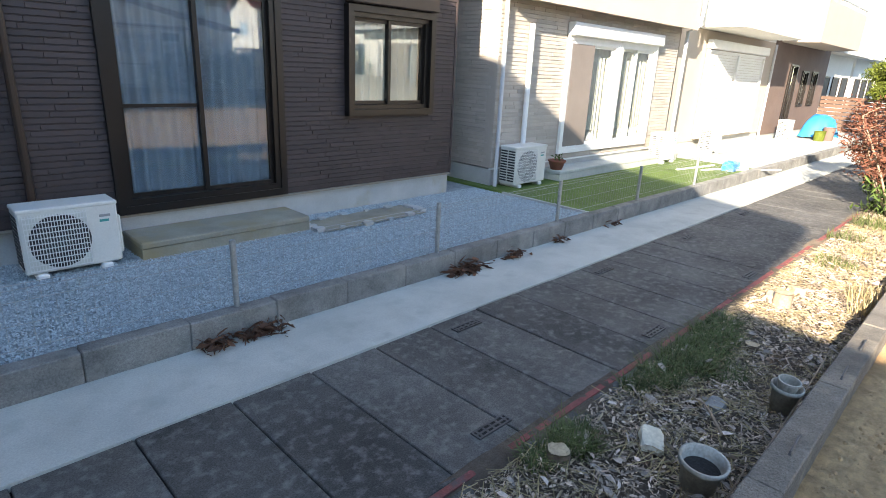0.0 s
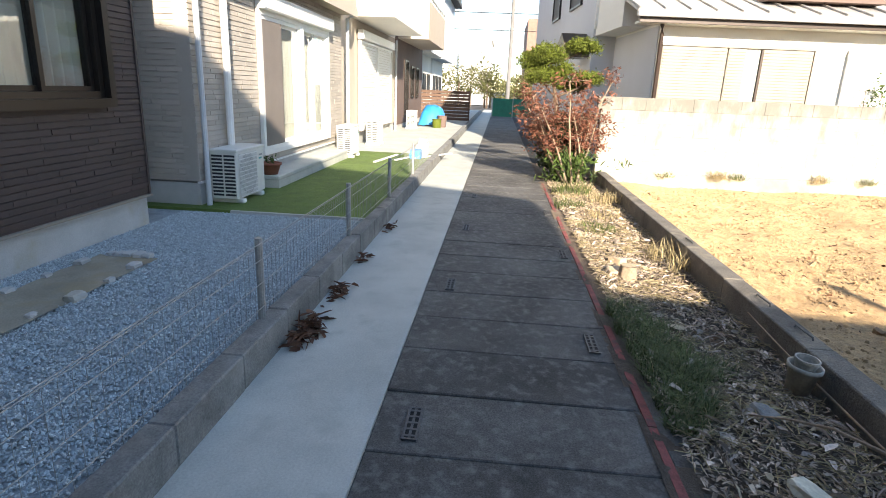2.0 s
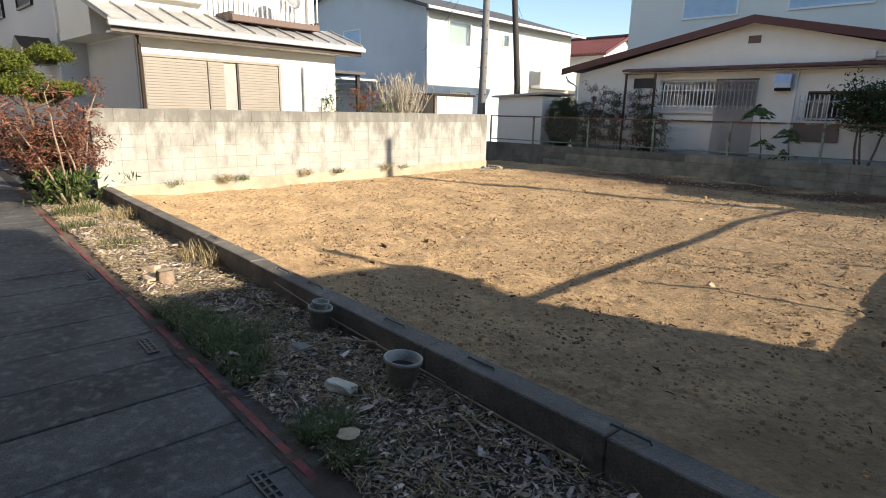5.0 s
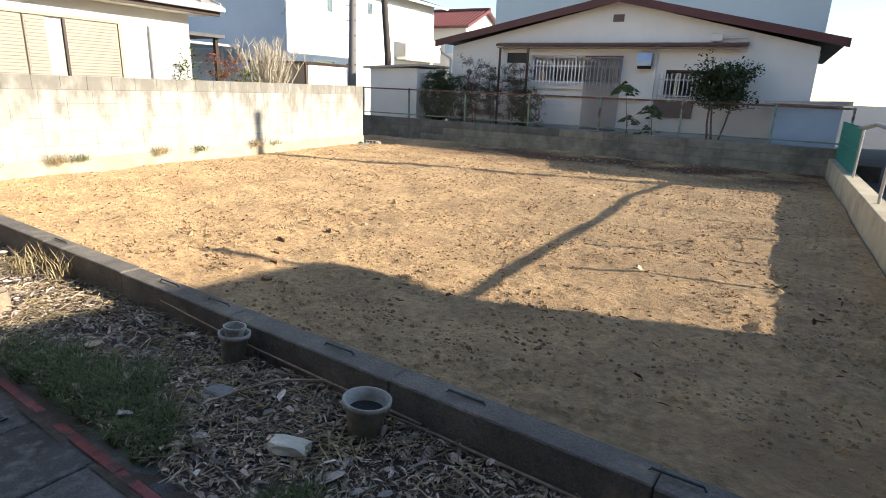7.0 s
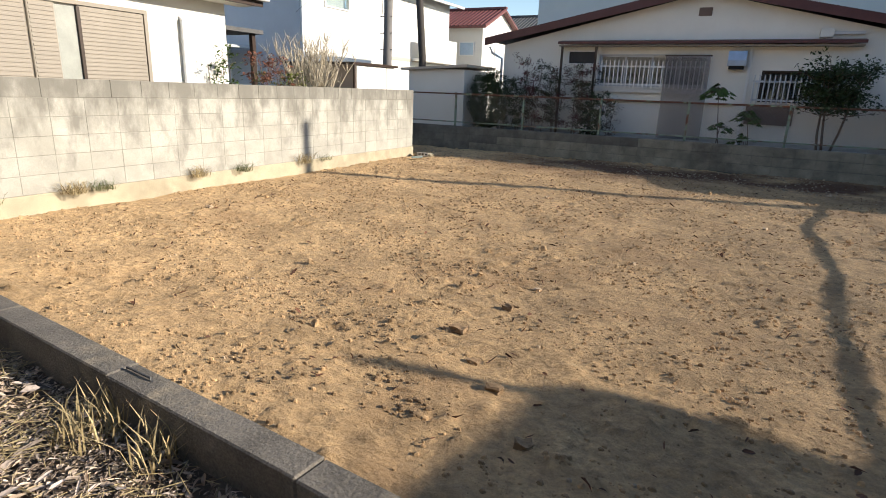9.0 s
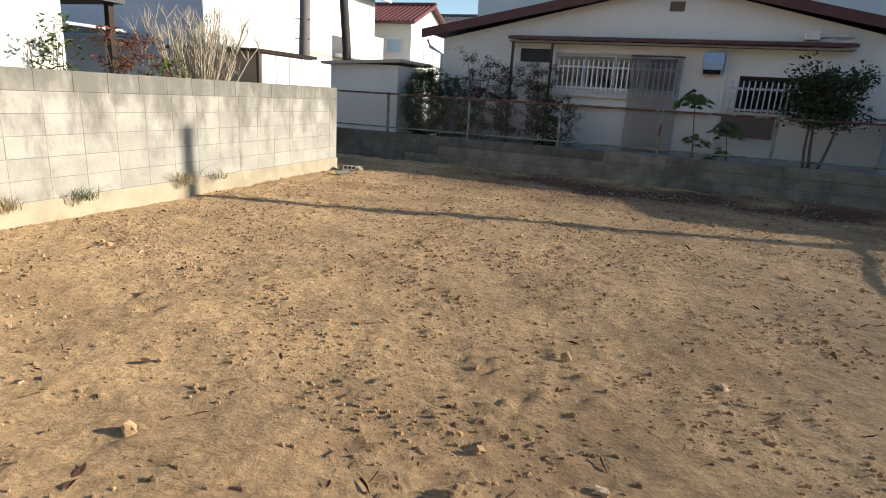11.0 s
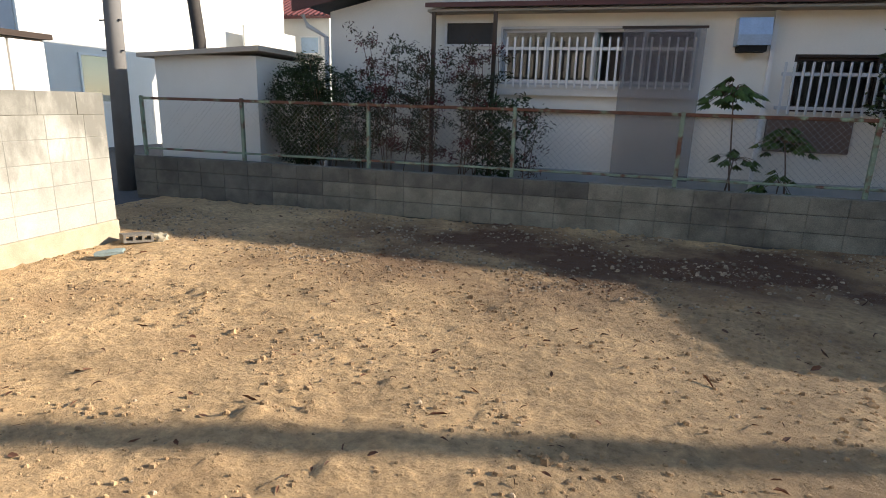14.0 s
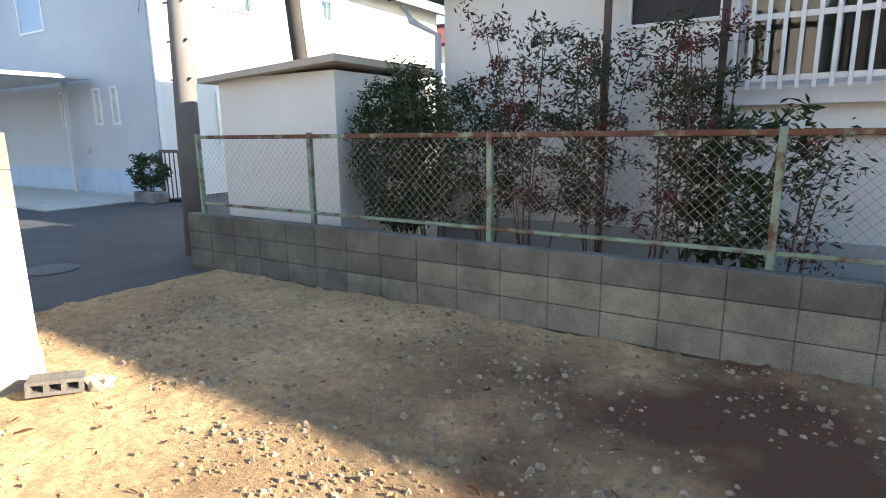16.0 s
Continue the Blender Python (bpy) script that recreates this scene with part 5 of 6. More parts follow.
def straw_bits(u0, u1, v0, v1, n, seed):
    """Broken stalks lying about, in loose drifts."""
    rr = random.Random(seed)
    vs, fs = [], []
    while n:
        u, v = rr.uniform(u0, u1), rr.uniform(v0, v1)
        if noise.noise(Vector((u, v, 5)) * 2.4) < rr.uniform(-0.4, 0.35):
            continue
        n -= 1
        a, l, w = rr.gauss(0.3, 0.9), rr.uniform(0.02, 0.085), rr.uniform(0.0012, 0.003)
        d, e = Vector((math.cos(a), math.sin(a), rr.gauss(0, 0.12))), Vector((-math.sin(a), math.cos(a), 0)) * w
        c = Vector((u, v, 0.03 + abs(rr.gauss(0, 0.012))))
        k = len(vs)
        vs += [c - d * l - e, c - d * l + e, c + d * l + e, c + d * l - e, c - d * l + Vector((0, 0, w)), c + d * l + Vector((0, 0, w))]
        fs += [(k, k + 3, k + 5, k + 4), (k + 1, k + 4, k + 5, k + 2), (k, k + 1, k + 2, k + 3)]
    return vs, fs


litter = new("leaf_litter", raw_mesh("leaf_litter", *scatter_leaves(-3.5, 10.6, 1.14, 1.98, 46000, 0.0145, 0.008, 3, 0.016), M["leaf_dead"]))
litter.matrix_world = LANE
tagged(litter, "grey-brown dead leaves and wood chips covering the bed", "leaf litter", kind="stuff")
curled = new("curled_leaf_litter", raw_mesh("curled_leaf_litter", *scatter_leaves(0.2, 8.5, 1.16, 1.95, 1000, 0.03, 0.02, 8, 0.016), M["leaf_pale"]))
curled.matrix_world = LANE
tagged(curled, "large pale curled leaves lying on the litter", "leaf litter", kind="stuff")
chips = new("wood_chip_litter", raw_mesh("wood_chip_litter", *scatter_leaves(1.2, 10.0, 1.16, 1.95, 900, 0.022, 0.02, 4, 0.012), M["cut_wood"]))
chips.matrix_world = LANE
tagged(chips, "pale wood chips and twigs scattered over the bed", "wood chips", kind="stuff")
straws = new("straw_litter", raw_mesh("straw_litter", *straw_bits(0.8, 10.4, 1.14, 1.98, 3200, 21), M["straw"]))
straws.matrix_world = LANE
tagged(straws, "dry straw stalks lying over the bed", "straw", kind="stuff")
for k, (u, v, n, sp) in enumerate(((1.62, 4.0, 70, 0.09), (1.32, 4.0, 40, 0.06), (3.66, 3.98, 110, 0.1), (4.4, 3.99, 26, 0.08), (5.2, 3.99, 12, 0.06), (6.4, 3.99, 12, 0.08))):
    rr = random.Random(k)
    vs, fs = [], []
    for _ in range(n * 2):
        a, b = scatter_leaves(0, 0.001, 0, 0.001, 1, 0.035, 0.012, rr.random(), 0.035)
        o = Vector((rr.gauss(0, sp), -abs(rr.gauss(0, 0.05)), 0))
        q = len(vs)
        vs += [p + o for p in a]
        fs += [tuple(i + q for i in f) for f in b]
    lp = new("leaf_pile", raw_mesh("leaf_pile", vs, fs, M["leaf_brown"]))
    lp.matrix_world = LANE @ pose(u, v, 0)
    tagged(lp, "small drift of reddish brown leaves against the curb", "leaf pile", "leaf drifts", "stuff")


def tuft(name, m, n, height, spread, material, label, seed, lean=0.5, group="", width=0.004):
    rr = random.Random(seed)
    vs, fs = [], []
    for _ in range(n):
        a, r = rr.uniform(0, 6.283), spread * math.sqrt(rr.random())
        x, y = r * math.cos(a), r * math.sin(a)
        h, l, b = height * rr.uniform(0.4, 1.15), lean * rr.uniform(0.2, 1.3), rr.uniform(0, 6.283)
        dx, dy = math.cos(b) * l * h, math.sin(b) * l * h
        px, py = -math.sin(b) * width, math.cos(b) * width
        k = len(vs)
        vs += [(x - px, y - py, 0), (x + px, y + py, 0), (x + dx * 0.35 + px * 0.8, y + dy * 0.35 + py * 0.8, h * 0.6), (x + dx * 0.35 - px * 0.8, y + dy * 0.35 - py * 0.8, h * 0.6), (x + dx, y + dy, h * 0.95)]
        fs += [(k, k + 1, k + 2, k + 3), (k + 3, k + 2, k + 4)]
    ob = new(name, raw_mesh(name, vs, fs, material))
    ob.matrix_world = m
    return tagged(ob, label, "grass", group, "stuff")


for k, (u, v, n, h, s) in enumerate(((4.4, 1.9, 500, 0.09, 0.13), (4.1, 1.86, 900, 0.1, 0.17), (3.8, 1.83, 1000, 0.1, 0.18), (3.5, 1.82, 1000, 0.11, 0.18), (3.2, 1.86, 700, 0.1, 0.15), (2.25, 1.86, 700, 0.1, 0.13), (2.0, 1.9, 300, 0.09, 0.1), (3.6, 1.62, 320, 0.08, 0.16), (3.0, 1.92, 260, 0.08, 0.09))):
    tuft("grass_tuft", LANE @ pose(u, v, 0.0), n, h, s, M["grass"], "tuft of short green grass among dead leaves", 20 + k, 1.5, "bed grass", 0.0026)
for k, (u, v, n, h, s) in enumerate(((6.9, 1.7, 200, 0.12, 0.22), (7.6, 1.5, 180, 0.14, 0.22), (8.6, 1.3, 220, 0.2, 0.25), (9.3, 1.7, 250, 0.22, 0.3), (5.9, 1.25, 120, 0.2, 0.15), (5.5, 1.2, 60, 0.24, 0.1), (8.2, 1.85, 160, 0.14, 0.2))):
    tuft("dry_grass", LANE @ pose(u, v, 0.0), n, h, s, M["straw"] if k % 3 else M["grass"], "tuft of dry yellow grass in the bed", 40 + k, 0.7, "dry tufts")
for k, (y, n, h) in enumerate(((-0.9, 26, 0.12), (-1.8, 60, 0.16), (-2.15, 40, 0.12), (-3.55, 46, 0.16), (-4.35, 40, 0.13), (-5.75, 40, 0.18), (-6.3, 24, 0.12))):
    tuft("weed", pose(10.61, y, 0.16), n * 3, h * 1.2, 0.15, M["straw"] if k % 2 else M["grass"], "small weed growing at the wall's foot", 60 + k, 1.7, "wall weeds", 0.0028)


def plant_pot(u, v, r, h, material, label, nested=False):
    p = thing("plant_pot", LANE @ pose(u, v, 0.0, 3, -4, 20), label, "plant pot")
    part("pot", lathe([(r * 0.68, 0), (r * 0.95, h * 0.86), (r * 1.08, h * 0.88), (r * 1.1, h), (r * 0.98, h), (r * 0.92, h * 0.82), (r * 0.6, h * 0.4)], 28), material, p, smooth=True)
    part("soil", lathe([(r * 0.85, h * 0.66), (r * 0.9, h * 0.7), (0.01, h * 0.74)], 20), M["potsoil"], p)
    if nested:
        q = part("inner_pot", lathe([(r * 0.5, h * 0.7), (r * 0.7, h * 1.1), (r * 0.78, h * 1.12), (r * 0.78, h * 1.2), (r * 0.68, h * 1.2), (r * 0.6, h * 0.9)], 24), material, p, "smaller pale pot stacked inside")
    return p


plant_pot(3.41, 1.235, 0.078, 0.19, M["pot_white"], "pale weathered plastic pots stacked in each other", True)
plant_pot(2.39, 1.3, 0.1, 0.19, M["pot_white"], "grey-white flower pot with dark soil beside the kerb")
pot = thing("plant_pot", LANE @ pose(7.72, 5.78, 0.32), "terracotta planter with a few seedlings on the plinth", "plant pot")
part("pot", lathe([(0.09, 0), (0.13, 0.12), (0.145, 0.125), (0.145, 0.15), (0.12, 0.15), (0.1, 0.1)], 24), M["terracotta"], pot, smooth=True)
part("soil", lathe([(0.11, 0.1), (0.115, 0.115), (0.01, 0.12)], 16), M["potsoil"], pot)
leaf_part("seedling", leaf_cloud([(0, 0, 0.19), (0.05, 0.02, 0.17)], 14, 0.03, 0.04, 5), M["leaf_green"], pot)


def chunk(name, m, sx, sy, sz, material, label, category, seed, group="", rough=0.25):
    bm = bmesh.new()
    bmesh.ops.create_icosphere(bm, subdivisions=2, radius=1)
    rr = random.Random(seed)
    off = Vector((rr.uniform(0, 50), rr.uniform(0, 50), rr.uniform(0, 50)))
    for v in bm.verts:
        c = Vector([max(-0.62, min(0.62, q)) for q in v.co]) * 1.5
        c *= 1 + rough * noise.noise(c * 1.7 + off)
        v.co = Vector((c.x * sx, c.y * sy, c.z * sz))
    return solid(name, bm, material, m, label, category, group)


chunk("foam_block", LANE @ pose(2.54, 1.59, 0.05, 12, -8, 30), 0.085, 0.06, 0.025, M["foam"], "broken piece of dirty yellowish foam on the leaves", "foam block", 1)
chunk("concrete_lump", LANE @ pose(5.28, 1.78, 0.03), 0.08, 0.1, 0.05, M["pebble"], "rough broken lump of pale concrete", "stone", 5)
chunk("concrete_lump", LANE @ pose(3.15, 1.5, 0.03), 0.07, 0.05, 0.03, M["curb"], "rough broken lump of grey concrete", "stone", 6)


def stump(u, v, r, h, seed, label, ragged=0.0):
    s = thing("tree_stump", LANE @ pose(u, v, -0.02), label, "tree stump")
    rr = random.Random(seed)
    ph = [rr.uniform(0.88, 1.1) for _ in range(20)]
    bm = bmesh.new()
    rings = []
    for z, k in ((0, 1.3), (h * 0.35, 1.06), (h * 0.8, 1.0), (h, 0.97)):
        rings.append([bm.verts.new((r * k * ph[i] * math.cos(i * math.pi / 10), r * k * ph[i] * math.sin(i * math.pi / 10), z + (ragged * rr.uniform(-1, 1) if z == h else 0))) for i in range(20)])
    for a, b in zip(rings, rings[1:]):
        for i in range(20):
            bm.faces.new((a[i], a[(i + 1) % 20], b[(i + 1) % 20], b[i]))
    part("trunk", bm, M["bark_pale"] if ragged else M["bark"], s, smooth=True)
    bm = bmesh.new()
    vs = [bm.verts.new((r * 0.95 * ph[i] * math.cos(i * math.pi / 10), r * 0.95 * ph[i] * math.sin(i * math.pi / 10), h + 0.004 + (ragged * rr.uniform(-1, 1)))) for i in range(20)]
    c = bm.verts.new((0, 0, h + 0.003))
    for i in range(20):
        bm.faces.new((vs[i], vs[(i + 1) % 20], c))
    part("cut_face", bm, M["cut_wood"], s, "pale sawn top")
    return s


stump(2.07, 1.84, 0.056, 0.1, 2, "round sawn tree stump among grass")
stump(5.2, 1.72, 0.07, 0.15, 3, "pale sawn tree stump standing in chips", 0.002)
chunk("concrete_lump", LANE @ pose(5.62, 1.72, 0.04, 5, 8, 40), 0.075, 0.055, 0.04, M["pebble"], "rough pale stone among the chips", "stone", 55)
stump(4.15, 1.62, 0.05, 0.06, 7, "low weathered grey-brown stump in the leaves")
stump(3.2, 1.53, 0.045, 0.05, 8, "low dark stump in the leaves", 0.012)
rr = random.Random(9)
for k in range(34):
    u, v, a, l = rr.uniform(1.3, 9), rr.uniform(1.2, 1.9), rr.uniform(0, 6.28), rr.uniform(0.12, 0.5)
    pts = [(u + math.cos(a) * l * (t - 0.5), v + math.sin(a) * min(l, 0.5) * (t - 0.5) * 0.5, 0.045 + 0.02 * math.sin(3 * t + k)) for t in (0, 0.33, 0.66, 1)]
    solid("twig", tube(bmesh.new(), pts, rr.uniform(0.003, 0.008), 5, 0.002), M["bark_pale"] if k % 2 else M["bark"], LANE, "dry fallen twig lying on the leaves", "twig", "fallen twigs")
for pts in ([(2.2, 1.13, 0.05), (2.9, 1.15, 0.08), (3.5, 1.16, 0.1), (4.2, 1.18, 0.16)], [(1.3, 1.15, 0.04), (2.1, 1.15, 0.05), (2.7, 1.18, 0.06)], [(2.62, 1.3, 0.2), (2.78, 1.42, 0.2), (2.95, 1.5, 0.13), (3.1, 1.6, 0.05)]):
    solid("vine", tube(bmesh.new(), pts, 0.008, 6, 0.004), M["bark_pale"], LANE, "dry trailing vine along the kerb", "vine", "dry vines")
for u in (1.14, 2.03, 2.8, 3.81, 4.34, 5.89):
    solid("kerb_iron", tube(bmesh.new(), [(u - 0.1, 1.03, 0.197), (u - 0.09, 1.03, 0.212), (u + 0.09, 1.035, 0.212), (u + 0.1, 1.035, 0.197)], 0.006, 6), M["iron"], LANE, "thin rusty iron strap on the kerb", "iron strap", "kerb irons")


# ---- clods and stones on the soil ----
def stones(n, seed, smin, smax, xr, yr, bias=2.5):
    rr = random.Random(seed)
    vs, fs = [], []
    for _ in range(n):
        x = rr.uniform(*xr)
        y = rr.uniform(*yr)
        if y > lot_edge(x) - 0.12:
            continue
        clump = 0.6 * noise.noise(Vector((x, y, 3)) * 0.9) + 0.7 * noise.noise(Vector((x, y, 7)) * 4.5)
        furrow = 0.25 * math.sin((x * 0.45 + y) * 4.2 + 2.5 * noise.noise(Vector((x, y, 9)) * 0.5))
        if clump + furrow < rr.uniform(-0.35, 0.45):
            continue
        s = smin + (smax - smin) * rr.random() ** bias
        z = soil_height(x, y) + s * 0.1
        k = len(vs)
        a = rr.uniform(0, 6.28)
        low, up = [], []
        top = s * rr.uniform(0.4, 0.85)
        for i in range(6):
            t = a + i * 1.0472
            q = s * rr.uniform(0.75, 1.1)
            low.append((x + q * math.cos(t), y + q * math.sin(t) * 0.8, z - s * 0.3))
            g = q * rr.uniform(0.45, 0.75)
            up.append((x + g * math.cos(t + 0.2), y + g * math.sin(t + 0.2) * 0.8, z + top * rr.uniform(0.55, 1.0)))
        vs += low + up + [(x, y, z + top)]
        for i in range(6):
            n2 = (i + 1) % 6
            fs += [(k + i, k + n2, k + 6 + n2, k + 6 + i), (k + 6 + i, k + 6 + n2, k + 12)]
    return vs, fs


ob = tagged(new("soil_clod", raw_mesh("soil_clod", *stones(120000, 1, 0.0025, 0.022, (0.1, 12.2), (-11.9, 1.0), 4.2), M["stone"])), "crumbs and clods of dry soil strewn over the lot", "soil clods", kind="stuff")
ob = tagged(new("pebble", raw_mesh("pebble", *stones(5000, 2, 0.003, 0.02, (0.1, 12.2), (-11.9, 1.0), 3), M["pebble"])), "small pale pebbles strewn over the lot", "pebbles", kind="stuff")
ob = tagged(new("rubble", raw_mesh("rubble", *stones(11000, 5, 0.004, 0.03, (2.2, 12.2), (-11.9, -9.4), 4), M["rubble"])), "broken brownish rubble in the soil by the back wall", "rubble", kind="stuff")
ob = tagged(new("dead_leaf", raw_mesh("dead_leaf", *[(lambda vs, fs: ([Vector((p.x, p.y, p.z + soil_height(p.x, p.y))) for p in vs], fs))(*scatter_leaves(0.3, 10.4, -11.5, 0.1, 1500, 0.022, 0.004, 12, 0.01))][0], M["leaf_brown"])), "scattered brown leaf scraps on the soil", "leaf scraps", kind="stuff")
ob = tagged(new("soil_lump", raw_mesh("soil_lump", *stones(7000, 9, 0.007, 0.03, (0.1, 12.2), (-11.9, 1.0), 4), M["stone"])), "larger lumps of broken soil over the lot", "soil lumps", kind="stuff")


def trodden(x0, y0, n, spread, seed):
    """A heap of crumbs darker than the soil round them."""
    rr = random.Random(seed)
    vs, fs = [], []
    for _ in range(n):
        x, y = x0 + rr.gauss(0, spread), y0 + rr.gauss(0, spread * 0.5)
        s = 0.005 + 0.022 * rr.random() ** 2
        z, k, a = soil_height(x, y), len(vs), rr.uniform(0, 6.28)
        for ring, zz in ((1.0, -0.3), (0.8, 0.45)):
            for i in range(6):
                t, q = a + i * 1.0472, s * ring * rr.uniform(0.6, 1.15)
                vs.append((x + q * math.cos(t), y + q * math.sin(t) * 0.7, z + s * zz * rr.uniform(0.7, 1.4)))
        vs.append((x, y, z + s * rr.uniform(0.5, 0.9)))
        for i in range(6):
            j = (i + 1) % 6
            fs += [(k + i, k + j, k + 6 + j, k + 6 + i), (k + 6 + i, k + 6 + j, k + 12)]
    ob = new("soil_crumb", raw_mesh("soil_crumb", vs, fs, M["clod_dark"]))
    tagged(ob, "patch of crumbs darker than the soil", "soil crumbs", "trodden patches", "stuff")


for k, (x, y, n, sp) in enumerate(((4.91, -0.1, 40, 0.09), (6.45, -1.36, 26, 0.1), (5.1, -2.5, 22, 0.1), (5.24, -0.34, 34, 0.1), (6.12, -0.68, 26, 0.09), (6.03, -0.01, 16, 0.06), (5.69, 0.1, 18, 0.06), (6.6, -1.58, 24, 0.12), (6.8, -4.94, 24, 0.1), (7.03, -5.11, 20, 0.1), (6.79, -4.13, 30, 0.1), (6.83, -4.54, 22, 0.08), (7.73, -5.21, 18, 0.07), (5.16, -1.1, 18, 0.05), (5.07, -1.75, 10, 0.04), (3.2, -0.1, 24, 0.12), (2.6, 0.05, 22, 0.1), (2.2, -0.3, 26, 0.14))):
    trodden(x, y, n, sp, 400 + k)
rr = random.Random(515)
for k in range(26):
    trodden(rr.uniform(2.0, 10.2), rr.uniform(-9.4, 0.0), rr.randint(4, 10), rr.uniform(0.03, 0.09), 600 + k)
rr = random.Random(31)
for k in range(46):
    x, y = rr.uniform(0.8, 10.3), rr.uniform(-10.5, 0.0)
    s = rr.uniform(0.016, 0.036)
    chunk("stone", pose(x, y, soil_height(x, y) + s * 0.25, rr.uniform(0, 40), rr.uniform(0, 40), rr.uniform(0, 360)), s, s * 0.8, s * 0.6, M["stone"] if k % 3 else M["pebble"], "rough clod of dried soil on the lot" if k % 3 else "pale broken stone on the lot", "stone", 100 + k, "lot stones", 0.6)
for x, y, s in ((4.66, -0.5, 0.045), (5.17, -1.1, 0.05), (5.05, -1.65, 0.04), (4.35, -0.1, 0.04), (4.9, -0.75, 0.03)):
    chunk("stone", pose(x, y, soil_height(x, y) + s * 0.2), s, s * 0.85, s * 0.6, M["clod_dark"], "large dark clod of soil on the lot", "stone", int(x * 100), "lot stones", 0.8)
chunk("meter_lid", pose(10.2, -8.95, 0.03, 0, 6, 35), 0.13, 0.07, 0.02, M["lid"], "dusty teal plastic box lid beside the wall", "box lid", 8, rough=0.12)
bm = wall_with_holes(-0.14, 0.14, 0.0, 0.085, -0.08, 0.08, [(-0.115 + 0.085 * k, -0.055 + 0.085 * k, 0.022, 0.065) for k in range(3)])
solid("hollow_block", bm, M["kerb"], pose(10.42, -9.5, -0.01, 3, -4, 58), "broken grey hollow concrete block at the wall's end", "concrete block")
chunk("concrete_lump", pose(10.26, -9.66, 0.02, 0, 0, 30), 0.06, 0.05, 0.04, M["footing"], "rough broken lump of concrete beside the block", "stone", 9, rough=0.8)


# ---- gravel ----
def gravel(n, seed):
    rr = random.Random(seed)
    vs, fs = [], []
    for _ in range(n):
        x, y = rr.uniform(-0.6, 6.15), rr.uniform(4.16, 6.1)
        if 3.15 < x < 4.45 and 5.42 < y < 5.82:
            continue
        s = rr.uniform(0.005, 0.0125)
        z = 0.13 + rr.uniform(0, 0.012)
        a = rr.uniform(0, 6.28)
        k = len(vs)
        for i in range(4):
            t = a + i * 1.57
            vs.append((x + s * rr.uniform(0.6, 1.1) * math.cos(t), y + s * rr.uniform(0.6, 1.1) * math.sin(t), z + rr.uniform(-0.3, 0.6) * s))
        vs.append((x + rr.uniform(-0.4, 0.4) * s, y + rr.uniform(-0.4, 0.4) * s, z + s * rr.uniform(0.6, 1.2)))
        fs += [(k + i, k + (i + 1) % 4, k + 4) for i in range(4)]
    return vs, fs


ob = tagged(new("gravel", raw_mesh("gravel", *gravel(100000, 3), M["gravel"])), "blue-grey crushed stone gravel of the yard", "gravel", kind="stuff")
ob.matrix_world = LANE
rr = random.Random(77)
for k in range(18):
    t = k / 18 * 2 * math.pi
    x, y = 3.8 + 0.72 * math.copysign(min(1, abs(math.cos(t)) * 1.3), math.cos(t)), 5.62 + 0.23 * math.sin(t)
    s = rr.uniform(0.03, 0.06)
    chunk("edging_stone", LANE @ pose(x, y, 0.16), s, s * 0.7, s * 0.5, M["foundation"], "pale broken edging stone round the bare patch", "stone", 300 + k, "patch edging stones")


# ---- shrubs and trees ----
def limb(bm, p, d, length, r, rng, wander=0.25, seg=4):
    pts = [Vector(p)]
    d = Vector(d).normalized()
    for _ in range(seg):
        d = (d + Vector((rng.uniform(-1, 1), rng.uniform(-1, 1), rng.uniform(-0.5, 0.8))) * wander).normalized()
        pts.append(pts[-1] + d * length / seg)
    tube(bm, pts, r, 6, r * 0.45)
    return pts


def nandina(x, y, z, height, seed, stems=5, leaf="leaf_nandina", m=WORLD, spread=0.18, per=12, size=0.021, label="slender heavenly bamboo shrub with dark reddish leaves"):
    rng = random.Random(seed)
    t = thing("shrub", m @ pose(x, y, z), label, "shrub", "fence shrubs" if m == WORLD else "")
    bm, spots = bmesh.new(), []
    for k in range(stems):
        a = rng.uniform(0, 6.28)
        p0 = (0.1 * math.cos(a), 0.06 * math.sin(a), 0)
        pts = limb(bm, p0, (0.12 * math.cos(a), 0.12 * math.sin(a), 1), height * rng.uniform(0.75, 1.0), 0.009, rng, 0.07, 6)
        for q in pts[2:]:
            for _ in range(3):
                b = rng.uniform(0, 6.28)
                l = spread * rng.uniform(0.5, 1.3)
                tip = q + Vector((math.cos(b) * l, math.sin(b) * l, rng.uniform(-0.05, 0.16)))
                tube(bm, [q, (q + tip) / 2 + Vector((0, 0, 0.03)), tip], 0.0025, 3)
                spots += [tuple(q.lerp(tip, f)) for f in (0.55, 0.8, 1.0)]
    part("stem", bm, M["bark"], t)
    leaf_part("foliage", leaf_cloud(spots, per, size, 0.05, seed + 1, 0.1, 2.6), M[leaf], t)
    return t


nandina(9.75, -12.5, 0.24, 1.75, 1, 7, leaf="leaf_dark", label="slender heavenly bamboo shrub with dark green leaves")
nandina(9.2, -12.55, 0.24, 1.5, 2, 5, leaf="leaf_dark", label="slender heavenly bamboo shrub with dark green leaves")
nandina(8.75, -12.5, 0.24, 2.15, 3, 6)
nandina(8.2, -12.55, 0.24, 2.0, 4, 5)
nandina(7.85, -12.45, 0.24, 1.8, 5, 4, per=7)
nandina(7.45, -12.5, 0.24, 1.9, 6, 5)
nandina(7.2, -12.4, 0.24, 1.3, 7, 4, leaf="leaf_dark", per=5, size=0.04, label="slender shrub with broad dark green leaves")
nandina(6.9, -12.5, 0.24, 1.2, 8, 2, per=5)


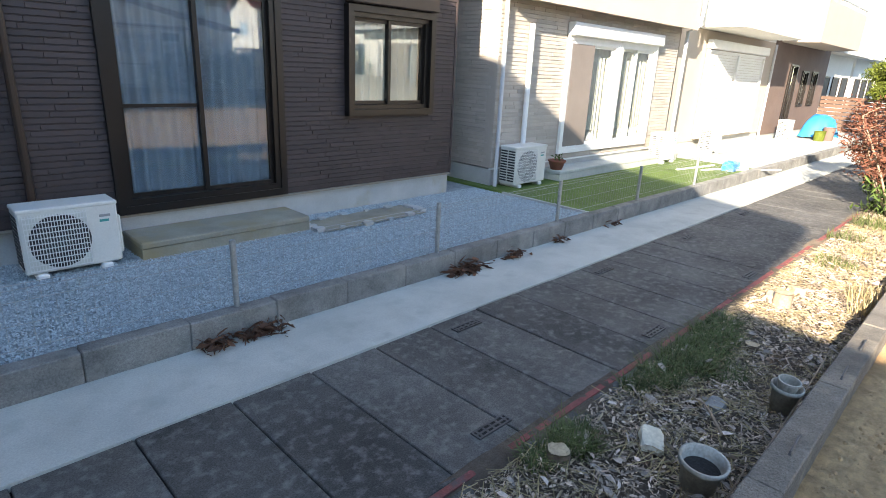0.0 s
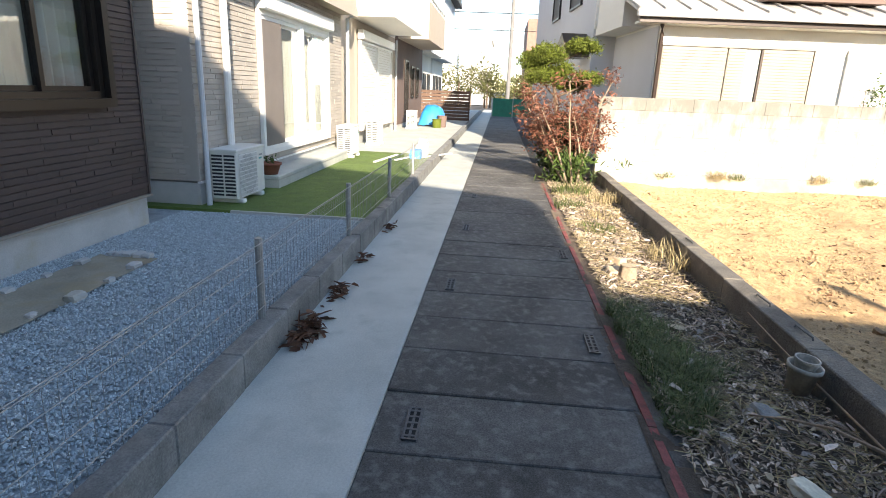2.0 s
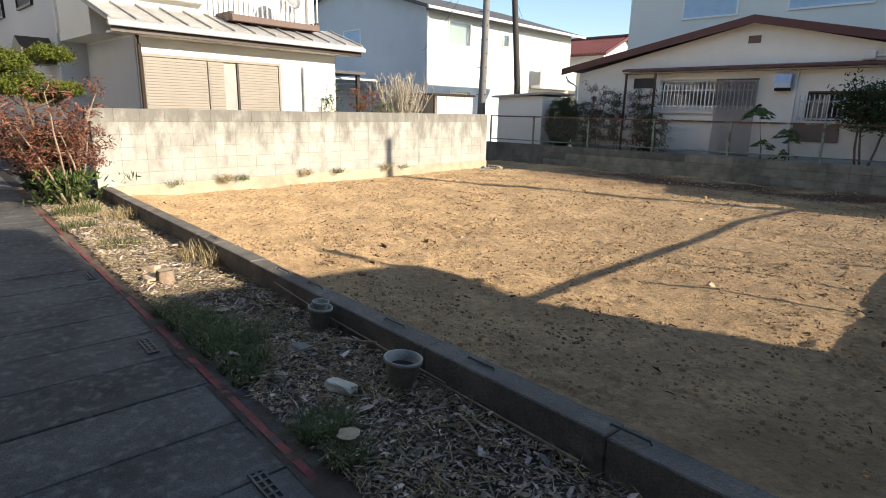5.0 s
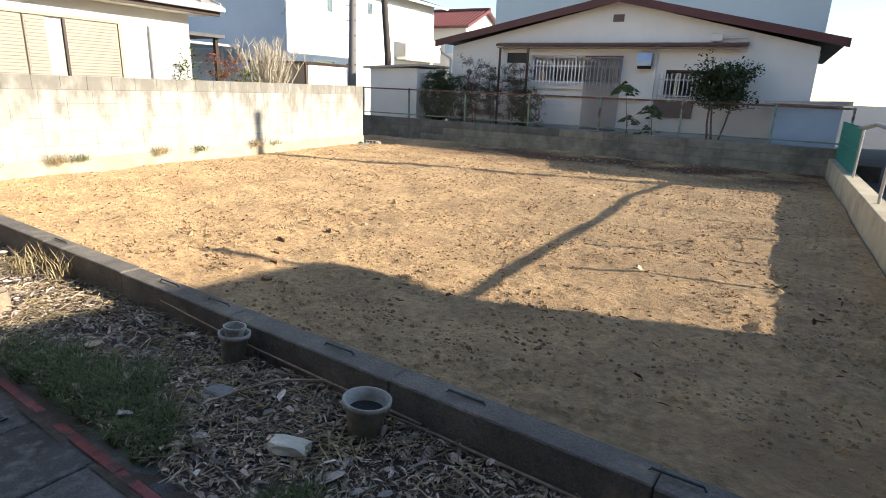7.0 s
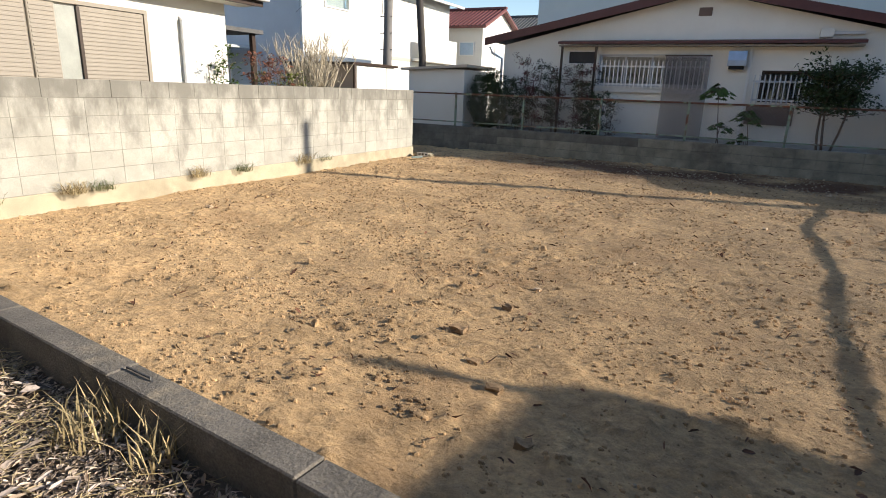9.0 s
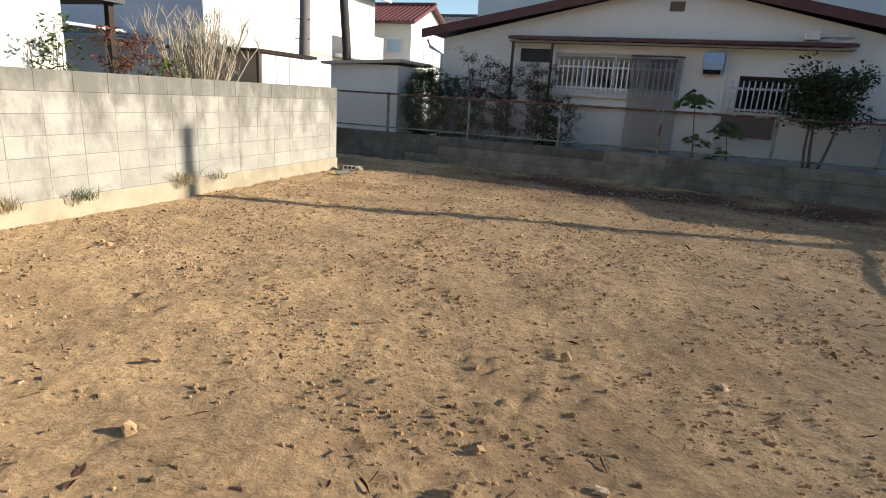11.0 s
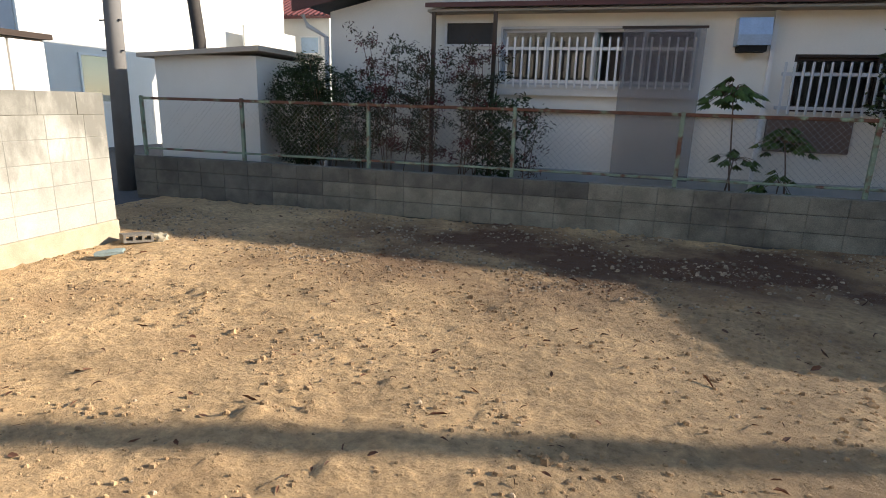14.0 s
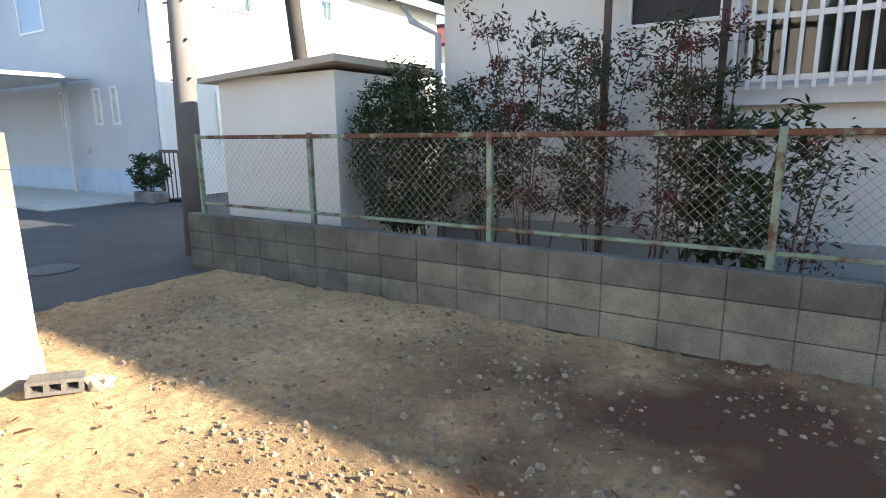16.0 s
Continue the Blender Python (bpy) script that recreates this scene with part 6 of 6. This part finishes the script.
def round_shrub(x, y, z, r, h, seed, leaf, label, n=150, per=26, size=0.021):
    rng = random.Random(seed)
    t = thing("shrub", pose(x, y, z), label, "shrub")
    bm, spots = bmesh.new(), []
    for k in range(6):
        a = rng.uniform(0, 6.28)
        limb(bm, (0.05 * math.cos(a), 0.05 * math.sin(a), 0), (0.3 * math.cos(a), 0.3 * math.sin(a), 1), h * 0.6, 0.015, rng, 0.2)
    for _ in range(n):
        d = Vector((rng.gauss(0, 1), rng.gauss(0, 1), rng.gauss(0, 1))).normalized() * rng.uniform(0.7, 1.0)
        spots.append((d.x * r, d.y * r * 0.9, h * 0.55 + d.z * h * 0.45))
    part("stem", bm, M["bark"], t)
    leaf_part("foliage", leaf_cloud(spots, per, size, 0.05, seed + 3), M[leaf], t)
    return t


round_shrub(10.3, -12.75, 0.2, 0.5, 1.85, 11, "leaf_dark", "rounded dense dark green clipped shrub", 420, 40)


def fan_plant(x, y, z, h, seed):
    rng = random.Random(seed)
    t = thing("shrub", pose(x, y, z), "tall thin shrub with large lobed green leaves", "shrub")
    bm = bmesh.new()
    leaves = ([], [])
    for st in range(2):
        top = limb(bm, (0.12 * st, 0, 0), (0.1 * (1 - 2 * st), 0.05, 1), h * (1 - 0.55 * st), 0.014, rng, 0.08, 6)[-1]
        for k in range(46 if st == 0 else 14):
            a, l = rng.uniform(0, 6.28), rng.uniform(0.05, 0.3)
            tip = top + Vector((math.cos(a) * l, math.sin(a) * l, 0.16 - 0.8 * l + rng.uniform(-0.06, 0.08)))
            tube(bm, [top, (top + tip) / 2 + Vector((0, 0, 0.04)), tip], 0.004, 4)
            for f in range(7):
                b = a + (f - 3) * 0.42
                d = Vector((math.cos(b), math.sin(b), -0.75))
                w = Vector((-math.sin(b), math.cos(b), 0.0)) * 0.026
                s = 0.125 * (1 - abs(f - 3) * 0.1)
                k0 = len(leaves[0])
                leaves[0].extend([tip, tip + d * s * 0.55 + w, tip + d * s, tip + d * s * 0.5 - w])
                leaves[1].extend([(k0, k0 + 1, k0 + 2), (k0, k0 + 2, k0 + 3)])
    part("stem", bm, M["bark"], t)
    leaf_part("foliage", leaves, M["leaf_green"], t)


fan_plant(4.35, -12.5, 0.24, 1.45, 5)
fan_plant(3.75, -12.5, 0.24, 0.9, 6)


def camellia(x, y, z, h, seed):
    rng = random.Random(seed)
    t = thing("tree", pose(x, y, z), "small glossy dark green evergreen tree behind the fence", "tree")
    bm, spots = bmesh.new(), []
    for k in range(3):
        pts = limb(bm, (0.05 * k, 0, 0), (0.18 * (k - 1), 0.05, 1), h * 0.7, 0.03, rng, 0.12, 5)
        for q in pts[3:]:
            for _ in range(6):
                e = limb(bm, q, (rng.uniform(-1, 1), rng.uniform(-0.8, 0.8), rng.uniform(0.0, 0.8)), rng.uniform(0.3, 0.6), 0.01, rng, 0.2, 3)
                spots += [tuple(p + Vector((rng.gauss(0, 0.08), rng.gauss(0, 0.08), rng.gauss(0, 0.06)))) for p in e[1:] for _ in range(3)]
    part("trunk", bm, M["bark"], t)
    leaf_part("crown", leaf_cloud([s for s in spots if s[2] > h * 0.45], 8, 0.045, 0.07, seed + 2, 0.1, 2.0), M["leaf_dark"], t)


camellia(2.32, -12.5, 0.24, 2.45, 21)


def topiary(u, v, seed):
    rng = random.Random(seed)
    t = thing("tree", LANE @ pose(u, v, 0.0), "cloud-pruned evergreen tree with flat yellow-green pads", "tree")
    bm = bmesh.new()
    trunk = limb(bm, (0, 0, 0), (0.1, 0.05, 1), 2.0, 0.06, rng, 0.08, 7)
    pads = [(-0.05, 0.38, 2.08, 0.27, 0.2), (0.2, 0.62, 1.98, 0.26, 0.24), (0.0, -0.2, 2.24, 0.28, 0.15), (-0.1, 0.13, 1.84, 0.17, 0.14), (-0.15, 0.44, 1.72, 0.28, 0.15), (-0.1, -0.32, 1.72, 0.23, 0.12), (0.3, -0.1, 1.6, 0.24, 0.12)]
    spots = []
    for px, py, pz, r, th in pads:
        base = min(trunk, key=lambda q: abs(q.z - pz + 0.2))
        tube(bm, [base, (base + Vector((px, py, pz))) / 2 + Vector((0, 0, -0.05)), Vector((px, py, pz - th * 0.4))], 0.022, 6, 0.012)
        for _ in range(int(520 * r)):
            a, q = rng.uniform(0, 6.28), r * math.sqrt(rng.random())
            spots.append((px + q * math.cos(a), py + q * math.sin(a), pz + th * rng.uniform(-0.5, 1) * math.sqrt(max(0.05, 1 - (q / r) ** 2))))
    part("trunk", bm, M["bark"], t)
    leaf_part("crown", leaf_cloud(spots, 24, 0.02, 0.045, seed + 1, -0.3, 2.6), M["leaf_topiary"], t, "clipped yellow-green foliage pads")


topiary(11.1, 1.7, 3)


def red_shrub(u, v, seed):
    rng = random.Random(seed)
    t = thing("shrub", LANE @ pose(u, v, 0.0), "tall shrub with many bare stems and red autumn leaves", "shrub")
    bm, spots, low = bmesh.new(), [], []
    for k in range(11):
        a = rng.uniform(0, 6.28)
        pts = limb(bm, (0.14 * math.cos(a), 0.1 * math.sin(a), 0), (0.3 * math.cos(a), 0.2 + 0.32 * math.sin(a), 1), rng.uniform(1.1, 1.75), 0.02, rng, 0.13, 6)
        for q in pts[3:]:
            for _ in range(3):
                e = limb(bm, q, (rng.uniform(-1, 1), rng.uniform(-1, 1), rng.uniform(-0.2, 0.6)), rng.uniform(0.2, 0.42), 0.005, rng, 0.2, 3)
                spots += [tuple(p) for p in e[1:]]
    part("stem", bm, M["bark_pale"], t)
    leaf_part("foliage", leaf_cloud(spots, 12, 0.026, 0.06, seed + 1, 0.2, 2.8), M["leaf_red"], t, "sparse red-brown leaves")
    low = [(rng.gauss(0, 0.28), rng.gauss(0, 0.2), rng.uniform(0.05, 0.5)) for _ in range(50)]
    leaf_part("undergrowth", leaf_cloud(low, 12, 0.035, 0.07, seed + 2, -0.6, 4.0), M["leaf_green"], t, "green undergrowth at its foot")


red_shrub(10.25, 1.6, 13)
round_bush = nandina(10.75, 1.75, 0.0, 1.1, 90, 7, 'leaf_dark', LANE, 0.3, 9, 0.04, 'dense dark green undergrowth beside the wall')


def bare_bush(x, y, z, h, seed):
    rng = random.Random(seed)
    t = thing("shrub", pose(x, y, z), "leafless bush with a dense fan of pale twigs", "shrub")
    bm = bmesh.new()
    for k in range(60):
        a, lean = rng.uniform(0, 6.28), 0.42 * math.sqrt(rng.random())
        pts = limb(bm, (0.05 * math.cos(a), 0.05 * math.sin(a), 0.5), (lean * math.cos(a), lean * math.sin(a), 1), h * rng.uniform(0.8, 1) - 0.5, 0.016, rng, 0.1, 6)
        for q in pts[1:]:
            for _ in range(5):
                limb(bm, q, (rng.uniform(-0.6, 0.6), rng.uniform(-0.6, 0.6), 1), rng.uniform(0.12, 0.3), 0.005, rng, 0.15, 3)
    part("trunk", tube(bmesh.new(), [(0, 0, 0), (0, 0, 0.55)], 0.05, 8), M["bark"], t)
    part("twig", bm, M["twig_pale"], t)


bare_bush(11.5, -7.0, 0.05, 2.3, 4)
for x, y, h, lf, lab in ((11.3, -6.2, 1.75, "leaf_topiary", "low yellow-green shrub behind the wall"), (11.4, -5.75, 2.0, "leaf_red", "thin brownish shrub behind the wall"), (11.35, -4.75, 1.95, "leaf_green", "thin young tree before the white wall")):
    nandina(x, y, 0.05, h, int(-y * 10), 4, lf, WORLD, 0.2, 7, 0.028, lab)

# ---- poles and cables ----
p = thing("utility_pole", pose(13.49, -12.55, -0.1), "grey concrete utility pole at the street corner", "utility pole")
part("shaft", tube(bmesh.new(), [(0, 0, 0), (-0.05, -0.03, 3), (-0.13, -0.06, 9.5)], 0.15, 18, 0.1), M["concrete_pole"], p, smooth=True)
for k in range(9):
    part("step_bolt", boxes((-0.22, 0.2, -0.012, 0.012, 2.2 + 0.45 * k, 2.22 + 0.45 * k)), M["iron"], p)
part("crossarm", boxes((-0.9, 0.7, -0.05, 0.05, 8.6, 8.7)), M["steel"], p)
p = thing("utility_pole", pose(13.4, -14.5, -0.1), "dark leaning wooden service pole behind the shed", "utility pole")
part("shaft", tube(bmesh.new(), [(0.05, -0.1, 0), (0.0, 0.0, 2.6), (0.28, 0.35, 8.0)], 0.13, 14, 0.1), M["dark_pole"], p, smooth=True)


def sag(a, b, drop, n=12):
    a, b = Vector(a), Vector(b)
    return [a.lerp(b, i / n) - Vector((0, 0, 4 * drop * (i / n) * (1 - i / n))) for i in range(n + 1)]


for a, b, dr, r in (((13.36, -12.6, 7.9), (14.5, -2.5, 6.5), 0.35, 0.012), ((13.36, -12.6, 6.7), (12.4, -4.9, 5.2), 0.25, 0.01), ((13.36, -12.6, 8.4), (34, -30, 9.2), 0.6, 0.012), ((13.36, -12.6, 8.2), (33, -42, 9.0), 0.6, 0.012), ((13.36, -12.6, 7.2), (30, -38, 8.4), 0.7, 0.01), ((13.36, -12.6, 8.6), (24, 12, 8.6), 0.6, 0.012), ((13.36, -12.6, 6.9), (20.1, -16.1, 4.2), 0.3, 0.008), ((13.5, -14.3, 7.2), (36, -28, 7.6), 0.6, 0.01), ((13.36, -12.6, 7.6), (5, -20, 8.5), 0.4, 0.01)):
    solid("cable", tube(bmesh.new(), sag(a, b, dr), r, 5), M["cable"], WORLD, "thin black overhead cable from the utility pole", "cable", "overhead cables")
p = thing("utility_pole", pose(-4.83, -10.08, -0.1), "slim concrete utility pole beside the lot", "utility pole")
part("shaft", tube(bmesh.new(), [(0, 0, 0), (0, 0, 7.45)], 0.14, 16, 0.095), M["concrete_pole"], p, smooth=True)

# ---- fence at the lot's side ----
f = thing("pipe_fence", WORLD, "steel pipe fence with a teal net on a concrete edging", "fence")
part("top_rail", tube(bmesh.new(), [(-0.13, -9.0, 1.14), (-0.13, -8.3, 1.16), (-0.13, -7.2, 1.25), (-0.13, -5.4, 1.23), (-0.13, -3.6, 1.25), (-0.13, -2.4, 1.26), (-0.13, -0.5, 1.24)], 0.032, 10), M["steel"], f)
for y in (-8.46, -5.65, -4.7, -3.68, -2.75, -0.7):
    part("post", tube(bmesh.new(), [(-0.13, y, 0.3), (-0.13, y, 1.15)], 0.02, 8), M["steel"], f)
net = part("net", boxes((-0.16, -0.15, -12.0, -8.9, 0.36, 1.15)), M["net_teal"], f, "teal plastic net panel")
bm = bmesh.new()
for k in range(24):
    y = -11.95 + k * 0.13
    tube(bm, [(-0.14, y, 0.36), (-0.14, y, 1.15)], 0.006, 4)
for k in range(7):
    tube(bm, [(-0.138, -12, 0.4 + 0.12 * k), (-0.138, -8.9, 0.4 + 0.12 * k)], 0.006, 4)
tagged(part("net_cord", bm, M["net_teal"], f), kind="stuff")
bx = thing("shed", WORLD, "small pale blue sheet metal lean-to behind the fence", "shed")
part("wall", boxes((-0.1, 1.2, -12.95, -12.25, 0.2, 1.45)), M["blue_wall"], bx)
part("roof", prism([(-0.25, 1.46), (1.4, 1.46), (1.4, 1.5), (-0.25, 1.56)], -13.0, -12.15), M["roof_metal"], bx)

# ---- the far end of the lane ----
t = thing("tarp", LANE @ pose(21.6, 5.2, 0.15), "crumpled bright blue tarp over stacked things", "tarp")
bm = height_grid(-0.6, 0.6, -0.4, 0.5, 0.06, lambda x, y: max(0.02, 0.72 * (1 - abs(x / 0.62) ** 3) * (1 - abs((y - 0.05) / 0.5) ** 4) + 0.07 * noise.noise(Vector((x, y, 0)) * 5)))
part("sheet", bm, M["tarp"], t, smooth=True)
solid("bucket", lathe([(0.13, 0), (0.17, 0.38), (0.18, 0.4), (0.16, 0.4), (0.12, 0.05)], 18), M["stucco_brown"], LANE @ pose(21.0, 4.85, 0.15), "dark brown plastic bucket beside the tarp", "bucket")
solid("bucket", lathe([(0.14, 0), (0.16, 0.28), (0.17, 0.3), (0.15, 0.3), (0.12, 0.05)], 18), M["leaf_topiary"], LANE @ pose(20.6, 5.0, 0.15), "dull yellow tub beside the tarp", "bucket")
chunk("planter", LANE @ pose(11.6, 4.42, 0.22), 0.2, 0.12, 0.12, M["tarp"], "blue plastic basin on the turf", "basin", 4, rough=0.05)
chunk("planter", LANE @ pose(12.0, 4.35, 0.3), 0.22, 0.1, 0.2, M["white_metal"], "white plastic sack by the fence", "sack", 14, rough=0.3)
for k in range(3):
    solid("board", boxes((0, 1.3, 0, 0.05, 0, 0.02)), M["white_metal"], LANE @ pose(10.6 + 0.4 * k, 5.0 - 0.3 * k, 0.16 + 0.002 * k, 0, 0, -8 - 10 * k), "thin white board lying on the turf", "board", "turf boards")
f = thing("board_fence", LANE @ pose(26.0, 0, 0), "brown slatted board fence across the yard", "fence")
me = mesh_of("board", boxes((-0.01, 0.01, 4.15, 7.0, 0, 0.12), bevel=0.004), M["wood_brown"])
for k in range(9):
    piece("board", me, f, (0, 0, 0.15 + 0.14 * k))
for v in (4.2, 5.6, 6.9):
    part("post", boxes((0.01, 0.07, v - 0.03, v + 0.03, 0.05, 1.42)), M["wood_brown"], f)
n = thing("net_screen", LANE @ pose(34, 0, 0), "dark green net screen across the lane's end", "net")
part("net", boxes((0, 0.03, 1.0, 3.3, 0.05, 1.05)), M["net_green"], n)
for v in (1.0, 2.1, 3.25):
    part("post", boxes((-0.03, 0.0, v, v + 0.04, 0, 1.1)), M["steel"], n)
p = thing("utility_pole", LANE @ pose(46, 2.3, -0.1), "distant pale utility pole at the lane's end", "utility pole")
part("shaft", tube(bmesh.new(), [(0, 0, 0), (0, 0, 11)], 0.16, 12, 0.11), M["concrete_pole"], p)
part("crossarm", boxes((-0.05, 0.05, -0.8, 0.8, 9.6, 9.7)), M["steel"], p)
solid("cable", tube(bmesh.new(), sag((46, 22, 7.4), (46, -20, 7.4), 0.4), 0.035, 5), M["cable"], LANE, "dark overhead cable across the lane's end", "cable", "overhead cables")
solid("cable", tube(bmesh.new(), sag((46, 22, 6.2), (46, -20, 6.2), 0.4), 0.03, 5), M["cable"], LANE, "dark overhead cable across the lane's end", "cable", "overhead cables")


def hedge(u0, u1, v0, v1, h, seed):
    rng = random.Random(seed)
    t = thing("tree", LANE @ pose((u0 + u1) / 2, (v0 + v1) / 2, 0), "far yellow-green garden trees behind the lane", "tree", "far trees")
    bm = bmesh.new()
    spots = []
    for k in range(7):
        c = Vector((rng.uniform(u0, u1) - (u0 + u1) / 2, rng.uniform(v0, v1) - (v0 + v1) / 2, 0))
        tube(bm, [c, c + Vector((0, 0, h * 0.6))], 0.1, 6, 0.05)
        for _ in range(40):
            spots.append((c.x + rng.gauss(0, 0.5), c.y + rng.gauss(0, 0.6), h * 0.25 + abs(rng.gauss(0.35, 0.22)) * h))
    part("trunk", bm, M["bark"], t)
    leaf_part("crown", leaf_cloud(spots, 16, 0.11, 0.22, seed), M["hedge_far"], t)


hedge(48, 51, 3.2, 9.0, 3.4, 1)
hedge(52, 56, -1.0, 3.0, 2.6, 2)
h = thing("house", LANE @ pose(60, 0, 0), "distant flat-roofed white building", "house")
part("wall", boxes((0, 10, 4.0, 16, 0, 6.2)), M["stucco_white"], h)
part("parapet", boxes((-0.1, 10, 3.9, 16, 6.2, 6.5)), M["stucco_white"], h)
h = thing("apartment_building", LANE @ pose(75, 0, 0), "distant brick-red apartment building", "building")
part("wall", boxes((0, 12, -6, 0.0, 0, 10)), M["brick"], h)
for k in range(3):
    for j in range(2):
        w = part("window", boxes((-0.08, 0, -5.4 + 2.4 * j, -4.0 + 2.4 * j, 2 + 2.6 * k, 3.5 + 2.6 * k)), M["stucco_white"], h)
        part("pane", boxes((-0.1, -0.08, -5.3 + 2.4 * j, -4.1 + 2.4 * j, 2.1 + 2.6 * k, 3.4 + 2.6 * k)), M["ac_dark"], w)
# sunshade on the house behind
s = thing("sunshade", WORLD, "grey-brown woven sunshade hanging before the window", "sunshade")
bm = boxes((4.82, 5.8, BH + 0.2, BH + 0.206, 0.55, 2.45))
part("cloth", bm, M["shade_net"], s)
part("batten", boxes((4.8, 5.82, BH + 0.19, BH + 0.215, 2.44, 2.47)), M["brown_metal"], s)
c = round_shrub(19.6, -15.6, 0.16, 0.45, 0.85, 41, "leaf_dark", "small bush beside the pale house's corner", 60, 20, 0.05)
solid("manhole_cover", lathe([(0.3, 0), (0.3, 0.012), (0.01, 0.012)], 28), M["iron"], pose(14.2, -11.1, -0.09), "round iron manhole cover in the street", "manhole cover")
structure("street_apron", boxes((20.1, 30, -16.1, -13.6, -0.1, -0.06)), M["strip"], label="pale concrete apron before the carport")
solid("planter", boxes((-0.4, 0.4, -0.18, 0.18, 0, 0.26), bevel=0.02), M["curb"], pose(19.6, -15.6, -0.09), "long grey concrete planter under the small bush", "planter")
gate = thing("metal_gate", pose(18.6, -16.0, -0.09), "low dark brown metal gate beside the planter", "gate")
part("gate_frame", ring_frame(0, 1.1, 0.0, 1.2, 0.07, 0, 0.05), M["brown_metal"], gate)
for k in range(5):
    part("gate_bar", boxes((0.2 + 0.17 * k, 0.22 + 0.17 * k, 0.015, 0.035, 0.07, 1.13)), M["brown_metal"], gate)
